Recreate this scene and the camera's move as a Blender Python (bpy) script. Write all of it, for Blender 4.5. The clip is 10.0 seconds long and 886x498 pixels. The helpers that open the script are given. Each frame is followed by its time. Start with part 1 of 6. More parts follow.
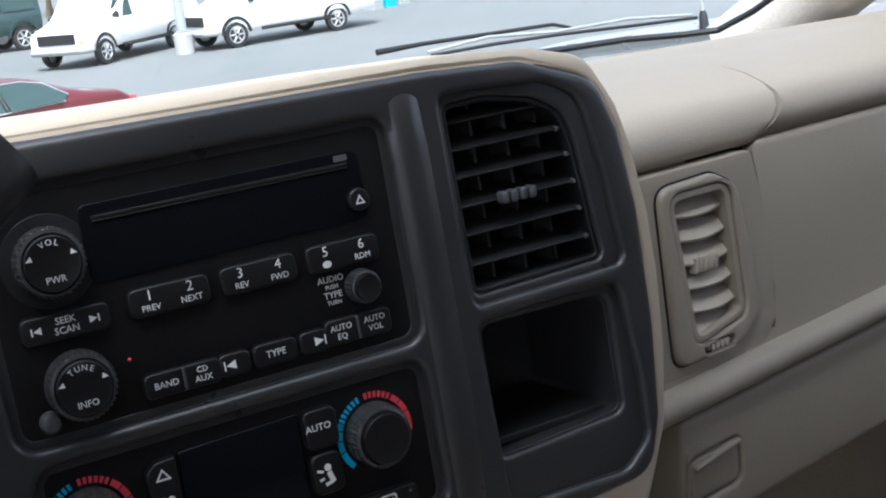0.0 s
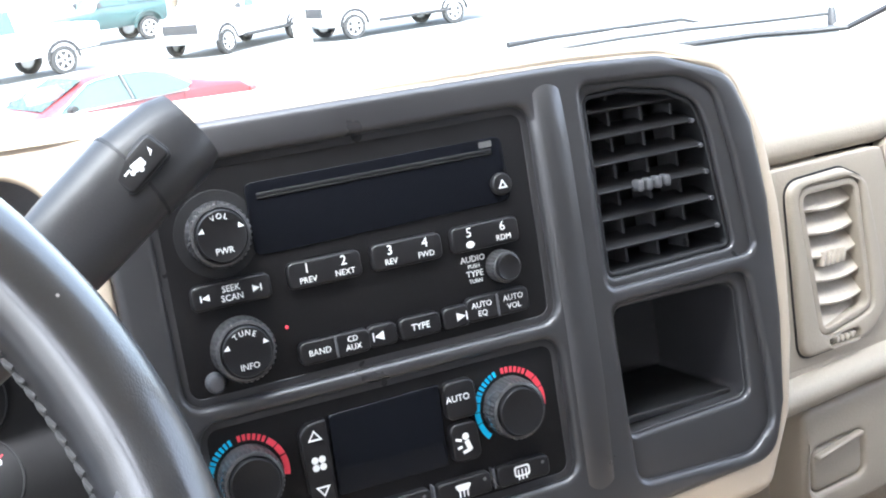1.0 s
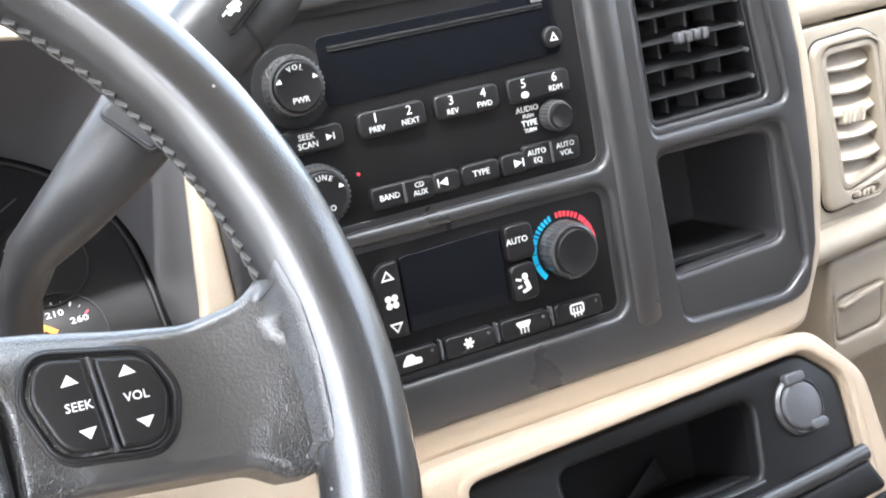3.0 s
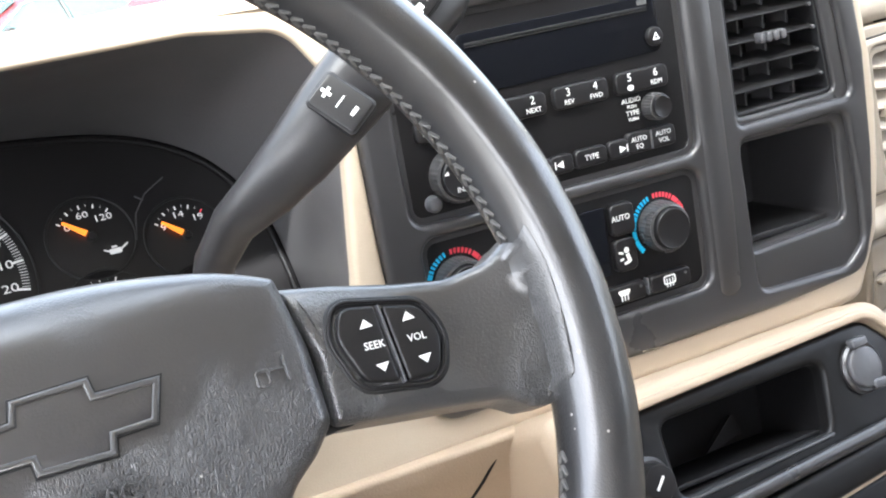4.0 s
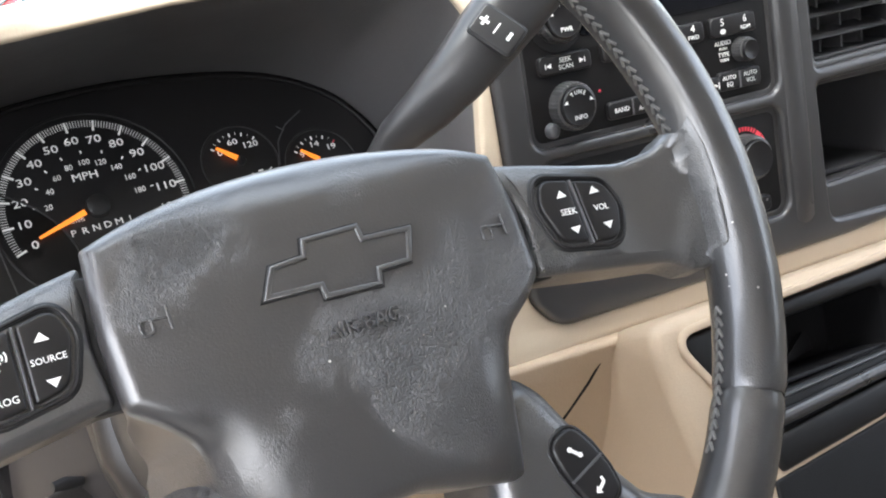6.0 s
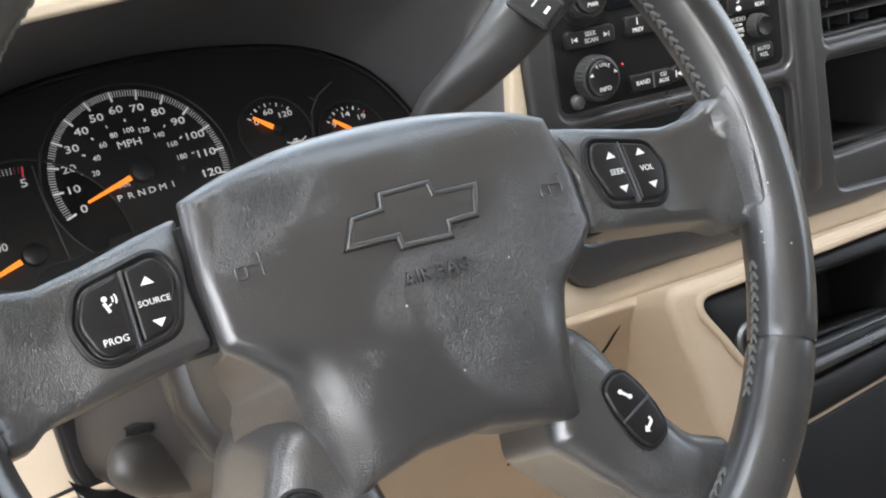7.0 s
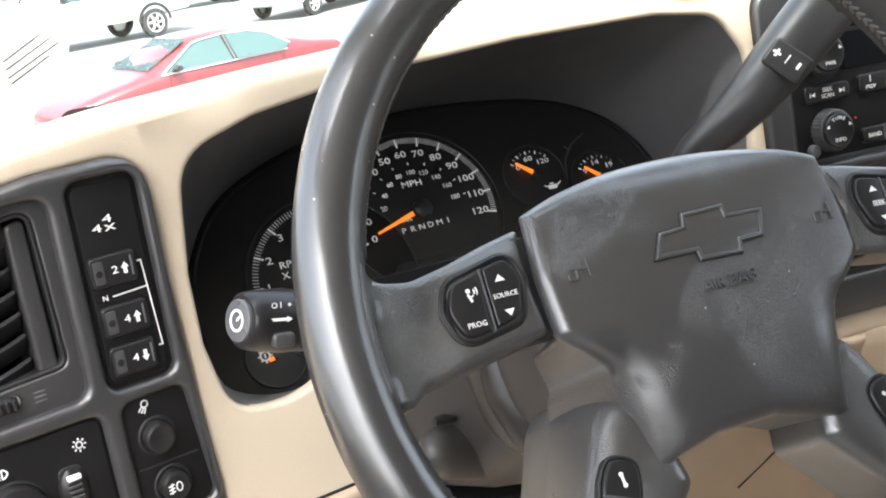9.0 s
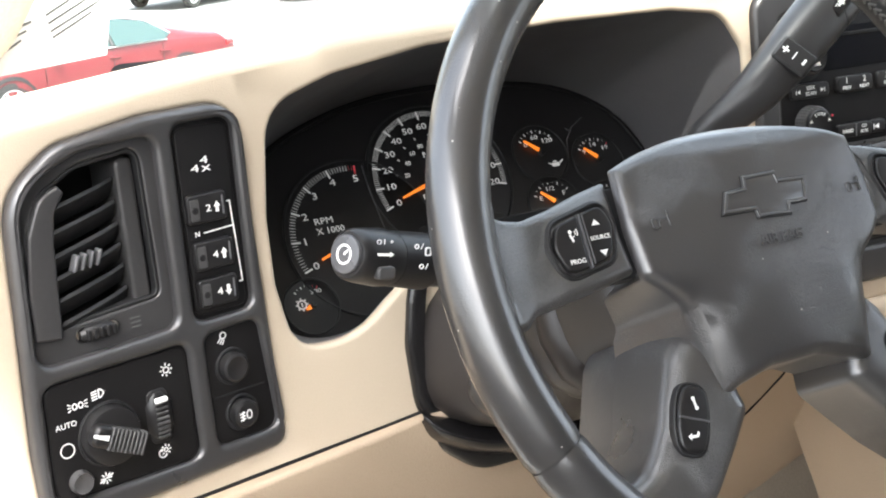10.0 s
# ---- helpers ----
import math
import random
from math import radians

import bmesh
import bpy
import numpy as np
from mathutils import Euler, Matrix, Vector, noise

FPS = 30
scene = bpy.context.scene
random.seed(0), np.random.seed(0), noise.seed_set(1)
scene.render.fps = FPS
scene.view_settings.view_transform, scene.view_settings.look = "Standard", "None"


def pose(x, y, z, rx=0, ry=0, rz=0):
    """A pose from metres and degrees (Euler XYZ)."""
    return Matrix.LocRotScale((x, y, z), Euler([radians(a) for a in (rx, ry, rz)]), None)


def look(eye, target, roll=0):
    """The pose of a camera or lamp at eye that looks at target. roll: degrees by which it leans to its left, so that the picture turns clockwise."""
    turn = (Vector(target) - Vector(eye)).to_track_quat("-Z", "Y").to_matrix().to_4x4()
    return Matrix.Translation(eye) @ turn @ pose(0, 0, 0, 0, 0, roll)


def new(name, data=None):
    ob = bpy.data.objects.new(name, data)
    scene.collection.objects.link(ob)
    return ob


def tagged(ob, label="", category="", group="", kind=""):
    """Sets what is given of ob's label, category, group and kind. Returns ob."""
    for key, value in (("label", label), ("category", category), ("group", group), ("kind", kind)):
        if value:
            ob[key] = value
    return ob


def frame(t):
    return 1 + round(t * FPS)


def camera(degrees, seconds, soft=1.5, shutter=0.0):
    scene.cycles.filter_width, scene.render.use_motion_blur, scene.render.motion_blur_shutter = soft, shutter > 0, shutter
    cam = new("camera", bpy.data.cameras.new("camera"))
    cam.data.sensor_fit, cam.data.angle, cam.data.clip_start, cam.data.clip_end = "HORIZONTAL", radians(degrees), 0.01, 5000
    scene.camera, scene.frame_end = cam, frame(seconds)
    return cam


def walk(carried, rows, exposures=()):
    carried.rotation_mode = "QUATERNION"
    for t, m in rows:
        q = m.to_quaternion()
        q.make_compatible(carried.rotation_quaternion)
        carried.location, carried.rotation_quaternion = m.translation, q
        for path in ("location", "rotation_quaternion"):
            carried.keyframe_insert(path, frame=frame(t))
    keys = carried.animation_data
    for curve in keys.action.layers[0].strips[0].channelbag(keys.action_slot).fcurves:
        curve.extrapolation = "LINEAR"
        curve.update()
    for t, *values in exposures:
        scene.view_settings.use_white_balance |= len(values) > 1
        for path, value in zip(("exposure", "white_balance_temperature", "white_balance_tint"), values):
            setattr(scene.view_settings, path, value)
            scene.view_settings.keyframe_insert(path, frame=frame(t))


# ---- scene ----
cam = camera(40.1, 10.0, soft=2.0)
PATH = [
    (0, (0.1243, -0.2803, 1.4172), (1.2303, 1.3451, 1.0501), -8.59),
    (0.5, (0.1114, -0.2932, 1.4183), (1.1408, 1.3889, 1.0857), -7.87),
    (1, (0.0969, -0.2974, 1.4193), (1.0507, 1.4249, 1.0671), -8.01),
    (1.5, (0.0848, -0.3082, 1.4249), (1.0335, 1.4070, 1.0272), -7.44),
    (2, (0.0766, -0.3106, 1.4118), (1.0204, 1.3913, 0.9504), -7.82),
    (2.2, (0.0705, -0.3109, 1.4047), (1.0077, 1.3887, 0.9220), -8.15),
    (3.3, (0.0183, -0.3132, 1.3925), (0.9729, 1.3834, 0.9339), -10.02),
    (3.5, (-0.0029, -0.3136, 1.3960), (0.9492, 1.3772, 0.9113), -9.83),
    (4, (-0.0650, -0.3262, 1.4169), (0.9410, 1.3295, 0.9202), -8.94),
    (4.5, (-0.1044, -0.3425, 1.4126), (0.9175, 1.3008, 0.9073), -8.59),
    (5, (-0.1290, -0.3396, 1.4055), (0.8845, 1.2938, 0.8536), -8.74),
    (5.5, (-0.1553, -0.3468, 1.4087), (0.8584, 1.3011, 0.9019), -8.44),
    (5.7, (-0.1633, -0.3518, 1.4077), (0.8459, 1.2993, 0.9021), -8.54),
    (7, (-0.2186, -0.3677, 1.4096), (0.8167, 1.2561, 0.8696), -8.09),
    (7.5, (-0.2601, -0.3662, 1.4187), (0.8026, 1.2343, 0.8629), -7.78),
    (8, (-0.2845, -0.3853, 1.4274), (0.6357, 1.3389, 1.0026), -7.89),
    (8.5, (-0.3022, -0.4026, 1.4227), (0.5284, 1.3728, 1.0253), -8.52),
    (9, (-0.3174, -0.4145, 1.4169), (0.5213, 1.3577, 1.0223), -8.51),
    (9.5, (-0.3508, -0.4229, 1.4274), (0.5166, 1.3352, 1.0315), -7.08),
    (10, (-0.4408, -0.4185, 1.4134), (0.5889, 1.2461, 1.0028), -4.68),
]
EXPOSURES = [(0, 1.3, 5650, 10), (0.5, 2.67, 5700, 10), (1, 3.5, 5750, 10), (1.5, 3.9, 5900, 10), (2, 4.15, 6000, 10), (3.5, 3.78, 6100, 10), (4.5, 3.63, 6150, 10), (5.5, 3.43, 6160, 10), (7, 3.13, 6310, 8), (8.5, 2.93, 6310, 8), (10, 2.88, 6360, 8)]
# the truck stands nose down on the lot's fall: its own axes to the world's
G = Matrix.Translation((0, 0, 0.1)) @ Vector((-0.0146, -0.0913, 1)).rotation_difference(Vector((0, 0, 1))).to_matrix().to_4x4()
walk(cam, [(t, G @ look(eye, target, roll)) for t, eye, target, roll in PATH], EXPOSURES)

# ---- daylight ----
SUN_EL, SUN_AZ = 56, 212          # azimuth from +y clockwise
world = bpy.data.worlds.new("daylight")
scene.world = world
world.use_nodes = True
wn = world.node_tree.nodes
sky = wn.new("ShaderNodeTexSky")
sky.sky_type, sky.sun_disc = "NISHITA", False
sky.sun_elevation, sky.sun_rotation = radians(SUN_EL), radians(SUN_AZ)
sky.dust_density, sky.air_density = 6.0, 1.0
haze = wn.new("ShaderNodeHueSaturation")          # a pale, hazy sky
haze.inputs["Saturation"].default_value = 0.45
world.node_tree.links.new(sky.outputs[0], haze.inputs["Color"])
world.node_tree.links.new(haze.outputs[0], wn["Background"].inputs[0])
wn["Background"].inputs[1].default_value = 0.15
sun_lamp = bpy.data.lights.new("sun", "SUN")
sun_lamp.energy, sun_lamp.angle, sun_lamp.color = 1.7, radians(3.0), (1, 0.97, 0.93)
sun = new("sun", sun_lamp)
sun.matrix_world = look((0, 0, 30), Vector((0, 0, 30)) - 10 * Vector((math.sin(radians(SUN_AZ)) * math.cos(radians(SUN_EL)), math.cos(radians(SUN_AZ)) * math.cos(radians(SUN_EL)), math.sin(radians(SUN_EL)))))

# ---- materials ----
def material(name, color, rough=0.5, metal=0.0, grain=0.0, scale=400.0, vary=0.12, coat=0.0, spec=0.5, stain=18.0, speck=0.0, glow=0.0, wrinkle=0.0, coat_rough=0.05, coat_ior=1.5):
    """A plain surface with mottling at two scales, roughness wear and a fine grain relief."""
    m = bpy.data.materials.new(name)
    m.use_nodes = True
    nt, L = m.node_tree, m.node_tree.links.new
    b = nt.nodes["Principled BSDF"]
    b.inputs["Metallic"].default_value, b.inputs["Specular IOR Level"].default_value = metal, spec
    b.inputs["Coat Weight"].default_value, b.inputs["Coat Roughness"].default_value, b.inputs["Coat IOR"].default_value = coat, coat_rough, coat_ior
    tc = nt.nodes.new("ShaderNodeTexCoord")
    n1, n2 = nt.nodes.new("ShaderNodeTexNoise"), nt.nodes.new("ShaderNodeTexNoise")
    n1.inputs["Scale"].default_value, n1.inputs["Detail"].default_value = stain, 5
    n2.inputs["Scale"].default_value, n2.inputs["Detail"].default_value = scale, 3
    for n in (n1, n2):
        L(tc.outputs["Object"], n.inputs["Vector"])
    add = nt.nodes.new("ShaderNodeMath")
    add.operation = "ADD"
    L(n1.outputs["Fac"], add.inputs[0]), L(n2.outputs["Fac"], add.inputs[1])
    ramp = nt.nodes.new("ShaderNodeMapRange")
    ramp.inputs["From Min"].default_value, ramp.inputs["From Max"].default_value = 0.6, 1.4
    ramp.inputs["To Min"].default_value, ramp.inputs["To Max"].default_value = 1 - vary, 1 + vary
    L(add.outputs[0], ramp.inputs["Value"])
    mul = nt.nodes.new("ShaderNodeVectorMath")
    mul.operation = "SCALE"
    mul.inputs[0].default_value = color
    L(ramp.outputs[0], mul.inputs["Scale"])
    last = mul.outputs[0]
    if speck:                       # dust flecks and small scuffs
        v = nt.nodes.new("ShaderNodeTexVoronoi")
        v.inputs["Scale"].default_value = 150
        L(tc.outputs["Object"], v.inputs["Vector"])
        lt = nt.nodes.new("ShaderNodeMapRange")
        lt.inputs["From Min"].default_value, lt.inputs["From Max"].default_value = 0.05, 0.09
        lt.inputs["To Min"].default_value, lt.inputs["To Max"].default_value = 1, 0
        L(v.outputs["Distance"], lt.inputs["Value"])
        rnd = nt.nodes.new("ShaderNodeMath")
        rnd.operation, rnd.inputs[1].default_value = "GREATER_THAN", 1 - speck
        sx = nt.nodes.new("ShaderNodeSeparateColor")
        L(v.outputs["Color"], sx.inputs[0]), L(sx.outputs[0], rnd.inputs[0])
        both = nt.nodes.new("ShaderNodeMath")
        both.operation = "MULTIPLY"
        L(lt.outputs[0], both.inputs[0]), L(rnd.outputs[0], both.inputs[1])
        mix = nt.nodes.new("ShaderNodeMix")
        mix.data_type = "RGBA"
        L(both.outputs[0], mix.inputs["Factor"]), L(last, mix.inputs["A"])
        mix.inputs["B"].default_value = (0.45, 0.43, 0.4, 1)
        last = mix.outputs["Result"]
    L(last, b.inputs["Base Color"])
    if glow:                        # lamp-lit print
        b.inputs["Emission Color"].default_value, b.inputs["Emission Strength"].default_value = (*color, 1), glow
    rr = nt.nodes.new("ShaderNodeMapRange")
    rr.inputs["From Min"].default_value, rr.inputs["From Max"].default_value = 0.3, 0.7
    rr.inputs["To Min"].default_value, rr.inputs["To Max"].default_value = max(0.02, rough * 0.85), min(1, rough * 1.15)
    L(n1.outputs["Fac"], rr.inputs["Value"]), L(rr.outputs[0], b.inputs["Roughness"])
    if grain:
        bump = nt.nodes.new("ShaderNodeBump")
        bump.inputs["Strength"].default_value, bump.inputs["Distance"].default_value = grain, 0.001
        L(n2.outputs["Fac"], bump.inputs["Height"]), L(bump.outputs[0], b.inputs["Normal"])
        if wrinkle:                 # leathery creases in patches
            v = nt.nodes.new("ShaderNodeTexVoronoi")
            v.feature = "DISTANCE_TO_EDGE"
            v.inputs["Scale"].default_value = 900
            warp = nt.nodes.new("ShaderNodeVectorMath")
            warp.operation = "MULTIPLY_ADD"
            warp.inputs[1].default_value = (0.004, 0.004, 0.004)
            squeeze = nt.nodes.new("ShaderNodeVectorMath")
            squeeze.operation = "MULTIPLY"
            squeeze.inputs[1].default_value = (1.5, 0.6, 1.0)
            L(tc.outputs["Object"], squeeze.inputs[0])
            L(n1.outputs["Color"], warp.inputs[0]), L(squeeze.outputs[0], warp.inputs[2]), L(warp.outputs[0], v.inputs["Vector"])
            deep = nt.nodes.new("ShaderNodeMapRange")
            deep.inputs["From Max"].default_value = 0.22
            L(v.outputs["Distance"], deep.inputs["Value"])
            where = nt.nodes.new("ShaderNodeMapRange")
            where.inputs["From Min"].default_value, where.inputs["From Max"].default_value = 0.46, 0.62
            where.inputs["To Max"].default_value = wrinkle
            L(n1.outputs["Fac"], where.inputs["Value"])
            crease = nt.nodes.new("ShaderNodeBump")
            crease.inputs["Distance"].default_value = 0.0005
            L(deep.outputs[0], crease.inputs["Height"]), L(where.outputs[0], crease.inputs["Strength"])
            L(bump.outputs[0], crease.inputs["Normal"]), L(crease.outputs[0], b.inputs["Normal"])
    return m


def clear_glass(name, tint=(1, 1, 1), gloss=0.02):
    """Thin clear pane: lets light straight through, with a faint even sheen."""
    m = bpy.data.materials.new(name)
    m.use_nodes = True
    nt, L = m.node_tree, m.node_tree.links.new
    nt.nodes.remove(nt.nodes["Principled BSDF"])
    tr, gl, mix = (nt.nodes.new(k) for k in ("ShaderNodeBsdfTransparent", "ShaderNodeBsdfGlossy", "ShaderNodeMixShader"))
    tr.inputs["Color"].default_value = (*tint, 1)
    gl.inputs["Roughness"].default_value = 0.03
    mix.inputs[0].default_value = gloss
    L(tr.outputs[0], mix.inputs[1]), L(gl.outputs[0], mix.inputs[2])
    L(mix.outputs[0], nt.nodes["Material Output"].inputs["Surface"])
    return m


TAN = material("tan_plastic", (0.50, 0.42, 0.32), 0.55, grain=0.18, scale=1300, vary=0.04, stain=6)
TAN_LOW = material("tan_lower_plastic", (0.41, 0.32, 0.232), 0.6, grain=0.3, scale=800, vary=0.05, stain=6)
# darker copy of the dash tan: the passenger side's dimmer light in its colour
DIM_TAN = material("dimmed_tan_plastic", (0.27, 0.232, 0.184), 0.55, grain=0.3, scale=900, vary=0.04, stain=6)
BEZEL = material("charcoal_plastic", (0.035, 0.034, 0.0355), 0.31, grain=0.06, scale=2200, vary=0.08, spec=0.85)
TRAY = material("console_tray_plastic", (0.011, 0.0108, 0.0112), 0.35, grain=0.08, scale=2200, vary=0.08, spec=0.3)
RECESS = material("dark_recess_plastic", (0.008, 0.0078, 0.0085), 0.5, grain=0.2, scale=900, spec=0.25)
FACE_BLACK = material("black_face_plastic", (0.009, 0.0085, 0.009), 0.45, grain=0.15, scale=1500, spec=0.25)
BUTTON = material("black_button_plastic", (0.014, 0.0134, 0.014), 0.34, grain=0.06, scale=1500, spec=0.4)
RUBBER = material("black_rubber", (0.012, 0.012, 0.013), 0.5, grain=0.1)
SCREEN = material("dark_display_window", (0.0065, 0.0072, 0.0095), 0.09, vary=0.05, spec=0.4)
PRINT = material("white_print", (0.85, 0.85, 0.83), 0.5, vary=0.03)
LIT_PRINT = material("lit_white_dial_print", (0.58, 0.58, 0.57), 0.5, vary=0.03, glow=0.05)
DIM_PRINT = material("grey_print", (0.10, 0.10, 0.10), 0.5, vary=0.05)
RED_PRINT = material("red_print", (0.75, 0.06, 0.09), 0.5, vary=0.03)
BLUE_PRINT = material("blue_print", (0.02, 0.42, 0.72), 0.5, vary=0.03)
NEEDLE = material("lit_orange_needle", (0.95, 0.24, 0.025), 0.4, vary=0.03, glow=0.12)
VINYL = material("grey_wheel_vinyl", (0.042, 0.0402, 0.0412), 0.34, grain=0.14, scale=1100, vary=0.06, speck=0.03, wrinkle=0.8, spec=0.7, coat=0.6, coat_rough=0.28, coat_ior=1.6)
SPOKE_VINYL = material("spoke_grain_plastic", (0.050, 0.0488, 0.0494), 0.32, grain=0.2, scale=1100, vary=0.06, speck=0.02, wrinkle=0.85, spec=0.7, coat=0.6, coat_rough=0.26, coat_ior=1.75)
LEATHER = material("worn_rim_leather", (0.027, 0.0262, 0.0266), 0.42, grain=0.05, scale=1100, vary=0.06, speck=0.2, wrinkle=0.3, spec=0.6, coat=1.0, coat_rough=0.2, coat_ior=1.65)
THREAD = material("grey_thread", (0.11, 0.107, 0.102), 0.6)
BOOT = material("dark_boot_rubber", (0.026, 0.022, 0.020), 0.45, grain=0.12, scale=1200)
GLOSS_BLACK = material("glossy_black_plastic", (0.010, 0.0095, 0.010), 0.22, grain=0.03, scale=1500, spec=0.6)
DIAL = material("black_dial_face", (0.010, 0.0098, 0.0105), 0.4, vary=0.05)
SHROUD = material("column_shroud_plastic", (0.040, 0.036, 0.033), 0.42, grain=0.12, scale=1200)
GREY = material("satin_grey_plastic", (0.085, 0.085, 0.09), 0.30, grain=0.08)
FLAP = material("satin_flap_plastic", (0.038, 0.037, 0.038), 0.32, grain=0.1)
COLLAR = material("worn_knob_collar", (0.055, 0.054, 0.055), 0.30, grain=0.1, speck=0.1)
VANE = material("tan_vent_vane", (0.38, 0.335, 0.275), 0.5, grain=0.1)
# white of the sheet that stands in for a reflection in the windscreen
PAPER_GLARE = material("white_reflected_paper", (0.82, 0.82, 0.80), 0.7, vary=0.03)
INK = material("black_ink", (0.09, 0.09, 0.09), 0.7)
ASPHALT = material("pale_asphalt", (0.17, 0.175, 0.172), 0.9, grain=0.5, scale=60, vary=0.2, stain=0.25)
WHITE_PAINT = material("white_car_paint", (0.86, 0.86, 0.86), 0.4, coat=0.3, vary=0.02)
RED_PAINT = material("red_car_paint", (0.12, 0.010, 0.014), 0.4, coat=0.6, vary=0.03)
GREEN_PAINT = material("dark_green_car_paint", (0.02, 0.05, 0.05), 0.3, coat=1.0, vary=0.03)
SILVER_PAINT = material("silver_car_paint", (0.5, 0.5, 0.5), 0.3, metal=0.4, coat=0.6, vary=0.03)
CAR_GLASS = material("tinted_car_window", (0.045, 0.075, 0.075), 0.25, vary=0.05, spec=0.2)
LEVER = material("lever_plastic", (0.034, 0.033, 0.034), 0.36, grain=0.10, scale=1600, spec=0.5)
HOOD = material("hood_plastic", (0.105, 0.103, 0.106), 0.42, grain=0.2, scale=1100, spec=0.7)
TYRE = material("tyre_rubber", (0.02, 0.02, 0.02), 0.8)
ALLOY = material("alloy_wheel", (0.6, 0.6, 0.6), 0.35, metal=0.7)
CONCRETE = material("concrete", (0.38, 0.37, 0.35), 0.85, grain=0.5, scale=40, vary=0.12, stain=2)
STEEL = material("painted_steel", (0.35, 0.36, 0.36), 0.5)
AMBER = material("amber_lens", (0.9, 0.45, 0.03), 0.25)
LENS = material("lamp_lens", (0.7, 0.7, 0.7), 0.15)
TAIL = material("tail_lamp_red", (0.5, 0.02, 0.02), 0.2)
LEAF = material("leaf_green", (0.10, 0.16, 0.035), 0.7, vary=0.4, scale=6, stain=1)
BARK = material("bark", (0.12, 0.09, 0.06), 0.9)
HEADLINER = material("beige_headliner", (0.60, 0.55, 0.47), 0.95, grain=0.5, scale=300)
# for the added rear wall out of view; dark to keep fill light down
DARK_BACKING = material("dark_backing_cloth", (0.06, 0.055, 0.05), 0.95, grain=0.6, scale=300)
CARPET = material("tan_carpet", (0.34, 0.29, 0.23), 1.0, grain=1.0, scale=300)
GLASS = clear_glass("windscreen_glass", (0.95, 0.99, 0.97))

# ---- builders; local sizes are in millimetres ----
MM = 0.001


def frame_at(org, yaw, lean, roll=0.0, wide=1.0):
    """A panel's frame: x to its right, y up it, z out of it towards the cabin; wide draws it in or out sideways."""
    a, b = radians(yaw), radians(lean)
    u = Vector((math.cos(a), math.sin(a), 0))
    out = Vector((math.sin(a), -math.cos(a), 0))
    v = Vector((0, 0, 1)) * math.cos(b) - out * math.sin(b)
    w = u.cross(v)
    m = Matrix((u, v, w)).transposed().to_4x4()
    m.translation = org
    return m @ Matrix.Rotation(radians(roll), 4, "Z") @ Matrix.Diagonal((wide, 1, 1, 1))


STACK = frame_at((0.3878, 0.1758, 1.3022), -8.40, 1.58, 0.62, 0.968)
LEFT = frame_at((-0.2288, 0.1857, 1.2502), 7.95, -2.72, 1.72, 0.965)
WHEEL = frame_at((0.0011, 0.0007, 1.2992), -2.9, 25.5, -0.65)
GAUGE = frame_at((0.0210, 0.3263, 1.2890), -1.80, 29.00, -0.20, 1.0)
CONS = frame_at((0.4721, 0.1247, 1.1507), -6, 20, 0, 0.949)
PASS = frame_at((0.65, 0.222, 1.25), 0, 0)
TRUCK = []                          # everything that stands in the truck's own axes


def mesh_of(name, bm, mat, sharp=38):
    me = bpy.data.meshes.new(name)
    bmesh.ops.dissolve_degenerate(bm, dist=2e-5, edges=bm.edges)
    bmesh.ops.recalc_face_normals(bm, faces=bm.faces)
    bm.to_mesh(me)
    bm.free()
    me.materials.append(mat)
    me.polygons.foreach_set("use_smooth", [True] * len(me.polygons))
    me.set_sharp_from_angle(angle=radians(sharp))
    return me


def thing(name, label, category, m=None, group="", kind="", truck=True):
    ob = new(name)
    ob.empty_display_size = 0.05
    if m is not None:
        ob.matrix_world = m
    tagged(ob, label, category, group, kind)
    if truck:
        TRUCK.append(ob)
    return ob


def part(name, bm, mat, parent, label="", sharp=38):
    ob = new(name, mesh_of(name, bm, mat, sharp))
    ob.parent = parent
    if label:
        ob["label"] = label
    return ob


def solo(name, bm, mat, label, category, m=None, group="", kind="", truck=True, sharp=38):
    ob = new(name, mesh_of(name, bm, mat, sharp))
    if m is not None:
        ob.matrix_world = m
    tagged(ob, label, category, group, kind)
    if truck:
        TRUCK.append(ob)
    return ob


def rrect(x0, y0, x1, y1, r=2.0, n=4):
    r = min(r, (x1 - x0) / 2 - 1e-3, (y1 - y0) / 2 - 1e-3)
    return [(cx + r * math.cos(a), cy + r * math.sin(a))
            for cx, cy, s in ((x1 - r, y0 + r, -90), (x1 - r, y1 - r, 0), (x0 + r, y1 - r, 90), (x0 + r, y0 + r, 180))
            for a in (radians(s + 90 * k / n) for k in range(n + 1))]


def disc(cx, cy, rx, ry=None, n=32):
    ry = ry or rx
    return [(cx + rx * math.cos(2 * math.pi * k / n), cy + ry * math.sin(2 * math.pi * k / n)) for k in range(n)]


def fillet(pts, n=5):
    """A counter-clockwise or clockwise outline of (x, y, radius) with its corners rounded."""
    out = []
    for i, (x, y, r) in enumerate(pts):
        p, a, b = Vector((x, y)), Vector(pts[i - 1][:2]), Vector(pts[(i + 1) % len(pts)][:2])
        da, db = (a - p), (b - p)
        la, lb = da.length, db.length
        da.normalize(), db.normalize()
        ang = da.angle(db)
        if r <= 0 or ang > 3.05:
            out.append((x, y))
            continue
        t = min(r / math.tan(ang / 2), la * 0.49, lb * 0.49)
        s, e = p + da * t, p + db * t
        for k in range(n + 1):
            f = k / n
            q = s * (1 - f) ** 2 + p * 2 * f * (1 - f) + e * f * f
            out.append((q.x, q.y))
    return out


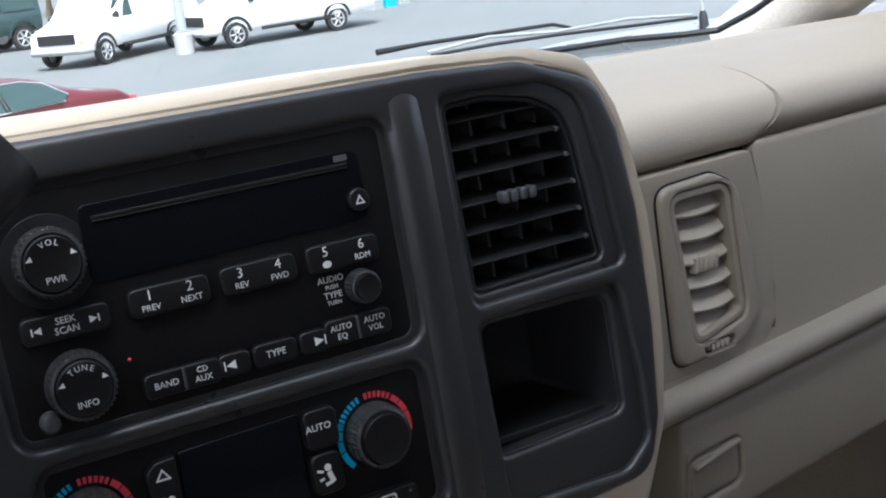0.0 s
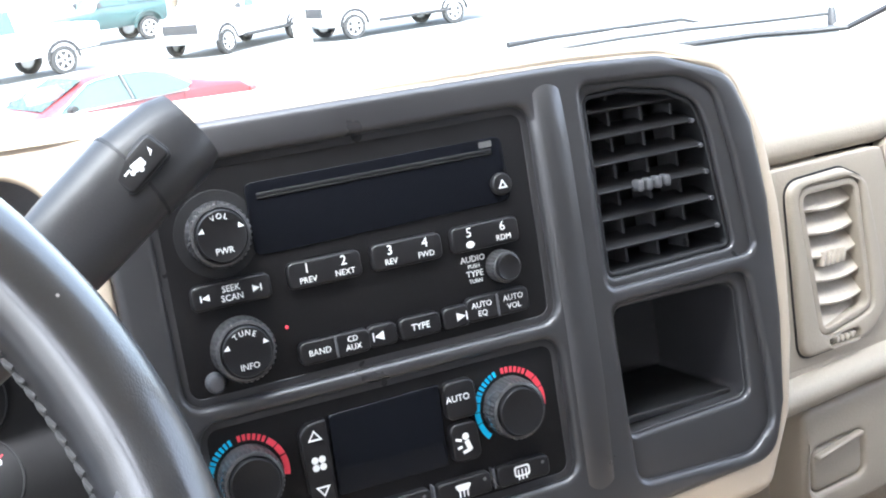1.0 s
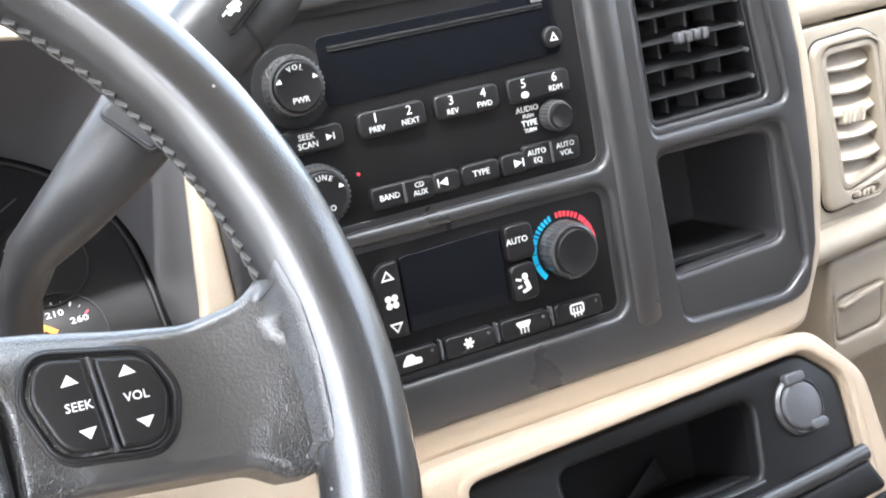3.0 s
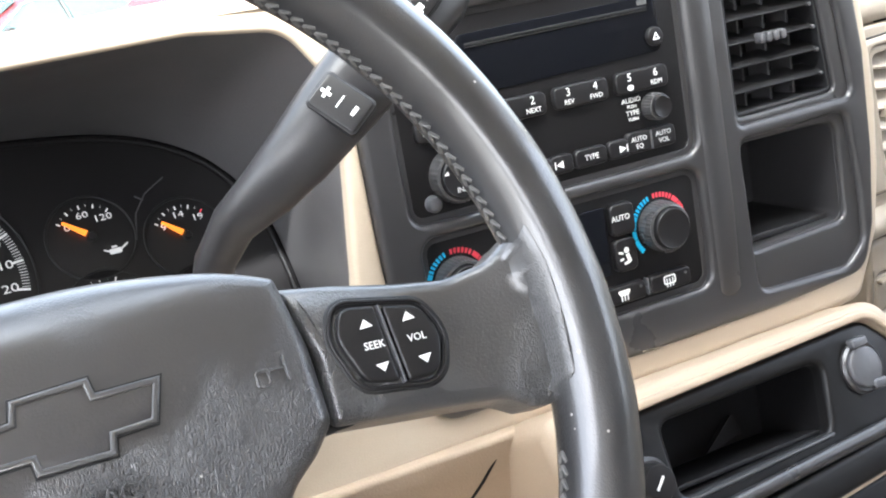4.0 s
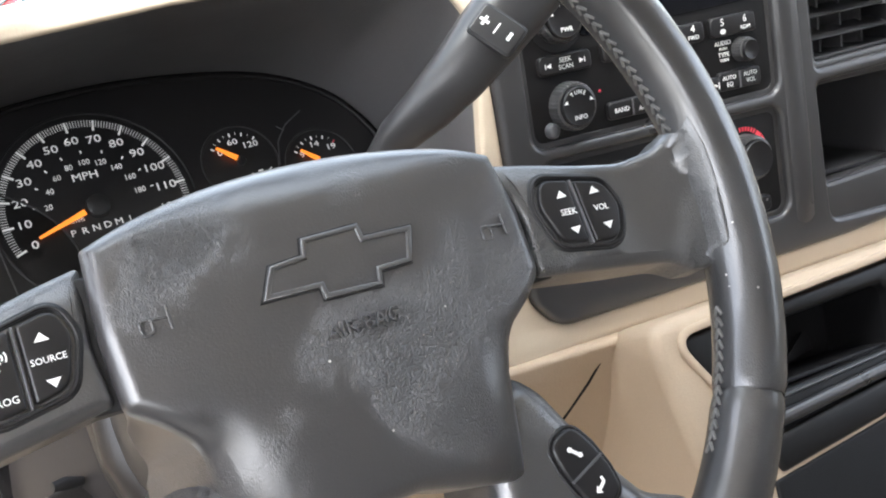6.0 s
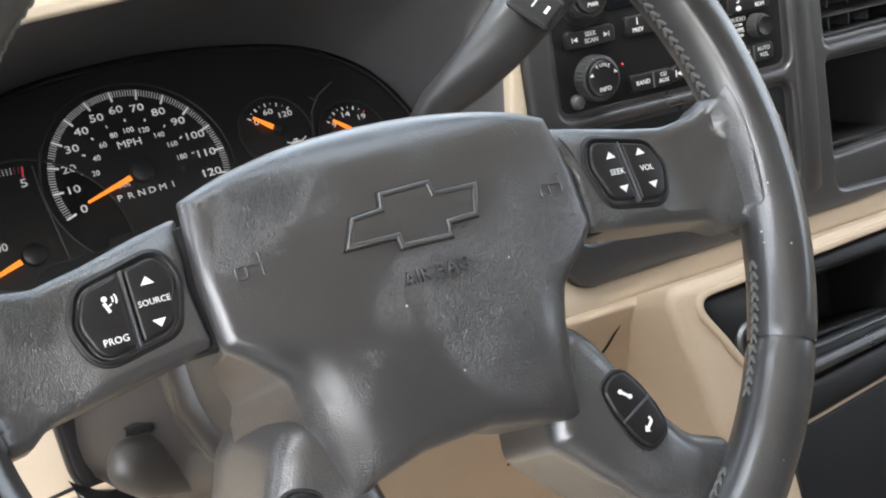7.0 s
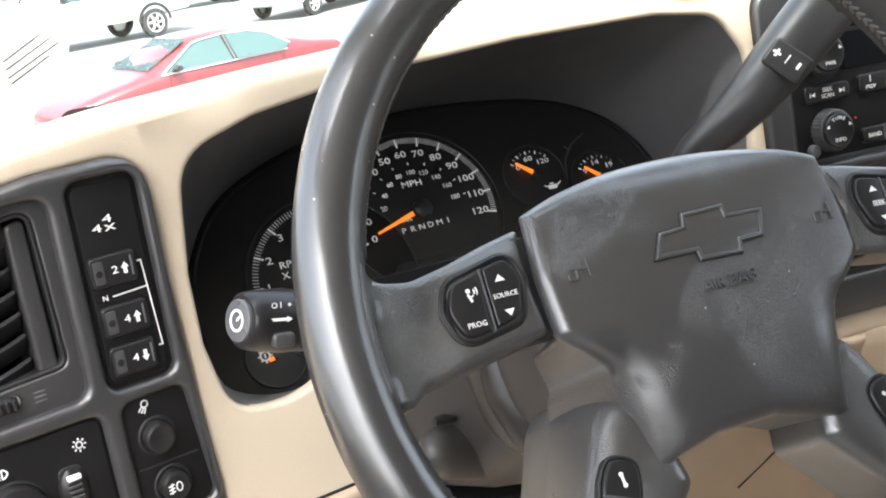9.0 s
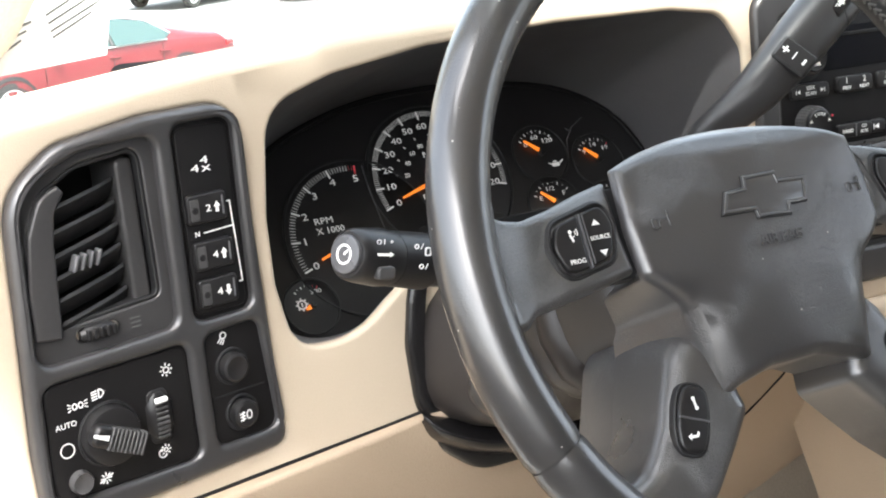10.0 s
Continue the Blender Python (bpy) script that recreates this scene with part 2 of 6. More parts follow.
def area(loop):
    return sum(a[0] * b[1] - b[0] * a[1] for a, b in zip(loop, loop[1:] + loop[:1])) / 2


def offset(loop, d):
    """The loop moved outwards by d (inwards: minus)."""
    n, sg = len(loop), (1 if area(loop) > 0 else -1)
    out = []
    for i in range(n):
        p, a, b = Vector(loop[i]), Vector(loop[i - 1]), Vector(loop[(i + 1) % n])
        e1, e2 = (p - a), (b - p)
        if e1.length < 1e-6 or e2.length < 1e-6:
            e1 = e1 if e1.length > e2.length else e2
            e2 = e1
        e1.normalize(), e2.normalize()
        n1, n2 = Vector((e1.y, -e1.x)) * sg, Vector((e2.y, -e2.x)) * sg
        m = (n1 + n2)
        m = m / max(m.length, 1e-6)
        k = d / max(0.5, m.dot(n1))
        out.append((p.x + m.x * k, p.y + m.y * k))
    return out


def inset(loop, d):
    """offset() with each run of edges that turned over drawn into one corner."""
    out = offset(loop, d)
    n = len(loop)
    way = [Vector(loop[(i + 1) % n]) - Vector(loop[i]) for i in range(n)]
    for _ in range(5):
        bad = [(Vector(out[(i + 1) % n]) - Vector(out[i])).dot(way[i]) < -1e-7 for i in range(n)]
        if all(bad) or not any(bad):
            break
        for i in range(n):
            if bad[i] and not bad[i - 1]:
                j = i
                while bad[(j + 1) % n]:
                    j += 1
                h, k = i - 1, j + 1
                while (Vector(out[h % n]) - Vector(out[(h + 1) % n])).length < 1e-6 and i - h < n:
                    h -= 1
                while (Vector(out[k % n]) - Vector(out[(k + 1) % n])).length < 1e-6 and k - j < n:
                    k += 1
                a, b = Vector(out[i]), Vector(out[(j + 1) % n])
                u, w = way[h % n].normalized(), way[k % n].normalized()
                den = u.x * w.y - u.y * w.x
                p = (a + b) / 2
                if abs(den) > 0.05:
                    f = ((b.x - a.x) * w.y - (b.y - a.y) * w.x) / den
                    q = a + u * f
                    if (q - p).length < 3 * abs(d):
                        p = q
                for m in range(h + 1, k + 1):
                    out[m % n] = (p.x, p.y)
    return out


def add_face(bm, vs):
    """A face without repeated corners."""
    us = []
    for v in vs:
        if v not in us:
            us.append(v)
    if len(us) > 2 and bm.faces.get(us) is None:
        bm.faces.new(us)


def inside(p, loop):
    c, (x, y) = False, p
    for (x1, y1), (x2, y2) in zip(loop, loop[1:] + loop[:1]):
        if (y1 > y) != (y2 > y) and x < (x2 - x1) * (y - y1) / (y2 - y1) + x1:
            c = not c
    return c


def slab(outer, z=0.0, depth=5.0, holes=(), roll=1.0, hole_roll=None, hole_depth=None, step=0.0, fit=None, bm=None, scale=MM, back=False, segs=4):
    """A plate with a flat or bent front at height z, its rim and the rims of its holes rolled over and carried back by depth.
    step: spacing of inner points where the front is bent by fit(x, y, z) -> (x, y, z)."""
    from mathutils.geometry import delaunay_2d_cdt
    bm = bm or bmesh.new()
    hole_roll = roll if hole_roll is None else hole_roll
    hole_depth = depth if hole_depth is None else hole_depth
    fit = fit or (lambda x, y, h: (x, y, h))
    put = lambda p, h: bm.verts.new(Vector(fit(p[0], p[1], h)) * scale)
    front_o = inset(outer, -roll) if roll else list(outer)
    front_h = [inset(h, hole_roll) if hole_roll else list(h) for h in holes]
    loops = [front_o, *front_h]
    pts, edges = [], []
    for lp in loops:
        i0 = len(pts)
        pts += [Vector(p) for p in lp]
        edges += [(i0 + i, i0 + (i + 1) % len(lp)) for i in range(len(lp))]
    if step:
        xs, ys = [p[0] for p in front_o], [p[1] for p in front_o]
        x = min(xs) + step / 2
        while x < max(xs):
            y = min(ys) + step / 2
            while y < max(ys):
                if inside((x, y), front_o) and not any(inside((x, y), h) for h in front_h):
                    pts.append(Vector((x, y)))
                y += step
            x += step
    vs, _, fs, *_ = delaunay_2d_cdt(pts, edges, [], 0, 1e-4)
    bv = [put(p, z) for p in vs]
    near = {}
    for v, p in zip(bv, vs):
        near[(round(p.x, 2), round(p.y, 2))] = v
    for f in fs:
        c = sum((vs[i] for i in f), Vector((0, 0))) / len(f)
        if inside(c, front_o) and not any(inside(c, h) for h in front_h):
            try:
                bm.faces.new([bv[i] for i in f])
            except ValueError:
                pass
    for lp, src, sg, r, dep in [(front_o, outer, -1, roll, depth)] + [(fh, h, 1, hole_roll, hole_depth) for fh, h in zip(front_h, holes)]:
        row = [near.get((round(p[0], 2), round(p[1], 2))) or put(p, z) for p in lp]
        levels = []
        if r:
            for k in range(1, segs + 1):
                a = math.pi / 2 * k / segs
                levels.append((inset(src, sg * r * (1 - math.sin(a))), z - r * (1 - math.cos(a))))
        if dep > r:
            levels.append((list(src), z - dep))
        for lp2, h in levels:
            row2 = [put(p, h) for p in lp2]
            for i in range(len(row)):
                j = (i + 1) % len(row)
                add_face(bm, (row[i], row[j], row2[j], row2[i]))
            row = row2
        if back and sg < 0:
            try:
                bm.faces.new(row)
            except ValueError:
                pass
    return bm


def sweep(path, radii, n=16, bm=None, squash=1.0, up=None, caps=True, power=2.0):
    """A tube through the points of path (metres); radii per point; power above 2 makes it boxier."""
    bm = bm or bmesh.new()
    P = [Vector(p) for p in path]
    rows = []
    up = Vector(up or (0, 0, 1))
    for i, p in enumerate(P):
        t = (P[min(i + 1, len(P) - 1)] - P[max(i - 1, 0)]).normalized()
        s = t.cross(up).normalized()
        q = s.cross(t)
        r = radii[i] if hasattr(radii, "__len__") else radii
        ring = []
        for k in range(n):
            a = 2 * math.pi * k / n
            c, d = math.cos(a), math.sin(a)
            f = (abs(c) ** power + abs(d) ** power) ** (-1 / power)
            ring.append(bm.verts.new(p + s * (r * c * f) + q * (r * squash * d * f)))
        rows.append(ring)
    for a, b in zip(rows, rows[1:]):
        for k in range(n):
            bm.faces.new((a[k], a[(k + 1) % n], b[(k + 1) % n], b[k]))
    if caps:
        bm.faces.new(rows[0][::-1]), bm.faces.new(rows[-1])
    return bm


def turned(profile, cx=0.0, cy=0.0, n=40, bm=None, ribs=0, rib_r=0.0, scale=MM):
    """A knob: (radius, height) pairs turned round the panel's normal, from base to tip; ribs deepen its flank."""
    bm = bm or bmesh.new()
    rows = []
    n = ribs * 4 if ribs else n
    for r, h, *rib in profile:
        f = rib[0] if rib else 0
        rows.append([bm.verts.new(Vector((cx + (r - (rib_r * f if k % 4 < 2 else 0)) * math.cos(2 * math.pi * k / n), cy + (r - (rib_r * f if k % 4 < 2 else 0)) * math.sin(2 * math.pi * k / n), h)) * scale) for k in range(n)])
    for a, b in zip(rows, rows[1:]):
        for k in range(n):
            bm.faces.new((a[k], a[(k + 1) % n], b[(k + 1) % n], b[k]))
    bm.faces.new(rows[-1])
    return bm


def grid_surface(rows, bm=None, close=False):
    """A sheet through rows of points (metres)."""
    bm = bm or bmesh.new()
    vs = [[bm.verts.new(p) for p in r] for r in rows]
    for a, b in zip(vs, vs[1:]):
        n = len(a)
        for k in range(n if close else n - 1):
            bm.faces.new((a[k], a[(k + 1) % n], b[(k + 1) % n], b[k]))
    return bm


def text_bm(body, size, x, y, z, align="CENTER", bm=None, turn=0.0, depth=0.12, scale=MM, stretch=1.0):
    """Raised lettering in the built-in font, size and place in millimetres."""
    cu = bpy.data.curves.new("lettering", "FONT")
    cu.body, cu.size, cu.align_x, cu.align_y, cu.extrude = body, size, align, "CENTER", depth
    cu.resolution_u = 2
    ob = bpy.data.objects.new("lettering", cu)
    scene.collection.objects.link(ob)
    me = bpy.data.meshes.new_from_object(ob.evaluated_get(bpy.context.evaluated_depsgraph_get()))
    bpy.data.objects.remove(ob)
    bpy.data.curves.remove(cu)
    me.transform(Matrix.Scale(scale, 4) @ Matrix.Translation((x, y, z)) @ Matrix.Rotation(radians(turn), 4, "Z") @ Matrix.Diagonal((stretch, 1, 1, 1)))
    bm = bm or bmesh.new()
    bm.from_mesh(me)
    bpy.data.meshes.remove(me)
    return bm


def flat(loop, z, bm=None, depth=0.2, scale=MM):
    """A thin raised mark."""
    return slab(loop, z, depth, roll=0, bm=bm, scale=scale)


def bar(x0, y0, x1, y1, w, z, bm=None):
    d = Vector((x1 - x0, y1 - y0)).normalized() * (w / 2)
    nx, ny = -d.y, d.x
    return flat([(x0 + nx, y0 + ny), (x0 - nx, y0 - ny), (x1 - nx, y1 - ny), (x1 + nx, y1 + ny)], z, bm)


def arc_band(cx, cy, r0, r1, a0, a1, z, n=10, bm=None):
    A = [radians(a0 + (a1 - a0) * k / n) for k in range(n + 1)]
    return flat([(cx + r1 * math.cos(a), cy + r1 * math.sin(a)) for a in A] + [(cx + r0 * math.cos(a), cy + r0 * math.sin(a)) for a in A[::-1]], z, bm)


def lerp_curve(pts, x):
    if x <= pts[0][0]:
        return pts[0][1]
    for (a, b), (c, d) in zip(pts, pts[1:]):
        if x <= c:
            f = (x - a) / (c - a)
            return b + (d - b) * f
    return pts[-1][1]


def smooth_curve(pts, x, w=0.03):
    return sum(lerp_curve(pts, x + w * k / 3) for k in range(-3, 4)) / 7


def ease(v):
    v = min(1.0, max(0.0, v))
    return v * v * (3 - 2 * v)


def smooth_pair(pts, f):
    """A point at the share f along a row of points, rounded off."""
    f = f * (len(pts) - 1)
    i = min(len(pts) - 2, int(f))
    p = [Vector(pts[max(0, min(len(pts) - 1, i + k))]) for k in (-1, 0, 1, 2)]
    u = f - i
    return tuple(0.5 * (2 * p[1] + (p[2] - p[0]) * u + (2 * p[0] - 5 * p[1] + 4 * p[2] - p[3]) * u * u + (3 * p[1] - p[0] - 3 * p[2] + p[3]) * u ** 3))


def even(loop, gap=9.0):
    """The loop with points no further apart than gap."""
    out = []
    for a, b in zip(loop, loop[1:] + loop[:1]):
        n = max(1, int(math.hypot(b[0] - a[0], b[1] - a[1]) / gap))
        out += [(a[0] + (b[0] - a[0]) * k / n, a[1] + (b[1] - a[1]) * k / n) for k in range(n)]
    return out


def edge_towards(loop, c, a):
    """Where the ray from c at the angle a leaves the loop."""
    d, far = (math.cos(a), math.sin(a)), 0.0
    for p, q in zip(loop, loop[1:] + loop[:1]):
        ex, ey = q[0] - p[0], q[1] - p[1]
        det = d[0] * ey - d[1] * ex
        if abs(det) > 1e-9:
            t = ((p[0] - c[0]) * ey - (p[1] - c[1]) * ex) / det
            u = ((p[0] - c[0]) * d[1] - (p[1] - c[1]) * d[0]) / det
            if -1e-6 <= u <= 1 + 1e-6:
                far = max(far, t)
    return (c[0] + far * d[0], c[1] + far * d[1])


# ---- dashboard ----
PLAN = [(-0.45, 0.1548), (-0.339, 0.1703), (-0.20, 0.1897), (-0.16, 0.195), (0.16, 0.201), (0.19, 0.203), (0.213, 0.2015), (0.60, 0.1444)]
LEAN_TAN = [(-0.25, -0.045), (-0.15, 0.0), (0.0, 0.03), (0.18, 0.03), (0.25, 0.0276), (0.6, 0.0276)]
CREST = [(-0.45, 1.335), (-0.36, 1.360), (-0.31, 1.3725), (-0.25, 1.381), (-0.19, 1.389), (-0.10, 1.397), (0.0, 1.4025), (0.15, 1.406), (0.235, 1.405), (0.31, 1.404), (0.40, 1.4035), (0.475, 1.4015), (0.52, 1.397)]


def face_y(x):
    return smooth_curve(PLAN, x, 0.02)


def on_face(x, z, w=0.0):
    """A point of the dashboard's face, in millimetres across and up; w stands out of it."""
    xm, zm = x * MM, z * MM
    return (x, (face_y(xm) + smooth_curve(LEAN_TAN, xm, 0.04) * (zm - 1.29)) * 1000 - w, z)


def to_face(m, loop):
    out = []
    for x, y in loop:
        p = m @ Vector((x * MM, y * MM, 0))
        out.append((p.x * 1000, p.z * 1000))
    return out


STACK_RIM = fillet([(-178, 94, 16), (50, 92, 0), (100, 89, 30), (140, 75, 22), (149, 50, 0), (153.5, 10, 0), (153, -50, 0), (149, -95, 0), (140, -123, 18), (70, -127.5, 0), (-50, -129, 0), (-158, -130.5, 22), (-174, -112, 18), (-177, -30, 0)], 8)
LEFT_RIM = fillet([(-95, -84, 12), (52, -81, 16), (50, -60, 10), (45, 50, 0), (45, 116, 22), (-13, 115, 30), (-62, 108, 30), (-90, 88, 34), (-93, 20, 0), (-96, -40, 0)], 8)
HOOD_RIM = fillet([(-173, 1262, 0), (-164, 1221, 24), (-124, 1220, 50), (-78, 1254, 50), (80, 1258, 30), (130, 1236, 20), (200, 1240, 22), (209, 1320, 0), (208, 1358, 20), (190, 1384, 26), (140, 1390, 40), (40, 1389.5, 60), (-60, 1384, 60), (-125, 1374, 50), (-168, 1360, 30), (-174, 1300, 0)], 7)
rim_top = [(x * 1000, (lerp_curve(CREST, x) - 0.001) * 1000) for x in (0.495, 0.47, 0.44, 0.40, 0.34, 0.28, 0.22, 0.15, 0.08, 0.0, -0.05, -0.10, -0.15, -0.19, -0.25, -0.31, -0.36, -0.44)]
DASH_RIM = fillet([(-440, 1140, 0), (-300, 1143, 0), (-150, 1147, 0), (0, 1150, 0), (150, 1148, 0), (270, 1150, 0), (400, 1153, 0), (500, 1157, 0), (524, 1160, 14), (541, 1200, 0), (547, 1240, 0), (549, 1280, 0), (548, 1310, 0), (544, 1342, 0), (538, 1366, 16), (524, 1391, 20)] + [(x, z, 0) for x, z in rim_top], 9)

dashboard = thing("dashboard", "tan moulded dashboard with a rolled padded edge", "dashboard")
bm = slab(DASH_RIM, 0, 60, holes=[to_face(STACK, offset(STACK_RIM, 1.0)), to_face(LEFT, offset(LEFT_RIM, 1.0)), HOOD_RIM], roll=8, hole_roll=3, hole_depth=7, step=16, fit=on_face, segs=6)
part("instrument_surround", bm, TAN, dashboard)

# top pad: from the rolled edge forward to the foot of the windscreen
def screen_y(x, z):
    s = (x - 0.4) / 0.7
    return 0.69 - 0.12 * s * s - (z - 1.36) * 2.1


rows = []
for k in range(13):
    f = k / 12
    row = []
    for i in range(61):
        x = -0.46 + 0.965 * i / 60
        y0, z0 = face_y(x) + 0.019 + smooth_curve(LEAN_TAN, x, 0.04) * 0.11, lerp_curve(CREST, x) - 0.0005
        y1, z1 = screen_y(x, 1.352), 1.352
        z = z0 + (z1 - z0) * f * f
        row.append((x, y0 + (y1 - y0) * f, z + (0.0006 if k else -0.004) - 0.006 * math.sin(math.pi * f) * f))
    rows.append(row)
part("top_pad", grid_surface(rows), TAN, dashboard)

# passenger side: a rounded pad over an upright panel, parted by a curved seam, with a rolled ledge below
PAD_TOP = [(0.60, 1.362), (0.52, 1.364), (0.44, 1.367), (0.37, 1.367), (0.31, 1.364), (0.285, 1.361), (0.262, 1.355), (0.245, 1.348)]
SOFT = PAD_TOP + [(0.234, 1.341), (0.228, 1.334), (0.225, 1.327), (0.2245, 1.320), (0.2265, 1.315), (0.235, 1.313)]
BROW = PAD_TOP + [(0.233, 1.342), (0.2255, 1.336), (0.2225, 1.330), (0.2225, 1.3245), (0.2255, 1.3195), (0.2305, 1.3168), (0.231, 1.3162), (0.226, 1.3158), (0.2245, 1.3145), (0.2235, 1.311), (0.223, 1.26), (0.2225, 1.22)]
LEDGE = [(0.222, 1.194), (0.2215, 1.1865), (0.2195, 1.1858), (0.212, 1.1845), (0.2085, 1.1805), (0.2075, 1.176), (0.209, 1.1715), (0.214, 1.168), (0.222, 1.1668), (0.26, 1.166)]
SEAM_X = [(1.18, 0.0), (1.203, 0.0077), (1.232, 0.0093), (1.262, 0.0072), (1.2875, 0.004), (1.311, -0.002), (1.319, 0.014), (1.326, 0.025), (1.335, 0.037), (1.346, 0.043), (1.36, 0.046)]


def seam_x(z):
    return smooth_curve(SEAM_X, z, 0.005)


def passenger_pad(x0, x1, profile, seam_end):
    rows = []
    for i in range(25):
        f = i / 24
        row = []
        for y, z in profile:
            near = f if seam_end else 1 - f
            gap = 0.0015 * min(1, max(0, (0.30 - y) / 0.03)) - 0.0008
            x = x0 + (x1 - x0) * f + near ** 3 * (seam_x(z) + (-gap if seam_end else gap))
            rise = 0.045 * (x - 0.65) if z < 1.21 else 0.0
            row.append((x, y + 0.05 * max(0, x - 0.7) ** 2 + (screen_y(x, 1.352) - screen_y(0.4, 1.352)) * max(0, (y - 0.3) / 0.3), z + rise))
        rows.append(row)
    lip = [(x, y + 0.010, z - 0.003 * (z > 1.30)) for x, y, z in rows[-1 if seam_end else 0]]
    return grid_surface([*rows, lip] if seam_end else [lip, *rows])


part("centre_pad", passenger_pad(0.530, 0.705, SOFT, True), DIM_TAN, dashboard, sharp=60)
part("airbag_panel", passenger_pad(0.705, 1.22, BROW + LEDGE[:2], False), DIM_TAN, dashboard, sharp=40)
part("ledge", passenger_pad(0.530, 1.22, LEDGE, True), DIM_TAN, dashboard, sharp=50)
part("seam_backing", slab(rrect(680, 1180, 770, 1350, 2), 0, 4, roll=0.5, fit=lambda x, z, w: (x, 237 - w + 0.8 * max(0, z - 1325), z)), RECESS, dashboard)
glove = thing("glove_box", "closed tan plastic glove box door below the dashboard", "glove box", PASS)


def glove_fit(x, y, h):
    return (x, y + 0.045 * x, h - 0.0012 * max(0, -100 - y) ** 2)


part("door", slab(fillet([(-40, -160, 10), (520, -158, 10), (520, -85.5, 6), (-38, -85.5, 8)], 5), 5, 30, roll=4, holes=[rrect(-33, -141, 13, -111, 7)], hole_depth=6, step=14, fit=glove_fit), DIM_TAN, glove)
part("latch", slab(offset(rrect(-33, -141, 13, -111, 7), -0.6), 3.6, 8, roll=3, fit=glove_fit), DIM_TAN, glove)
part("latch_pull", slab(rrect(-30, -115.5, 11, -112, 2), 7.5, 8, roll=1.5, fit=lambda x, y, h: (x, y + 0.15 * x, h)), DIM_TAN, glove)

# passenger vent
pv = thing("passenger_air_vent", "tan air vent with pale louvres set in the dashboard", "air vent", PASS)
PV_OUT = fillet([(-33, -55, 10), (24, -53.5, 14), (44, -40, 16), (41, 0, 0), (34, 45, 14), (14, 55, 14), (-33, 53.5, 12)], 6)
PANEL = [(-101, -62), (50, -62), (62, -47), (64, -16), (62, 12), (58, 40), (53, 62), (-101, 62)]
PV_IN = fillet([(-12, -41, 5), (27, -33, 5), (23, 43.5, 6), (-21, 44, 6)], 5)
part("panel", slab(fillet([(x, y, 6 if x > 0 else 0) for x, y in PANEL], 4), 0.5, 12, holes=[offset(PV_IN, 4)], roll=1.5), DIM_TAN, pv)
# dark ring laid on the panel as the raised frame's shadow line
part("frame_shadow", slab(offset(PV_OUT, 1.3), 1.0, 3, holes=[offset(PV_IN, 6)], roll=0.2), RECESS, pv)
part("vent_frame", slab(PV_OUT, 5, 12, holes=[offset(PV_IN, 5), rrect(-9, -51.8, 17, -46, 2.8)], roll=3, hole_roll=2, hole_depth=4), DIM_TAN, pv)
part("vent_rim", slab(offset(PV_IN, 4.6), 3.5, 40, holes=[PV_IN], roll=1.5, hole_roll=1), DIM_TAN, pv)
part("duct", slab(offset(PV_IN, 1), -38, 3, roll=0), RECESS, pv)
for k in range(6):
    yv = -36 + 14.8 * k
    bm = bmesh.new()
    rows = []
    for i in range(9):
        a = -18 + 1.2 * (5 - k) + 43 * i / 8
        bow = 3.0 * math.sin(math.pi * i / 8)
        rows.append([Vector((a, yv - 5.0 - bow * 0.7, -2 + bow * 0.8)) * MM, Vector((a, yv - 3.6 - bow * 0.7, -1.4 + bow * 0.8)) * MM, Vector((a, yv + 4 - bow * 0.2, -7)) * MM, Vector((a, yv + 10, -17)) * MM, Vector((a, yv + 8.6, -18)) * MM, Vector((a, yv + 2, -8.6)) * MM])
    part("louvre", grid_surface(rows, bm, close=True), VANE, pv)
for i in range(5):
    part("tab_rib", slab(fillet([(-7 + 4.2 * i, -3, 1), (-4.4 + 4.2 * i, -3, 1), (-2.4 + 4.2 * i, 6, 1), (-5 + 4.2 * i, 6, 1)], 3), 2.0, 6, roll=1), VANE, pv)
wheel_bits = slab(rrect(-7, -51, 15, -46.8, 2), 4, 6, roll=1.5)
part("slider", wheel_bits, DIM_TAN, pv)
for i in range(4):
    part("slider_rib", slab(rrect(-4 + 4.2 * i, -51, -1.6 + 4.2 * i, -46.8, 1), 5.4, 3, roll=0.8), VANE, pv)

# ---- lower dashboard and console ----
def knee_fit(x, z, w):
    xm, zm = x * MM, z * MM
    d = max(0.0, 1.152 - zm)
    return (x, (face_y(xm) - 0.004 + 0.02 * d / 0.1 + 0.25 * d * d / 0.1) * 1000 - w, z)


knee = thing("knee_panel", "tan plastic knee panel under the steering column", "knee panel")
part("panel", slab(fillet([(-440, 1146, 0), (-440, 900, 0), (345, 900, 0), (345, 1030, 0), (345, 1110, 0), (345, 1153, 6), (150, 1157, 0), (0, 1164, 0), (-85, 1164, 0), (-165, 1157, 0), (-300, 1152, 0)], 5), 4.5, 40, roll=3.5, step=22, fit=knee_fit), TAN_LOW, knee)
JOINT = [(-440, 1147.5), (-300, 1152.6), (-165, 1157.6), (-110, 1162), (-85, 1164.4)]
part("joint", sweep([Vector(on_face(x, z, 0.4)) * MM for x, z in JOINT], 0.0013, 8), RECESS, knee)
part("seam", sweep([Vector(knee_fit(x + 5, z, 4.7)) * MM for x, z in ((261, 1151), (255, 1140), (248, 1128), (233, 1106), (214, 1080), (190, 1050))], 0.0009, 8), RECESS, knee)
cons = thing("centre_console", "tan centre console with a charcoal storage insert", "console", CONS)
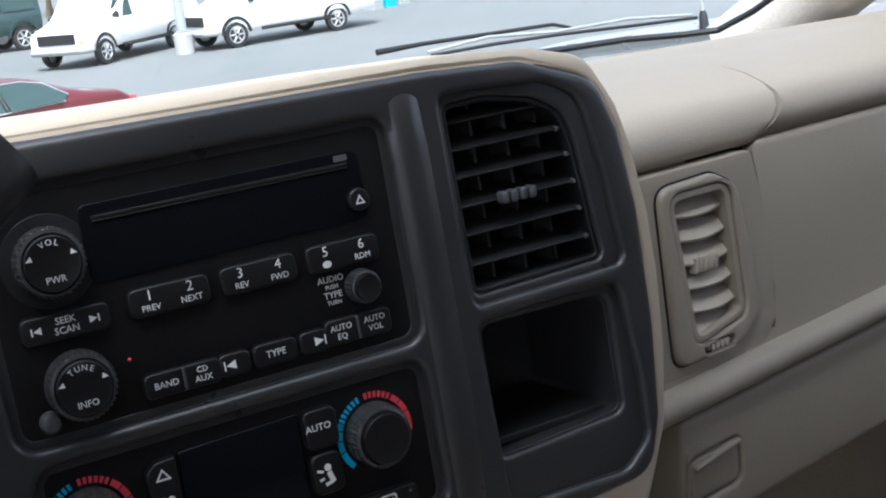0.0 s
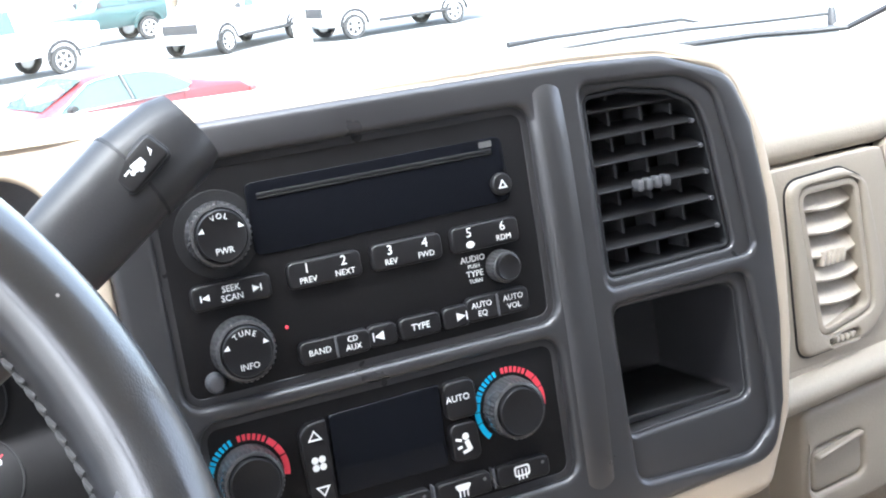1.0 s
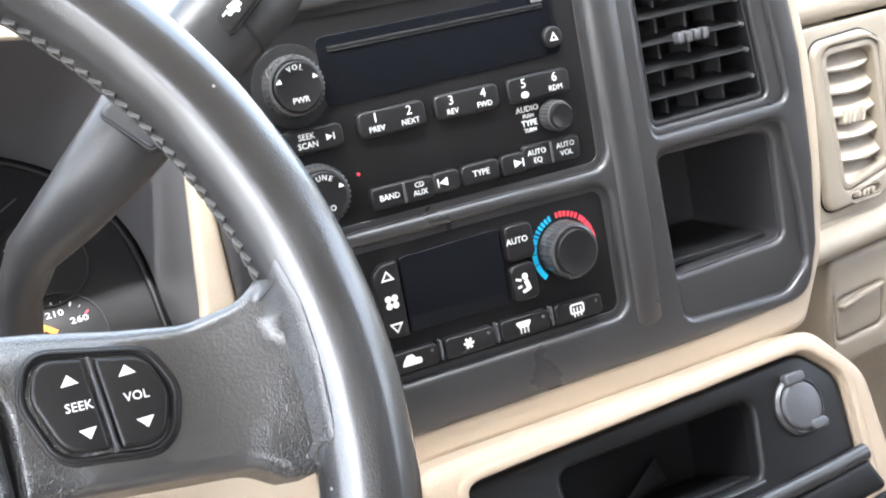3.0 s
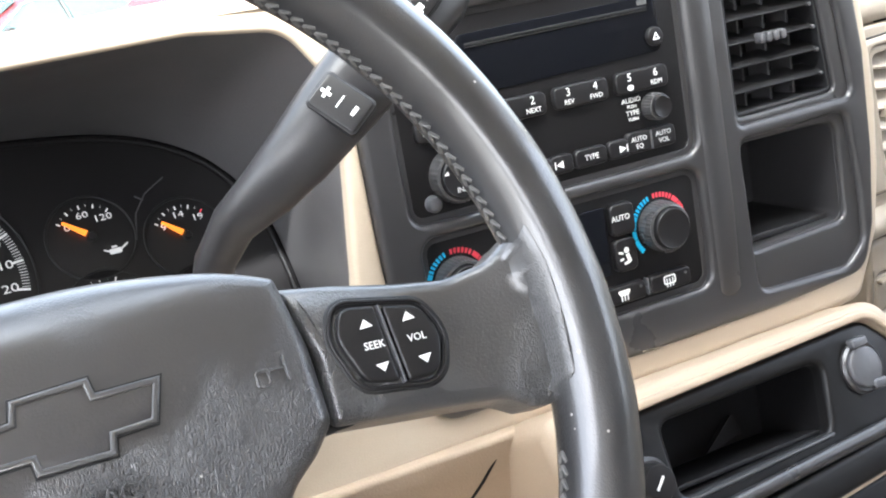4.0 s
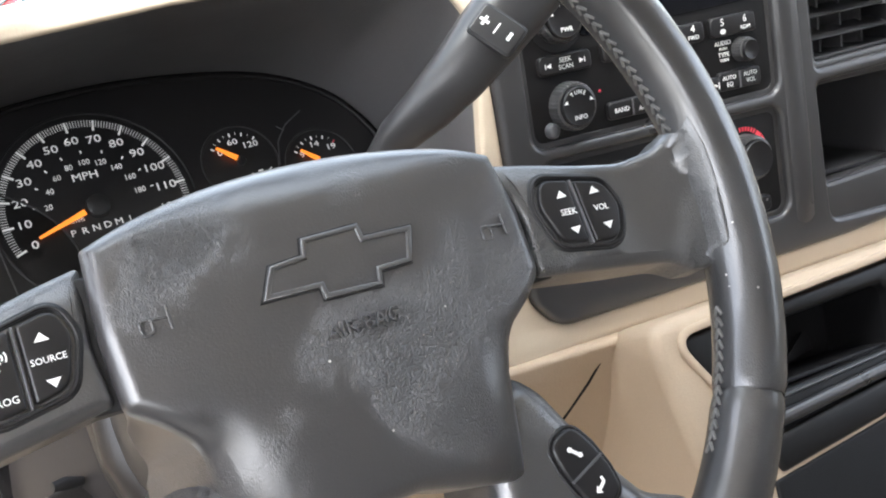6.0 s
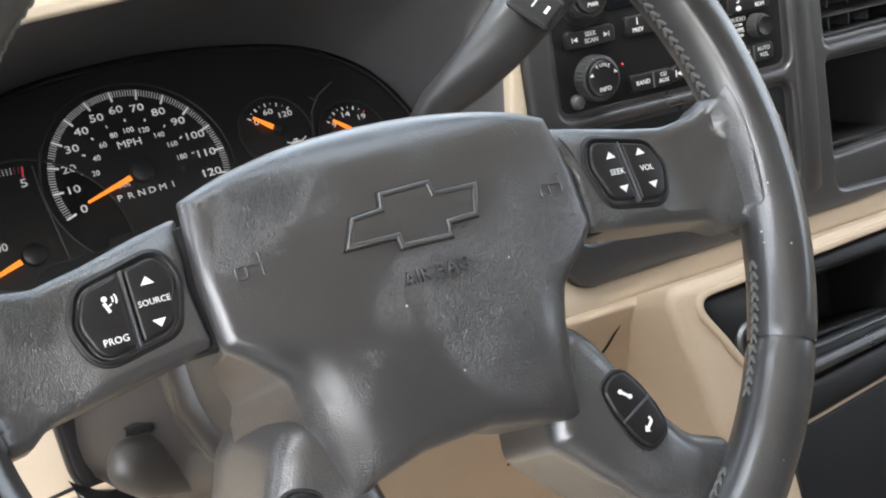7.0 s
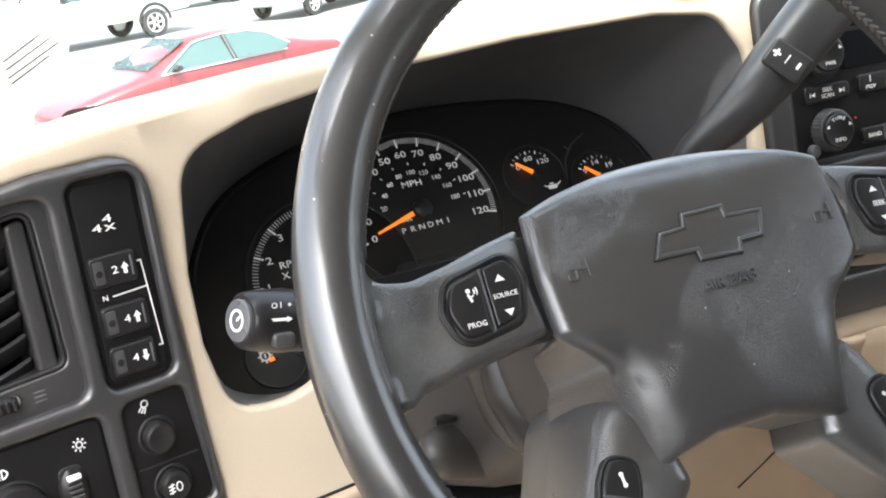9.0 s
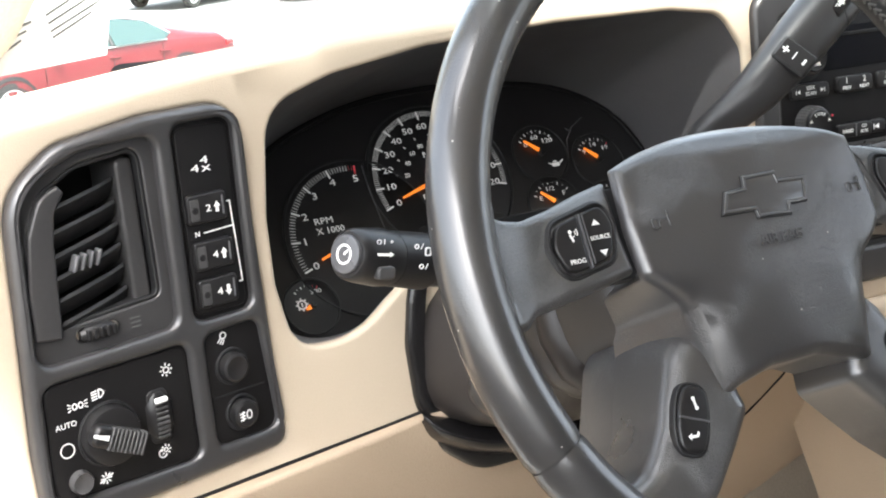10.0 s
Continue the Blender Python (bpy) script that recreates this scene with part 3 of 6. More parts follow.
INS = fillet([(-201, 5, 7), (-60, 9.5, 0), (14, 12, 18), (34, -6, 16), (28, -66, 10), (-163, -66, 14), (-186, -20, 14)], 6)
part("body", slab(fillet([(-222, 18.8, 14), (-60, 20.5, 0), (27, 22, 20), (53, -8, 24), (52, -90, 0), (60, -260, 0), (-196, -260, 0), (-207, -120, 0), (-217, -30, 30)], 6), 6, 120, holes=[offset(INS, 0.8)], roll=9, hole_roll=5, hole_depth=20, segs=7), TAN_LOW, cons)
part("tray_rim", slab(offset(INS, 6.5), 8.5, 6, holes=[offset(INS, 1.4)], roll=2.2, hole_roll=1.5, segs=5), TAN_LOW, cons)
POCK = fillet([(-147, -44, 6), (-34, -41, 7), (-25, -2, 8), (-147, -3, 8)], 5)
tray = thing("console_tray", "charcoal plastic storage tray with a deep pocket", "storage tray", CONS)
part("face", slab(INS, 3, 16, holes=[POCK], roll=3, hole_roll=4, hole_depth=10), TRAY, tray)
part("pocket", slab(offset(POCK, 2), -1, 70, holes=[offset(POCK, 0.5)], roll=0, hole_roll=0), RECESS, tray)
part("pocket_back", slab(offset(POCK, 1), -62, 3, roll=0), RECESS, tray)
part("pocket_floor", slab(rrect(-144, -42, -36, -39, 1), -5, 58, roll=1), RECESS, tray)
part("pocket_lip", slab(fillet([(-146, -48.5, 2), (-34, -44.5, 2), (-33, -42, 1), (-146, -46, 1)], 3), 4.5, 5, roll=1), BEZEL, tray)
part("divider", slab(fillet([(-92, -36, 0), (-62, -32, 0), (-64, -18, 3)], 3), -44, 4, roll=0.5), RECESS, tray)
part("lower_lip", sweep([Vector((x, y, 8)) * MM for x, y in ((-166, -59), (-100, -55), (-54, -52.4), (7, -49), (30, -47))], 0.0045, 10), BEZEL, tray)
part("skirt", slab(fillet([(-164, -67, 4), (30, -50, 4), (38, -68, 4), (-158, -88, 4)], 4), 10, 40, roll=4), TRAY, tray)
part("lower_bin", slab(fillet([(-166, -91, 4), (46, -69, 4), (60, -262, 4), (-175, -262, 4)], 4), 8, 30, roll=2), RECESS, tray)
outlet = thing("power_outlet", "round capped power outlet in the console tray", "power outlet", CONS)
part("ring", turned([(15.5, 0), (15.5, 5), (14, 6.5), (13, 6)], 1.5, -13.5), BEZEL, outlet)
part("cap", slab(disc(1.5, -13.5, 12.6), 8.5, 5, roll=2), GREY, outlet, "grey plastic outlet cap")
part("hinge_tab", slab(rrect(-5, -2, 8, 4, 2), 9.5, 5, roll=1.5), GREY, outlet)
part("pull_tab", slab(rrect(2, -28, 14, -22, 3), 9.5, 4, roll=1.5), GREY, outlet)
lighter = thing("cigarette_lighter", "black round lighter with a white cigarette mark", "lighter", CONS)
part("collar", turned([(14, 0), (14, 5), (12, 7)], -166, -30), BEZEL, lighter)
part("knob", turned([(10.5, 0), (10.5, 13), (9.5, 15), (8, 15.2)], -166, -30), BUTTON, lighter)
part("mark", bar(-169.5, -33, -163.5, -27, 1.5, 15.4), PRINT, lighter)

# ---- centre stack ----
def knob(parent, x, y, r, h, ribs=36, name="knob"):
    """A turning knob: a ribbed worn collar and a smooth cap."""
    k = part(name, turned([(r * 0.80, h * 0.5), (r * 0.79, h * 1.06), (r * 0.75, h * 1.12), (r * 0.70, h * 1.1)], x, y, 40), BUTTON, parent)
    part("collar", turned([(r, 0), (r, h * 0.55, 1), (r * 0.985, h * 0.72, 1), (r * 0.93, h * 0.86), (r * 0.84, h * 0.90), (r * 0.82, h * 0.8)], x, y, ribs=ribs, rib_r=0.55), COLLAR, k)
    return k


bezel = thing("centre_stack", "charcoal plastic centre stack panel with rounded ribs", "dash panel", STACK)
RADIO = rrect(-156, -22, 22, 75, 6)
CLIM = rrect(-153, -100, 20, -35.5, 6)
VENT = fillet([(58, -11.5, 4), (131, -10, 4), (124.5, 47, 14), (120, 64, 14), (104, 72, 14), (80, 76.5, 6), (57, 76, 5)], 5)
VENT_POOL = fillet([(55, -16.5, 6), (142, -15, 6), (136, 35, 20), (129, 69, 14), (112, 78.5, 16), (54, 82, 5)], 6)
CUBBY = fillet([(58.5, -92, 4), (130.5, -89, 6), (130.5, -29, 8), (58.5, -28, 5)], 5)
CUB_POOL = fillet([(57, -116, 10), (126, -118, 14), (141, -106, 14), (141, -73, 0), (136, -23.5, 8), (55, -25, 5)], 6)
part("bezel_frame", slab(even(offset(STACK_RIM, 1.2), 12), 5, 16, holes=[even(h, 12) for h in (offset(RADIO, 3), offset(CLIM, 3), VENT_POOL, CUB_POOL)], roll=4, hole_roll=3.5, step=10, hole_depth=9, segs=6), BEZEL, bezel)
part("column_rib", sweep([Vector(p) * MM for p in ((35, 88, -2), (35, 82, 1.2), (35.4, 60, 1.8), (36, 0, 1.8), (36, -60, 1.8), (35, -108, 1.2), (35, -116, -2))], 0.0105, 24, squash=0.5, up=(0, 0, 1)), BEZEL, bezel, sharp=60)
part("radio_pool", slab(offset(RADIO, 7), 0.5, 6, holes=[offset(RADIO, -0.5)], roll=0.5), BEZEL, bezel)
part("climate_pool", slab(offset(CLIM, 6), 0.5, 6, holes=[offset(CLIM, -0.5)], roll=0.5), BEZEL, bezel)
part("vent_pool", slab(offset(VENT_POOL, 1), 1.5, 8, holes=[offset(VENT, 1)], roll=0.5, hole_roll=2), BEZEL, bezel)
part("cubby_pool", slab(offset(CUB_POOL, 1), 0.5, 8, holes=[offset(CUBBY, 0.5)], roll=0.5, hole_roll=3), BEZEL, bezel)
part("rim_backing", slab(offset(STACK_RIM, 7), -7, 6, holes=[offset(STACK_RIM, -5)], roll=0.5), RECESS, bezel)
cub = thing("cubby", "empty black open storage cubby in the centre stack", "cubby", STACK)
part("liner", slab(offset(CUBBY, 3), -3.5, 90, holes=[CUBBY], roll=0.5, hole_roll=0.5), BEZEL, cub)
part("back", slab(offset(CUBBY, 1), -85, 3, roll=0), BEZEL, cub)
part("mat", slab(rrect(60, -90.5, 128, -86.5, 2), -12, 70, roll=1), RUBBER, cub)
part("front_lip", slab(fillet([(60, -99, 3), (129, -96, 3), (128, -90, 2), (60, -93.5, 2)], 4), 0, 6, roll=2), BEZEL, cub)


def louvre_vent(name, label, m, hole, slats, tab, depth, vanes, tilt):
    v = thing(name, label, "air vent", m)
    part("vent_ring", slab(offset(hole, 1), -1, depth, holes=[offset(hole, -1.5)], roll=0.8, hole_roll=0.8), RUBBER, v)
    part("duct", slab(hole, -depth + 2, 3, roll=0), RECESS, v)
    for x0, x1, y in slats:
        bm = bmesh.new()
        t = math.tan(radians(tilt))
        rows = [[Vector((x, y + 0.7, -3)) * MM, Vector((x, y, -2.4)) * MM, Vector((x, y - 0.7, -3)) * MM, Vector((x, y - 1 - 17 * t, -20)) * MM, Vector((x, y + 0.6 - 17 * t, -20)) * MM] for x in (x0, (x0 + x1) / 2, x1)]
        bm = grid_surface(rows, bm, close=True)
        part("slat", bm, BUTTON, v)
        part("pivot", slab(disc(x1 - 2.2, y, 1.3, n=10), -1.6, 3, roll=0.4), GREY, v)
    ys = [p[1] for p in hole]
    for x in vanes:
        part("vane", slab(rrect(x - 0.7, min(ys) + 2, x + 0.7, max(ys) - 2, 0.4), -15, 18, roll=0.2), COLLAR, v)
    for i in range(4):
        part("tab_rib", slab(rrect(tab[0] - 10 + 5.2 * i, tab[1] - 3, tab[0] - 6.2 + 5.2 * i, tab[1] + 3, 1.6), 3, 6, roll=1.4), GREY, v)
    return v


louvre_vent("centre_air_vent", "black louvred air vent with a ribbed tab", STACK, VENT, [(59, 117, 68), (59, 120.5, 55.3), (59, 124, 42.5), (58.8, 125.5, 29), (58.5, 126.5, 15.5), (59, 128, 1.2)], (89.5, 29.5), 48, (78, 97, 115), -16)

# radio
radio = thing("radio", "black car radio with a dark display and round knobs", "radio", STACK)
part("faceplate", slab(RADIO, 0.3, 20, roll=0.3), FACE_BLACK, radio)
part("display", slab(fillet([(-116, 34, 4), (11, 35.5, 5), (10, 66, 5), (-116, 66, 4)], 5), 1.2, 3, roll=0.4), SCREEN, radio)
part("disc_slot", slab(rrect(-111, 59.6, 4, 61.0, 0.6), 1.9, 2, roll=0.3), RUBBER, radio)
part("slot_lip", slab(rrect(-111, 58.4, 4, 59.2, 0.3), 1.8, 2, roll=0.3), BUTTON, radio)
part("disc_mark", flat(rrect(-2, 61.8, 4.6, 64.6, 0.6), 1.45), DIM_PRINT, radio)
ej = part("eject_button", slab(disc(6, 44, 5.2), 4.2, 4, roll=1.2), BUTTON, radio)
part("mark", slab([(3.6, 42.2), (8.4, 42.2), (6, 46.4)], 4.5, 0.2, holes=[[(4.7, 42.9), (7.3, 42.9), (6, 45.1)]], roll=0), PRINT, ej)
part("socket", slab(disc(-131, 47, 19), 0.7, 2, roll=0.3), RUBBER, radio)
for x, y, words in ((-131, 47, ("VOL", "PWR")), (-129.5, -3.5, ("TUNE", "INFO"))):
    k = knob(radio, x, y, 14.2, 11, 34)
    bm = bmesh.new()
    for n, ch in enumerate(words[0]):
        a = 90 - (n - (len(words[0]) - 1) / 2) * 20
        text_bm(ch, 3.4, x + 8.4 * math.cos(radians(a)), y + 8.4 * math.sin(radians(a)), 12.4, bm=bm, turn=a - 90)
    text_bm(words[1], 3.8, x, y - 6.2, 12.4, bm=bm)
    flat([(x - 10.2, y + 2.6), (x - 7.4, y + 2.4), (x - 8.0, y + 4.6)], 12.4, bm), flat([(x + 10.2, y + 2.6), (x + 7.4, y + 2.4), (x + 8.0, y + 4.6)], 12.4, bm)
    part("lettering", bm, PRINT, k)


def button(parent, x0, y0, x1, y1, h=4.0, r=3.0, marks=(), name="button", roll=1.2):
    """A key with its printed words (word, size, x, y)."""
    b = part(name, slab(rrect(x0, y0, x1, y1, r), h, h, roll=roll), BUTTON, parent)
    bm = None
    for word, size, x, y in marks:
        bm = text_bm(word, size, x, y, h + 0.05, bm=bm)
    if bm:
        part("lettering", bm, PRINT, b)
    return b


for i, (x, a, b, la, lb) in enumerate(((-104, "1", "2", "PREV", "NEXT"), (-64, "3", "4", "REV", "FWD"), (-24, "5", "6", "", "RDM"))):
    marks = [(a, 6.2, x + 9, 25), (b, 6.2, x + 26.5, 25)] + [(w, 3.7, xx, 19.8) for w, xx in ((la, x + 9), (lb, x + 26.5)) if w]
    bt = button(radio, x, 16.5, x + 35, 28.5, marks=marks, name="preset_key")
    if not la:
        part("mark", flat(disc(x + 9, 19.6, 2.2, 1.6, 12), 4.1), PRINT, bt)
bt = button(radio, -148, 16, -112, 27, marks=[("SEEK", 3.9, -130, 23.6), ("SCAN", 3.9, -130, 19.6)], name="seek_key")
bm = flat([(-143.2, 21.5), (-140, 20), (-140, 23)], 4.1)
bar(-143.8, 20, -143.8, 23, 0.6, 4.1, bm), flat([(-117.4, 21.5), (-120.6, 20), (-120.6, 23)], 4.1, bm), bar(-116.8, 20, -116.8, 23, 0.6, 4.1, bm)
part("arrows", bm, PRINT, bt)
bt = button(radio, -22, -16.5, 11, -5, marks=[("AUTO", 3.8, -14, -8.9), ("EQ", 3.8, -14, -12.9), ("AUTO", 3.8, 2.6, -8.7), ("VOL", 3.8, 2.6, -12.7)], name="auto_key")
part("divider", slab(rrect(-6.4, -16, -5.2, -5.5, 0.5), 4.8, 3, roll=0.4), GREY, bt)
bt = button(radio, -105, -17.5, -71, -7, marks=[("BAND", 3.9, -95.5, -12.5), ("CD", 3.5, -79.5, -10.2), ("AUX", 3.7, -79.5, -14)], name="band_key")
part("divider", slab(rrect(-88.2, -17, -87, -7.5, 0.5), 4.8, 3, roll=0.4), GREY, bt)
bt = button(radio, -72, -17, -57.5, -7, name="type_back_key")
bm = flat([(-69, -12), (-64.5, -14), (-64.5, -10)], 4.1)
part("arrow", bar(-69.6, -14, -69.6, -10, 0.6, 4.1, bm), PRINT, bt)
button(radio, -56.5, -17, -35.5, -7, marks=[("TYPE", 4.2, -46, -12)], name="type_key")
bt = button(radio, -34.5, -17, -20.5, -7, name="type_forward_key")
bm = flat([(-23, -12), (-27.5, -14), (-27.5, -10)], 4.1)
part("arrow", bar(-22.4, -14, -22.4, -10, 0.6, 4.1, bm), PRINT, bt)
knob(radio, 0, 6.5, 7.6, 10, 26, name="audio_knob")
bm = None
for w, y, s in (("AUDIO", 12.2, 4), ("PUSH", 8.8, 2.6), ("TYPE", 5.2, 4), ("TURN", 1.8, 2.6)):
    bm = text_bm(w, s, -13.5, y, 0.45, bm=bm)
part("lettering", bm, PRINT, radio)
part("blank_plug", turned([(4.6, 0), (4.6, 3), (3.4, 5), (2.2, 5.4)], -144, -15.5, 20), GREY, radio)
part("status_lamp", slab(disc(-108, 1, 0.8, n=10), 2, 1, roll=0.2), RED_PRINT, radio)

# climate control
clim = thing("climate_control", "black dual climate control panel with two knobs", "climate control", STACK)
part("faceplate", slab(CLIM, 0.3, 20, roll=0.3), FACE_BLACK, clim)
part("display", slab(fillet([(-98, -79.5, 2), (-42.5, -80, 2), (-41.5, -41, 2), (-97, -42, 2)], 4), 2.4, 3, roll=0.6), SCREEN, clim)
rk = part("fan_rocker", slab(fillet([(-112, -75, 4), (-109, -79, 3), (-99.5, -79.5, 1), (-99, -42.5, 1), (-108, -43, 4), (-112.5, -47, 4)], 4), 5, 5, roll=1.2), BUTTON, clim)
bm = slab([(-109, -51), (-102, -51), (-105.5, -46)], 5.1, 0.2, holes=[[(-107.6, -50.2), (-103.4, -50.2), (-105.5, -47.2)]], roll=0)
slab([(-109, -72), (-102, -72), (-105.5, -77)], 5.1, 0.2, holes=[[(-107.6, -72.8), (-103.4, -72.8), (-105.5, -75.8)]], roll=0, bm=bm)
for a in range(4):
    flat(disc(-105.5 + 2.4 * math.cos(radians(45 + 90 * a)), -61.5 + 2.4 * math.sin(radians(45 + 90 * a)), 1.7, n=10), 5.1, bm)
part("marks", bm, PRINT, rk)
button(clim, -40.5, -59, -24.5, -41, 5, 3.5, [("AUTO", 4.4, -34, -49)], "auto_key")
bt = button(clim, -40.5, -79.5, -26, -61, 5, 3.5, (), "mode_key")
bm = flat(disc(-33.2, -67.5, 1.7, n=12), 5.1)
bar(-33, -69.5, -31.5, -74.5, 2.4, 5.1, bm), bar(-31.5, -74, -35.5, -75, 1.6, 5.1, bm), bar(-38.5, -68, -35.5, -69, 1.2, 5.1, bm), bar(-38, -72.5, -35.6, -72, 1.2, 5.1, bm)
part("mark", bm, PRINT, bt)
for x, y in ((-6, -60.5), (-137, -60)):
    knob(clim, x, y, 14.5, 13, 40, name="temperature_knob")
    for a0, a1 in [(224, 196), (195, 178), (177, 163), (162, 151)] + [(150 - 7.5 * i, 144.5 - 7.5 * i) for i in range(6)]:
        part("cold_mark", arc_band(x, y, 16.2, 19.0, a0 - 0.4, a1 + 0.4, 0.6, 6), BLUE_PRINT, clim, "printed blue scale mark")
    for a0, a1 in [(98 - 7.5 * i, 92.5 - 7.5 * i) for i in range(6)] + [(52, 37), (36, 19), (18, -12)]:
        part("hot_mark", arc_band(x, y, 16.2, 19.0, a0 - 0.4, a1 + 0.4, 0.6, 6), RED_PRINT, clim, "printed red scale mark")
for i, x in enumerate((-20, -51.5, -83, -114.5, -146)):
    bt = button(clim, x, -97, x + 28, -87, 5, 2.5, (), "mode_bar_key", 1.0)
    cx, cy = x + 13, -92
    if i == 0:
        bm = slab(rrect(cx - 4.2, cy - 2, cx + 4.2, cy + 3.4, 1.4), 5.1, 0.2, holes=[rrect(cx - 3.3, cy - 1.1, cx + 3.3, cy + 2.5, 1)], roll=0)
        for d in (-2, 0, 2):
            bar(cx + d, cy - 3.4, cx + d, cy + 1.5, 0.7, 5.15, bm)
    elif i == 1:
        bm = slab(fillet([(cx - 4.8, cy + 2.6, 1), (cx + 4.8, cy + 2.6, 1), (cx + 2.6, cy - 0.6, 0.6), (cx - 2.6, cy - 0.6, 0.6)], 3), 5.1, 0.2, roll=0)
        for d in (-2, 0, 2):
            bar(cx + d, cy - 3.6, cx + d, cy + 0.6, 0.7, 5.15, bm)
    elif i == 2:
        bm = bmesh.new()
        for a in (0, 60, 120):
            c, s = math.cos(radians(a)), math.sin(radians(a))
            bar(cx - 2.8 * c, cy - 2.8 * s, cx + 2.8 * c, cy + 2.8 * s, 1.3, 5.1 + a * 0.0005, bm)
    elif i == 3:
        bm = slab(fillet([(cx - 5.5, cy - 2.2, 1), (cx + 5.5, cy - 2.2, 1), (cx + 5.5, cy + 0.6, 1), (cx + 2.5, cy + 1, 1), (cx + 1, cy + 3, 1), (cx - 2, cy + 3, 1), (cx - 4, cy + 0.6, 1)], 3), 5.1, 0.2, roll=0)
    else:
        bm = bar(cx - 4, cy, cx + 4, cy, 1.4, 5.1)
    part("mark", bm, PRINT, bt)
    part("indicator", slab(disc(x + 24.5, -90, 0.9, n=10), 5.3, 1, roll=0.2), DIM_PRINT, bt)
    part("end_rib", slab(rrect(x - 2.4, -96.5, x - 1.2, -86.5, 0.5), 5.2, 4, roll=0.4), GREY, bt)

# ---- driver's side panel ----
lbezel = thing("driver_switch_panel", "charcoal plastic switch panel beside the wheel", "dash panel", LEFT)
LV = fillet([(-76, 18.5, 8), (-14, 22, 6), (-16, 101, 8), (-52, 97, 18), (-76, 84, 16)], 6)
LVP = fillet([(-88, 2, 10), (-8, 4, 9), (-8, 106, 9), (-50, 104, 24), (-84, 90, 26)], 6)
SWP = rrect(4, 5, 37, 107, 5)
HLP = fillet([(-88, -68, 8), (-6, -70, 7), (-7, -8, 5), (-86, -9, 6)], 5)
CGP = fillet([(9, -68, 5), (45, -68, 6), (39, -6, 5), (8, -7, 5)], 5)
part("bezel_frame", slab(even(offset(LEFT_RIM, 1.2), 12), 5, 16, holes=[even(h, 12) for h in (LVP, offset(SWP, 2), offset(HLP, 2), offset(CGP, 2))], roll=5, hole_roll=4, step=10, hole_depth=8, segs=5), BEZEL, lbezel)
part("vent_pool", slab(offset(LVP, 1), -1, 5, holes=[offset(LV, 0.6), rrect(-64, 9.2, -40.4, 16.2, 3.4)], roll=0.4, hole_roll=1.5), BEZEL, lbezel)
part("rim_backing", slab(offset(LEFT_RIM, 7), -7, 6, holes=[offset(LEFT_RIM, -4)], roll=0.5), RECESS, lbezel)
part("switch_pool", slab(offset(SWP, 3), 0, 5, roll=0.4), FACE_BLACK, lbezel)
part("headlight_pool", slab(offset(HLP, 3), 1, 5, roll=0.4), FACE_BLACK, lbezel)
part("button_pool", slab(offset(CGP, 3), 1, 5, roll=0.4), FACE_BLACK, lbezel)
sv = thing("driver_air_vent", "black swivelling air vent with a grey side flap", "air vent", LEFT)
part("vent_ring", slab(offset(LV, 0.5), -1.5, 50, holes=[offset(LV, -1.5)], roll=0.6), RUBBER, sv)
part("duct", slab(LV, -48, 3, roll=0), RECESS, sv)
part("flap", slab(fillet([(-86, 16, 2), (-72, 14, 2), (-69, 62, 0), (-66.5, 77, 8), (-60, 86, 2), (-63, 90, 2), (-74, 85, 12), (-82, 68, 14), (-86, 40, 0)], 5), 3, 30, roll=1.8), FLAP, sv, "satin grey vent flap")
for k, y in enumerate((84, 72.5, 61, 50, 39, 27)):
    rows = [[Vector((x, y + s + 1.0, z0)) * MM, Vector((x, y + s - 0.6, z0 + 1)) * MM, Vector((x, y + s - 9.5, z0 - 5)) * MM, Vector((x, y + s - 10.5, z0 - 7)) * MM, Vector((x, y + s - 6, z0 - 14)) * MM] for x, z0, s in ((-70, 0, -6), (-55, -2, -3), (-38, -6, 0), (-29, -9, 2))]
    part("slat", grid_surface(rows, close=True), RUBBER, sv)
part("inner_wall", slab(fillet([(-27, 20, 2), (-17, 22, 2), (-18, 97, 4), (-28, 95, 4)], 4), -5, 30, roll=2), FLAP, sv)
for i in range(4):
    part("tab_rib", slab(fillet([(-62 + 4.6 * i, 46, 1), (-60 + 4.6 * i, 46, 1), (-57 + 4.6 * i, 54, 1), (-59 + 4.6 * i, 54, 1)], 2), 3.5 - i, 6, roll=0.8), GREY, sv)
tw = part("thumbwheel", sweep([Vector((x, 12.6, -1.5)) * MM for x in (-62, -58, -46, -42)], [0.0022, 0.0045, 0.0045, 0.0022], 16), BUTTON, sv)
part("thumbwheel_slot", slab(offset(rrect(-64, 9.2, -40.4, 16.2, 3.4), 0.8), -0.4, 2, holes=[rrect(-64, 9.2, -40.4, 16.2, 3.4)], roll=0.3), RUBBER, sv)
for i in range(5):
    part("rib", slab(rrect(-59.6 + 3.6 * i, 9.6, -57.6 + 3.6 * i, 15.6, 0.9), 3.6, 3, roll=0.8), BUTTON, tw)
part("mark", bar(-34, 12, -28, 12, 0.9, 0, bar(-34, 9.6, -28, 9.6, 0.9, 0, bar(-34, 14.4, -28, 14.4, 0.9, 0))), DIM_PRINT, sv)

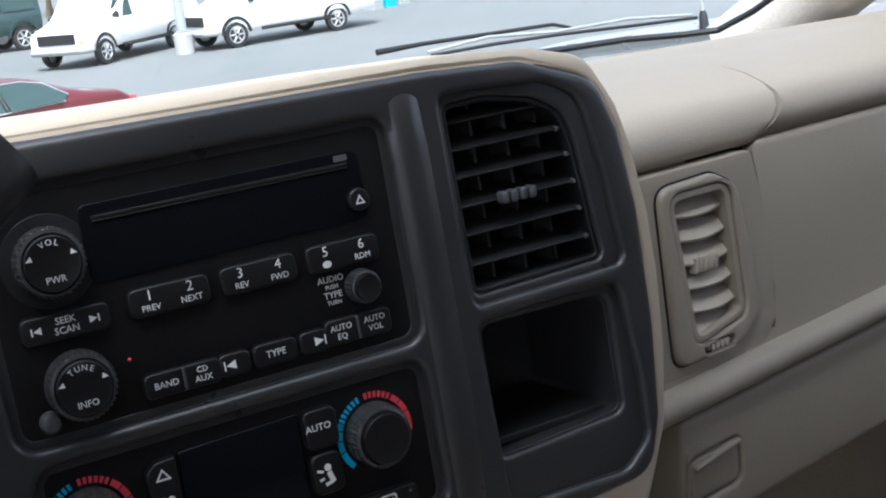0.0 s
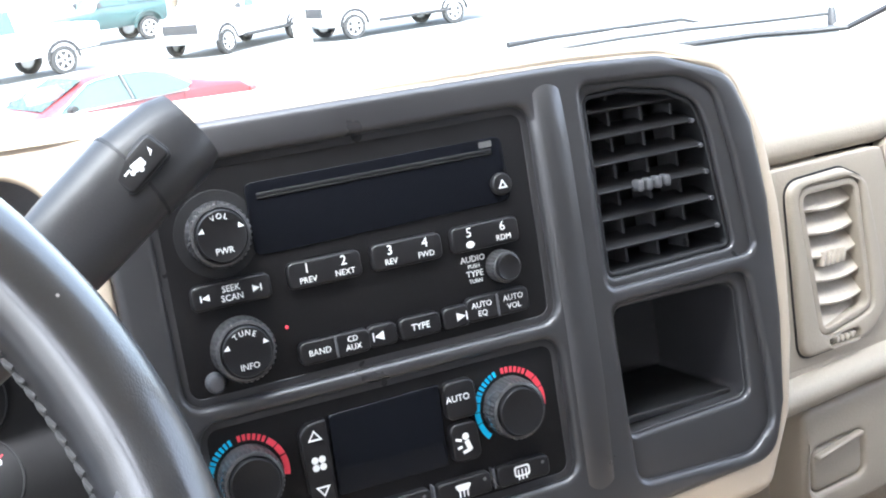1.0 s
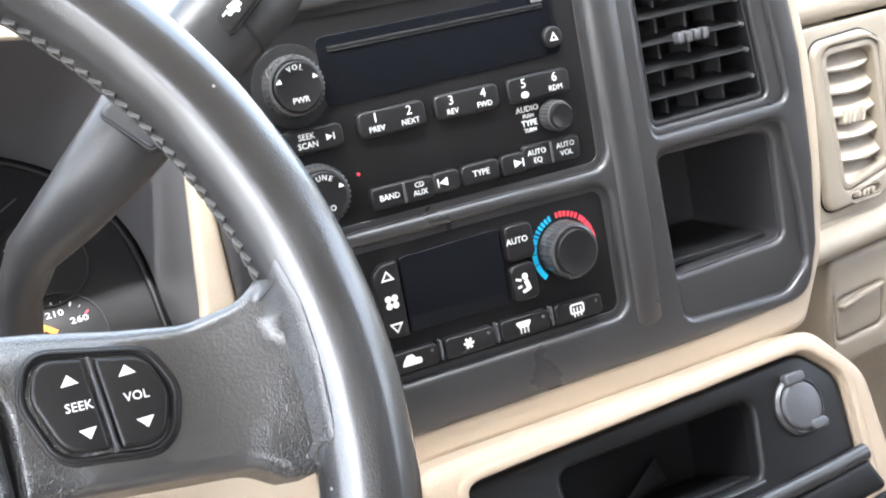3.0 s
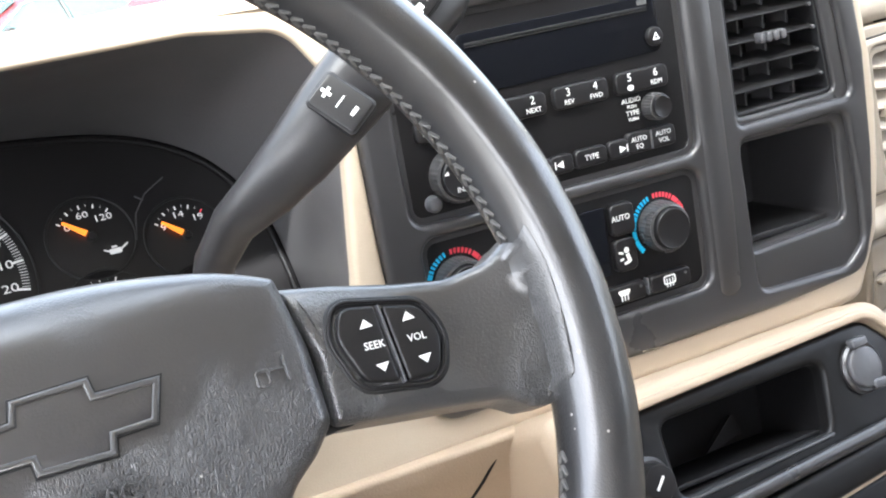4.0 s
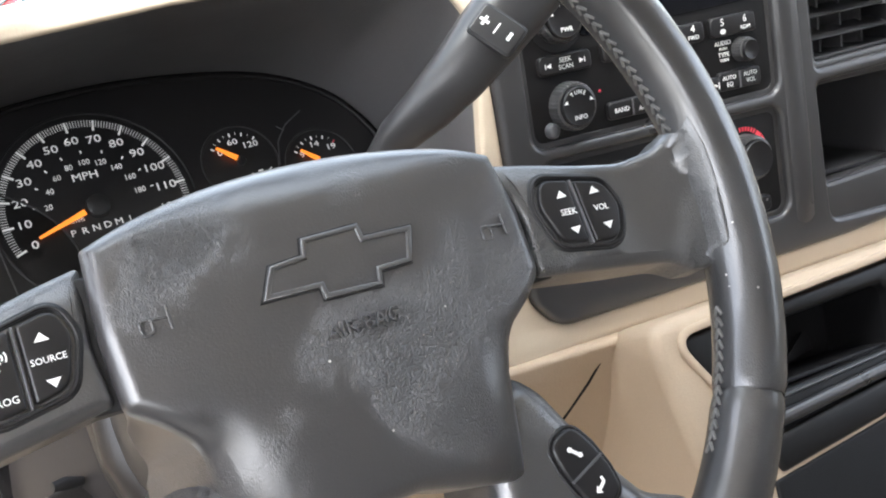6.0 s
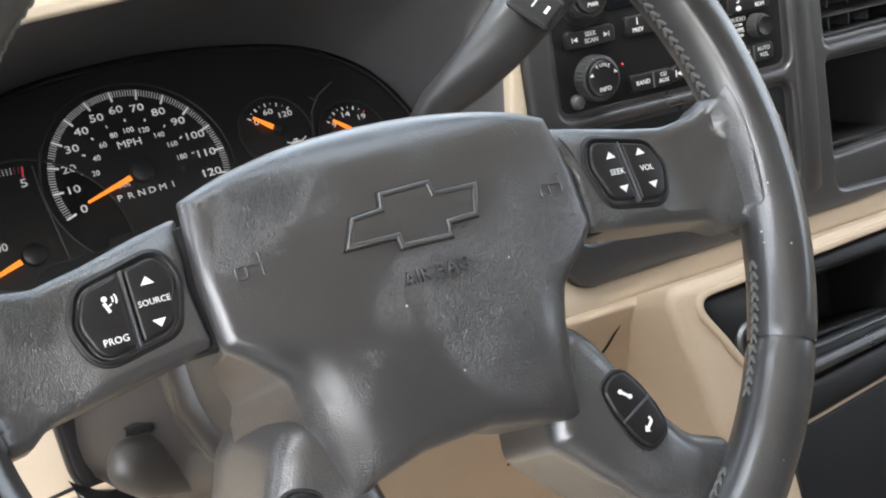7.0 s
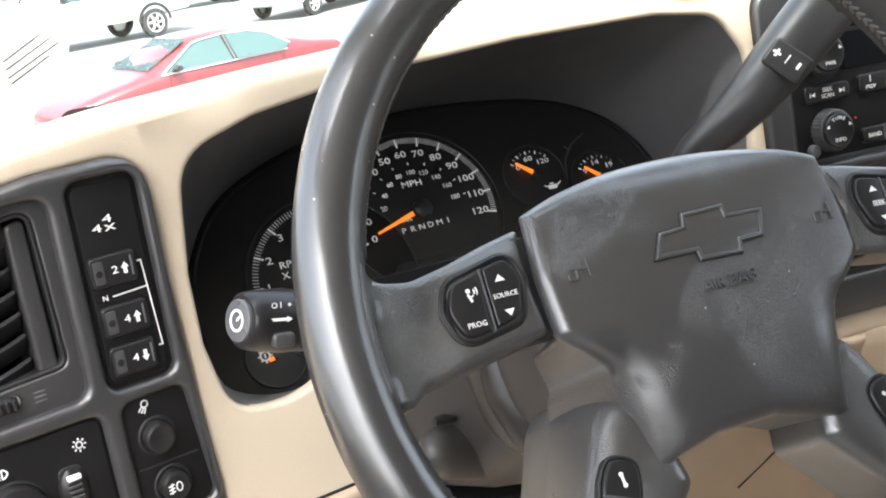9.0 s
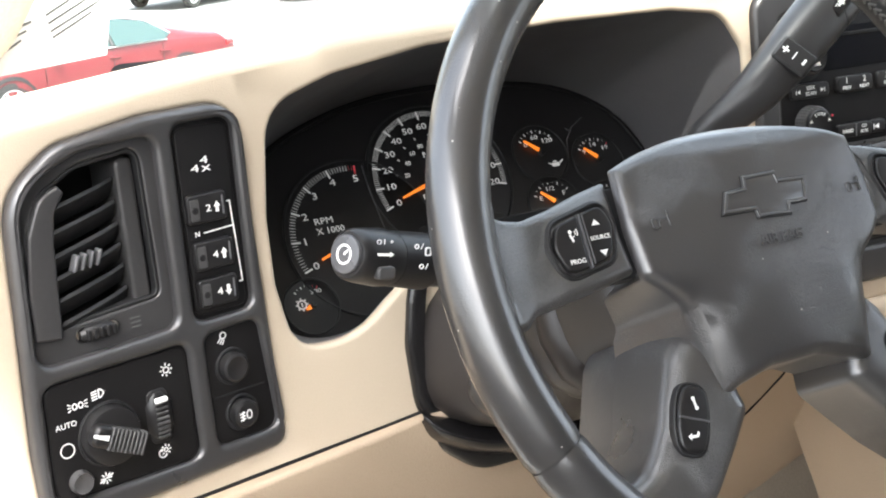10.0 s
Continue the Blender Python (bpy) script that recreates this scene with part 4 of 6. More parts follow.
sw = thing("four_wheel_drive_switch", "black push button panel for four wheel drive", "switch panel", LEFT)
part("panel", slab(offset(SWP, -0.5), 1.5, 3, roll=1), FACE_BLACK, sw)
bm = text_bm("4", 5.4, 20.4, 88.0, 1.7, stretch=2.0)
text_bm("4", 5.4, 14.4, 84.2, 1.7, bm=bm, stretch=2.0), text_bm("x", 6.6, 21.2, 84.2, 1.7, bm=bm, stretch=1.8)
part("lettering", bm, PRINT, sw)
for y, word, up in ((55.5, "2", 1), (30, "4", 1), (9.5, "4", -1)):
    kx = 5.5 if y > 50 else 6.5
    bt = part("key", slab(rrect(kx, y, kx + 24, y + 15.5, 2), 4.5, 4, roll=1), BUTTON, sw)
    bm = text_bm(word, 5.4, kx + 12.5, y + 7.5, 4.6, stretch=1.3)
    flat([(kx + 15.7, y + 7.5 + up * 0.2), (kx + 19.9, y + 7.5 + up * 0.2), (kx + 17.8, y + 7.5 + up * 3)], 4.6, bm), bar(kx + 17.8, y + 7.5 - up * 2.8, kx + 17.8, y + 7.5 + up * 0.6, 2.0, 4.6, bm)
    part("mark", bm, PRINT, bt)
    part("indicator", slab(rrect(kx + 1.5, y + 2, kx + 6.8, y + 13.5, 1), 4.9, 2, roll=0.3), COLLAR, bt)
    part("indicator_lens", slab(disc(kx + 4.1, y + 7.5, 1.9, n=16), 5.2, 1, roll=0.3), BUTTON, bt)
    part("rib", slab(rrect(kx + 21, y + 3, kx + 22, y + 13, 0.4), 5.2, 2, roll=0.3), GREY, bt)
bm = bar(33, 64, 35.4, 19, 0.7, 1.75, bar(31, 64, 33.4, 64, 0.7, 1.76, bar(33.2, 19, 35.8, 19, 0.7, 1.76, bar(15, 49.7, 33.6, 50.4, 0.7, 1.8))))
text_bm("N", 4.0, 11, 49.6, 1.7, bm=bm)
part("shift_marks", bm, PRINT, sw)

hl = thing("headlight_switch", "black rotary headlight switch with white symbols", "switch", LEFT)
part("panel", slab(offset(HLP, 1), 2, 3, roll=1), FACE_BLACK, hl)
part("ring", turned([(17.5, 0), (17.5, 3), (16.5, 3.4), (16.2, 2.5)], -56, -41, 40), RUBBER, hl)
kb = part("knob", turned([(16, 0), (16, 7), (15.2, 9), (13.5, 9.6)], -56, -41, 40), BUTTON, hl)
gm = Matrix.Translation((-56 * MM, -41 * MM, 0)) @ Matrix.Rotation(radians(-25), 4, "Z")
bm = slab(rrect(-15, -6, 16, 6, 4), 16, 9, roll=3)
bm.transform(gm)
gp = part("grip", bm, BUTTON, kb)
for i in range(9):
    bm = slab(rrect(-6 + 2.4 * i, -6.2, -4.7 + 2.4 * i, 6.2, 0.6), 16.9, 6, roll=0.6)
    bm.transform(gm)
    part("rib", bm, COLLAR, gp)
bm = slab([(-15.4, -0.6), (-7, -1.3), (-7, 1.5), (-15.4, 0.8)], 16.3, 1, roll=0.1)
bm.transform(gm)
part("pointer", bm, PRINT, gp)
bm = text_bm("AUTO", 4.2, -78, -30, 2.1)
slab(disc(-79.4, -43, 4.0, n=24), 2.2, 0.2, holes=[disc(-79.4, -43, 3.4, n=24)], roll=0, bm=bm)
for s in (-1, 1):                 # side lamp mark
    x = -70.4 + s * 1.7
    slab(disc(x, -21.5, 1.5, 1.8, 14), 2.2, 0.2, holes=[disc(x, -21.5, 0.95, 1.2, 14)], roll=0, bm=bm)
    for d in (-1.7, 0, 1.7):
        bar(x + s * 2.0, -21.5 + d * 0.7, x + s * 3.8, -21.5 + d * 1.2, 0.5, 2.2, bm)
slab(fillet([(-58.6, -21.2, 0.3), (-57, -21.0, 1), (-54.6, -18.5, 2), (-57, -16.2, 1), (-58.6, -16.2, 0.3)], 4), 2.2, 0.2, holes=[fillet([(-58, -20.5, 0.2), (-57.2, -20.3, 0.8), (-55.4, -18.5, 1.6), (-57.2, -16.8, 0.8), (-58, -16.8, 0.2)], 4)], roll=0, bm=bm)
for d in (-2.0, -0.7, 0.7, 2.0):  # headlamp mark
    bar(-62.4, -19.2 + d, -59.2, -18.8 + d, 0.55, 2.2, bm)
part("symbols", bm, PRINT, hl)
db = part("dome_button", turned([(6.4, 0), (6.2, 5), (5.4, 6.6), (4.4, 6.2), (1, 5.6)], -75.3, -61.1, 28), COLLAR, hl)
bm = bmesh.new()
for a in range(0, 360, 45):
    c, s = math.cos(radians(a)), math.sin(radians(a))
    bar(-61 + 1.3 * c, -64.4 + 1.3 * s, -61 + 3.2 * c, -64.4 + 3.2 * s, 0.6, 2.2, bm)
bar(-65, -66, -57, -62.8, 0.6, 2.25, bm)
part("dome_symbol", bm, PRINT, hl)
for cx, cy, r in ((-18.7, -17.3, 1.9), (-25, -60.6, 1.4)):
    bm = slab(disc(cx, cy, r, n=20), 2.2, 0.2, holes=[disc(cx, cy, r - 0.55, n=20)], roll=0)
    for a in range(0, 360, 45):
        c, s = math.cos(radians(a)), math.sin(radians(a))
        bar(cx + (r + 0.6) * c, cy + (r + 0.6) * s, cx + (r + 1.7) * c, cy + (r + 1.7) * s, 0.7, 2.2, bm)
    if r < 1.5:
        arc_band(-27, -62, 2.0, 2.7, 90, 330, 2.3, 12, bm)
    part("lamp_symbol", bm, PRINT, hl)
part("slot", slab(rrect(-32.5, -56, -20, -26, 4), 2.6, 2, roll=0.5), RUBBER, hl)
th = part("dimmer_wheel", sweep([Vector((-26, y, 0)) * MM for y in (-54.5, -48, -34, -27.5)], [0.004, 0.0082, 0.0082, 0.004], 20, squash=0.75), BUTTON, hl)
for i in range(8):
    part("rib", slab(rrect(-29.5, -52.5 + 2.7 * i, -22.5, -51.2 + 2.7 * i, 0.5), 7.4 - abs(i - 3.5) * 0.4, 3, roll=0.4), COLLAR, th)
part("index", slab(rrect(-29.5, -32, -22.5, -29.6, 0.6), 7.6, 2, roll=0.3), PRINT, th)
for nm, lab, x, y in (("cargo_lamp_button", "round black cargo lamp push button", 22, -27), ("fog_lamp_button", "round black fog lamp push button", 25, -55)):
    b = thing(nm, lab, "button", LEFT)
    part("body", turned([(8.6, 0), (8.5, 5), (7.8, 6.8), (6.6, 7.4), (5.2, 7.0), (2, 6.2) if y > -40 else (2, 7.5)], x, y, 32), BUTTON, b)
    part("socket", slab(disc(x, y, 10.6), 2.2, 3, holes=[disc(x, y, 8.7)], roll=0.6), RUBBER, b)
    if y > -40:
        bm = slab(disc(18.8, -8.6, 2.1, n=16), 1.4, 0.2, holes=[disc(18.8, -8.6, 1.5, n=16)], roll=0)
        bar(16.4, -13, 18.2, -10.4, 0.6, 1.4, bm), bar(15, -12, 17, -9.8, 0.6, 1.45, bm), bar(17.8, -13.6, 19.2, -11, 0.6, 1.45, bm)
    else:
        bm = slab(disc(26, -55, 1.9, 2.7, 16), 7.7, 0.2, holes=[disc(26, -55, 1.3, 2.1, 16)], roll=0)
        for d in (-1.8, 0, 1.8):
            bar(20, -55.6 + d, 23.4, -55 + d, 0.6, 7.7, bm)
        bar(21.5, -58, 22, -52.4, 0.6, 7.8, bm)
    part("symbol", bm, PRINT, b)
part("divider", slab(rrect(9, -43, 42, -42, 0.4), 1.6, 1, roll=0.2), RUBBER, lbezel)

# ---- instrument cluster ----
cluster = thing("instrument_cluster", "black instrument cluster with white dials and orange needles", "instrument cluster", GAUGE)
to_gauge = GAUGE.inverted()
MASK_TOP = [(-167, -40), (-158, -8), (-128, 28), (-62, 54), (10, 62), (78, 58), (128, 47), (164, 24), (183, -10), (187, -45)]
MASK = fillet([(-168, -105, 10), *((*smooth_pair(MASK_TOP, k / 44), 0) for k in range(45)), (188, -105, 10)], 7)
# hood: a dark tunnel from the opening in the dashboard to the dial mask
HOOD_EVEN = even(HOOD_RIM)
MASK_END = offset(MASK, 3.5)
hood_in = [Vector(on_face(x, z, -4)) * MM for x, z in HOOD_EVEN]
rows = [[to_gauge @ (Vector(on_face(x, z, w)) * MM) for x, z in offset(HOOD_EVEN, d)] for d, w in ((1.6, -0.9), (0.8, -2.0))]
for f in (0.0, 0.12, 0.35, 0.62, 0.85, 1.0):
    row = []
    for p in hood_in:
        q = to_gauge @ p
        e = Vector((*edge_towards(MASK_END, (8, -26), math.atan2((q.y * 1000 + 26) * 1.15, q.x * 1000 - 8)), 3)) * MM
        g = q.lerp(e, f)
        row.append(g + Vector((0, 0.004 * math.sin(math.pi * f), 0)))
    rows.append(row)
part("hood", grid_surface(rows, close=True), HOOD, cluster, sharp=70)
part("back_plate", slab(rrect(-215, -125, 215, 110, 10), -2, 4, roll=0), RECESS, cluster)
part("dial_mask", slab(MASK, 3, 6, roll=2), BUTTON, cluster)
part("mask_edge", slab(offset(MASK, 2), 5, 6, holes=[offset(MASK, -1.5)], roll=1.5), FACE_BLACK, cluster)


def dial(name, cx, cy, r, a0, a1, majors, minors, words, word_r, word_size, needle_at, needle_len, label, red=None):
    d = part(name, slab(disc(cx, cy, r + 4, n=48), 3.8, 1.5, roll=0.4), DIAL, cluster, label)
    ring = slab(disc(cx, cy, r + 5, n=56), 5.0, 2, holes=[disc(cx, cy, r + 3.6, n=56)], roll=0.5)
    part("dial_ring", ring, RUBBER, d)
    bm, rb = bmesh.new(), bmesh.new()
    n = majors * minors
    for k in range(n + 1):
        a = radians(a0 + (a1 - a0) * k / n)
        big = k % minors == 0
        c, s = math.cos(a), math.sin(a)
        ln, wd = (r * 0.12, max(0.8, r * 0.022)) if big else (r * 0.075, max(0.26, r * 0.0055))
        bar(cx + (r - ln) * c, cy + (r - ln) * s, cx + r * c, cy + r * s, wd, 4.1, rb if red is not None and k >= red * n else bm)
    for i, w in enumerate(words):
        if w:
            a = radians(a0 + (a1 - a0) * i / (len(words) - 1))
            text_bm(w, word_size, cx + word_r * math.cos(a), cy + word_r * math.sin(a), 4.0, bm=bm, stretch=1.35)
    part("scale", bm, LIT_PRINT, d)
    if len(rb.verts):
        part("red_scale", rb, RED_PRINT, d)
    else:
        rb.free()
    a = radians(needle_at)
    c, s = math.cos(a), math.sin(a)
    part("hub", turned([(r * 0.13, 3.8), (r * 0.12, 7.5), (r * 0.10, 8.2)], cx, cy, 24), RUBBER, d)
    nd = flat([(cx + r * 0.16 * c - s * 1.6, cy + r * 0.16 * s + c * 1.6), (cx + needle_len * c - s * 0.7, cy + needle_len * s + c * 0.7), (cx + needle_len * c + s * 0.7, cy + needle_len * s - c * 0.7), (cx + r * 0.16 * c + s * 1.6, cy + r * 0.16 * s - c * 1.6)], 7.4, depth=1.0)
    part("needle", nd, NEEDLE, d, "orange pointer needle")
    return d


spd = dial("speedometer", -2, -8.3, 53.5, 199, -13.7, 12, 10, [str(10 * i) for i in range(13)], 41.5, 6.6, 197, 38, "speedometer dial marked to 120")
bm = text_bm("MPH", 6.4, -3, 11, 4.0, stretch=1.2)
for i, w in enumerate(("20", "40", "60", "80", "100", "120", "140", "160", "180")):
    a = radians(168 - 20 * i)
    text_bm(w, 4.7, -2 + 26.5 * math.cos(a), -8.3 + 27.5 * math.sin(a), 4.0, bm=bm)
    bar(-2 + 33.2 * math.cos(a), -8.3 + 33.2 * math.sin(a), -2 + 35 * math.cos(a), -8.3 + 35 * math.sin(a), 0.8, 4.05, bm)
for i, w in enumerate("PRNDM1"):
    text_bm(w, 5.4, -19.6 + 6.6 * i, -20.8 + 0.2 * i, 4.0, bm=bm, stretch=1.2)
text_bm("km/h", 4.2, -15.5, -13.4, 4.0, bm=bm)
part("lettering", bm, LIT_PRINT, spd)
tach = dial("tachometer", -76, -41, 53, 200, 79.5, 5, 10, [str(i) for i in range(6)], 43, 7.0, 198, 38, "tachometer dial marked to 5", red=0.955)
bm = text_bm("RPM", 6.4, -101.4, -25.3, 4.0, stretch=1.2)
text_bm("X 1000", 6.4, -98.3, -32.6, 4.0, bm=bm, stretch=1.1)
part("lettering", bm, LIT_PRINT, tach)
oil = dial("oil_gauge", 88.5, -2, 19.5, 142, 46, 4, 2, ["0", "", "60", "", "120"], 13.5, 5.2, 140, 17, "oil pressure gauge")
bm = slab(fillet([(95, -14, 1), (102, -14, 1), (102, -11, 1), (95, -11, 1)], 3), 4.0, 0.2, roll=0)
bar(102, -12, 106, -9.6, 0.8, 4.0, bm), bar(92.4, -10.6, 95, -12, 0.8, 4.0, bm), bar(97, -10, 100, -10, 1, 4.0, bm)
part("symbol", bm, LIT_PRINT, oil)
dial("volt_gauge", 138.5, -15, 19, 142, 45, 4, 2, ["9", "", "14", "", "19"], 13.5, 5.2, 138, 16, "voltmeter gauge", red=0.95)
dial("fuel_gauge", 86, -44, 19, 150, 38, 4, 2, ["E", "", "1/2", "", "F"], 13, 5.0, 138, 16, "fuel gauge")
dial("temperature_gauge", 137, -55, 19, 150, 32, 4, 2, ["100", "", "210", "", "260"], 12.5, 4.6, 138, 16, "coolant temperature gauge", red=0.95)
dial("transmission_gauge", -128, -82, 15, 130, 60, 3, 2, ["", "300"], 11, 4.2, 200, 6, "small transmission gauge", red=0.6)
bm = slab(disc(-134.5, -79.7, 3.4, n=20), 4.1, 0.2, holes=[disc(-134.5, -79.7, 2.4, n=20)], roll=0)
bar(-134.5, -81.2, -134.5, -78.2, 0.9, 4.1, bm)
for a in range(0, 360, 45):
    bar(-134.5 + 3.4 * math.cos(radians(a)), -79.7 + 3.4 * math.sin(radians(a)), -134.5 + 4.6 * math.cos(radians(a)), -79.7 + 4.6 * math.sin(radians(a)), 0.9, 4.1, bm)
part("gear_symbol", bm, LIT_PRINT, cluster)
part("message_window", slab(rrect(-35, -60, 40, -42, 6), 4.2, 2, roll=0.5), DIAL, cluster)
for x0, y0, x1, y1 in ((124, 15, 137, 22), (124, 15, 115.5, 5), (115.5, 5, 111, -10), (122, 11.5, 118, 15), (-61, 10, -61.4, -8), (-61.4, -8, -60, -26), (-60, -26, -58, -54)):
    part("mould_line", bar(x0, y0, x1, y1, 0.8, 5.0), GREY, cluster)

# ---- steering wheel ----
wheel = thing("steering_wheel", "worn charcoal leather steering wheel with stitched grip", "steering wheel", WHEEL @ Matrix.Translation((0, 0, 0)))
RC, RR, RT, RIM_TILT = (0.3, -10.0, 3.2), 168.7, 14.0, 0.0857


def rim_point(a, r=0.0, h=0.0):
    return Vector((RC[0] + (RR + r) * math.cos(a), RC[1] + (RR + r) * math.sin(a), RC[2] + h + RIM_TILT * RR * math.sin(a))) * MM


def rim_piece(a0, a1, n, grow=0.0):
    rows = []
    for i in range(n + 1):
        a = radians(a0 + (a1 - a0) * i / n)
        row = []
        for k in range(28):
            b = 2 * math.pi * k / 28
            lump = 0.08 * math.sin(a * 37) * math.sin(a * 11 + b)
            pull = 0.6 if i in (0, n) else 0.0
            row.append(rim_point(a, (RT + grow + lump - pull) * math.cos(b), (RT * 1.06 + grow + lump - pull) * math.sin(b)))
        rows.append(row)
    return grid_surface(rows, close=True)


for a0, a1, n in ((-27.72, 207.72, 170), (208.08, 331.92, 80)):
    part("rim_grip", rim_piece(a0, a1, n), LEATHER, wheel)
for a in (-27.9, 207.9):
    part("rim_seam", rim_piece(a - 0.25, a + 0.25, 1, -0.6), LEATHER, wheel)
bm = bmesh.new()
for k in range(220):
    a = radians(360 * k / 220)
    if any(abs((math.degrees(a) - b + 180) % 360 - 180) < w for b, w in ((-2, 13), (182, 15), (-43, 6), (223, 6))):
        continue
    da, sl = radians(0.85), 2.1
    for side in (1, -1):
        sweep([rim_point(a - da, -RT * 0.985, side * sl), rim_point(a - da * 0.1, -RT - 0.25, side * 0.9), rim_point(a + da * 0.5, -RT - 0.1, 0)], 0.00075, 6, bm)
part("stitching", bm, THREAD, wheel)["kind"] = "stuff"


def bulge(x, y, h):
    k = 1 - 0.010 * max(0, -1 - h) * ease((y + 34) / 30)               # upper flanks draw in behind the face
    low = ease((-27 - y) / 26) * ease((y + 100) / 30)
    x += math.copysign(13 * low * min(1, max(0, 2 - h) / 40), x)        # lower flanks slope outward
    h -= 9 * low * max(0, min(1, (abs(x) - 36) / 20)) ** 2              # and round off broadly
    h -= 9 * min(1.2, max(0, (y - 27) / 16)) ** 1.7 + 14 * min(1, max(0, (-48 - y) / 42)) ** 1.6 * min(1, (x / 54) ** 2)
    return (x * k, (y + 20) * k - 20, h + 7 * (1 - (x / 95) ** 2) * (1 - ((y + 20) / 95) ** 2) - 7)


CROWN = [(-77.5, 29.5), (-55, 37), (-22, 43), (18, 43.2), (54, 36.8), (75, 28.5)]
PAD = fillet([(-77.5, 29.5, 3), *((*smooth_pair(CROWN, k / 24), 0) for k in range(1, 24)), (75, 28.5, 3), (78.5, 5, 20), (78, -19, 7), (70, -27, 10), (59, -35, 14), (55, -52, 30), (51, -90, 8), (40, -86, 12), (20, -82, 16), (6, -78, 20), (-22, -78, 20), (-40, -82.5, 12), (-53, -90.5, 8), (-56, -60, 30), (-60, -40, 14), (-70, -31, 9), (-79, -24, 6), (-80, 0, 20)], 6)
hub = part("airbag_cover", slab(PAD, 8, 50, roll=6, step=5, fit=bulge, segs=8), VINYL, wheel, "grey vinyl airbag cover with embossed marks")
BADGE = [(-27.2, -2.9), (-22.4, 6.4), (-10.4, 7.2), (-9, 12.7), (11, 13), (11.6, 8.2), (29.8, 7.8), (25.8, -3.2), (13.8, -3.4), (12.6, -8.4), (-7.4, -7.6), (-7.8, -3.4)]
# dark ring: the shade beside the raised rim, put in as colour
part("badge_shadow_gap", slab(offset(BADGE, 1.5), 8.35, 2, holes=[offset(BADGE, 0.9)], roll=0.2, fit=bulge, segs=2), RUBBER, hub)
part("badge_rim", slab(offset(BADGE, 0.9), 9.6, 2.5, holes=[offset(BADGE, -1.1)], roll=0.8, fit=bulge, segs=3), SPOKE_VINYL, hub)
part("badge", slab(offset(BADGE, -0.9), 8.8, 2, roll=0.3, step=6, fit=bulge, segs=2), VINYL, hub, "embossed cross shaped emblem")
part("lettering", text_bm("AIR BAG", 7.0, 2.2, -19.6, 8.2, depth=1.0, stretch=1.05), VINYL, hub)
for x in (-63, 63):
    z = bulge(x, 0, 8)[2] + 0.9
    bm = slab(rrect(x + 4.2, -3.4, x + 5.2, 4.4, 0.4), z, 1, roll=0.2)
    slab(fillet([(x - 4.5, 1.6, 0.4), (x - 4.5, 0.8, 0.4), (x + 4.2, 0.2, 0.4), (x + 4.2, 1.0, 0.4)], 2), z, 1, roll=0.2, bm=bm)
    slab(rrect(x - 5.4, -3.8, x - 0.6, 1.8, 1.6), z, 1, holes=[rrect(x - 4.5, -2.9, x - 1.5, 0.9, 1.0)], roll=0.2, bm=bm)
    part("horn_mark", bm, SPOKE_VINYL, hub)


def mirror(loop, s):
    return [(s * x, y) for x, y in loop]


def shrink(loop, f=0.93):
    return [(104.4 + (x - 104.4) * f, -1.0 + (y + 1.0) * f) for x, y in loop]


UP_SPOKE = fillet([(75.5, 26.5, 2.5), (94, 22.9, 20), (114, 17.3, 30), (132, 13.4, 20), (146, 14.3, 12), (152.5, 18.5, 5), (156.5, 22, 3), (159.5, 8, 10), (160, -8, 20), (158, -30, 6), (153, -37, 4), (145, -35.5, 3), (138, -30, 14), (119, -26.7, 20), (78.5, -20.5, 3), (80.5, 0, 20)], 6)
LOW_SPOKE = fillet([(42, -60, 4), (60, -53, 9), (69, -62, 20), (86, -92, 40), (98, -108, 20), (118, -116, 5), (119, -124, 8), (106, -135, 10), (84, -143, 8), (64, -127, 30), (48, -110, 30), (34, -94, 8)], 6)
POD = fillet([(123, -3, 10), (118.5, 8.2, 8), (90, 15, 7), (86, 4, 10), (91, -12.5, 8), (118, -17.4, 9)], 7)


def spoke_fit(x, y, h):
    # the face dips towards the rim and then laps smoothly onto the grip
    d = max(0, abs(x) - 100) / 70
    q = math.hypot(x - RC[0], y - RC[1]) - RR
    front = -1 - 5 * d * d - 5 * min(1, max(0, (y - 8) / 15)) ** 2
    lap = RC[2] + RIM_TILT * (y - RC[1]) + 1.06 * math.sqrt(max(0, RT * RT - min(0, q) ** 2)) + 1.5
    s = min(1, max(0, (q + 44) / 36))
    front += (lap - front) * s * s * (3 - 2 * s)
    return (x, y, front + (h + 1) * (1 - 0.4 * min(1, max(0, (abs(x) - 118) / 40))))


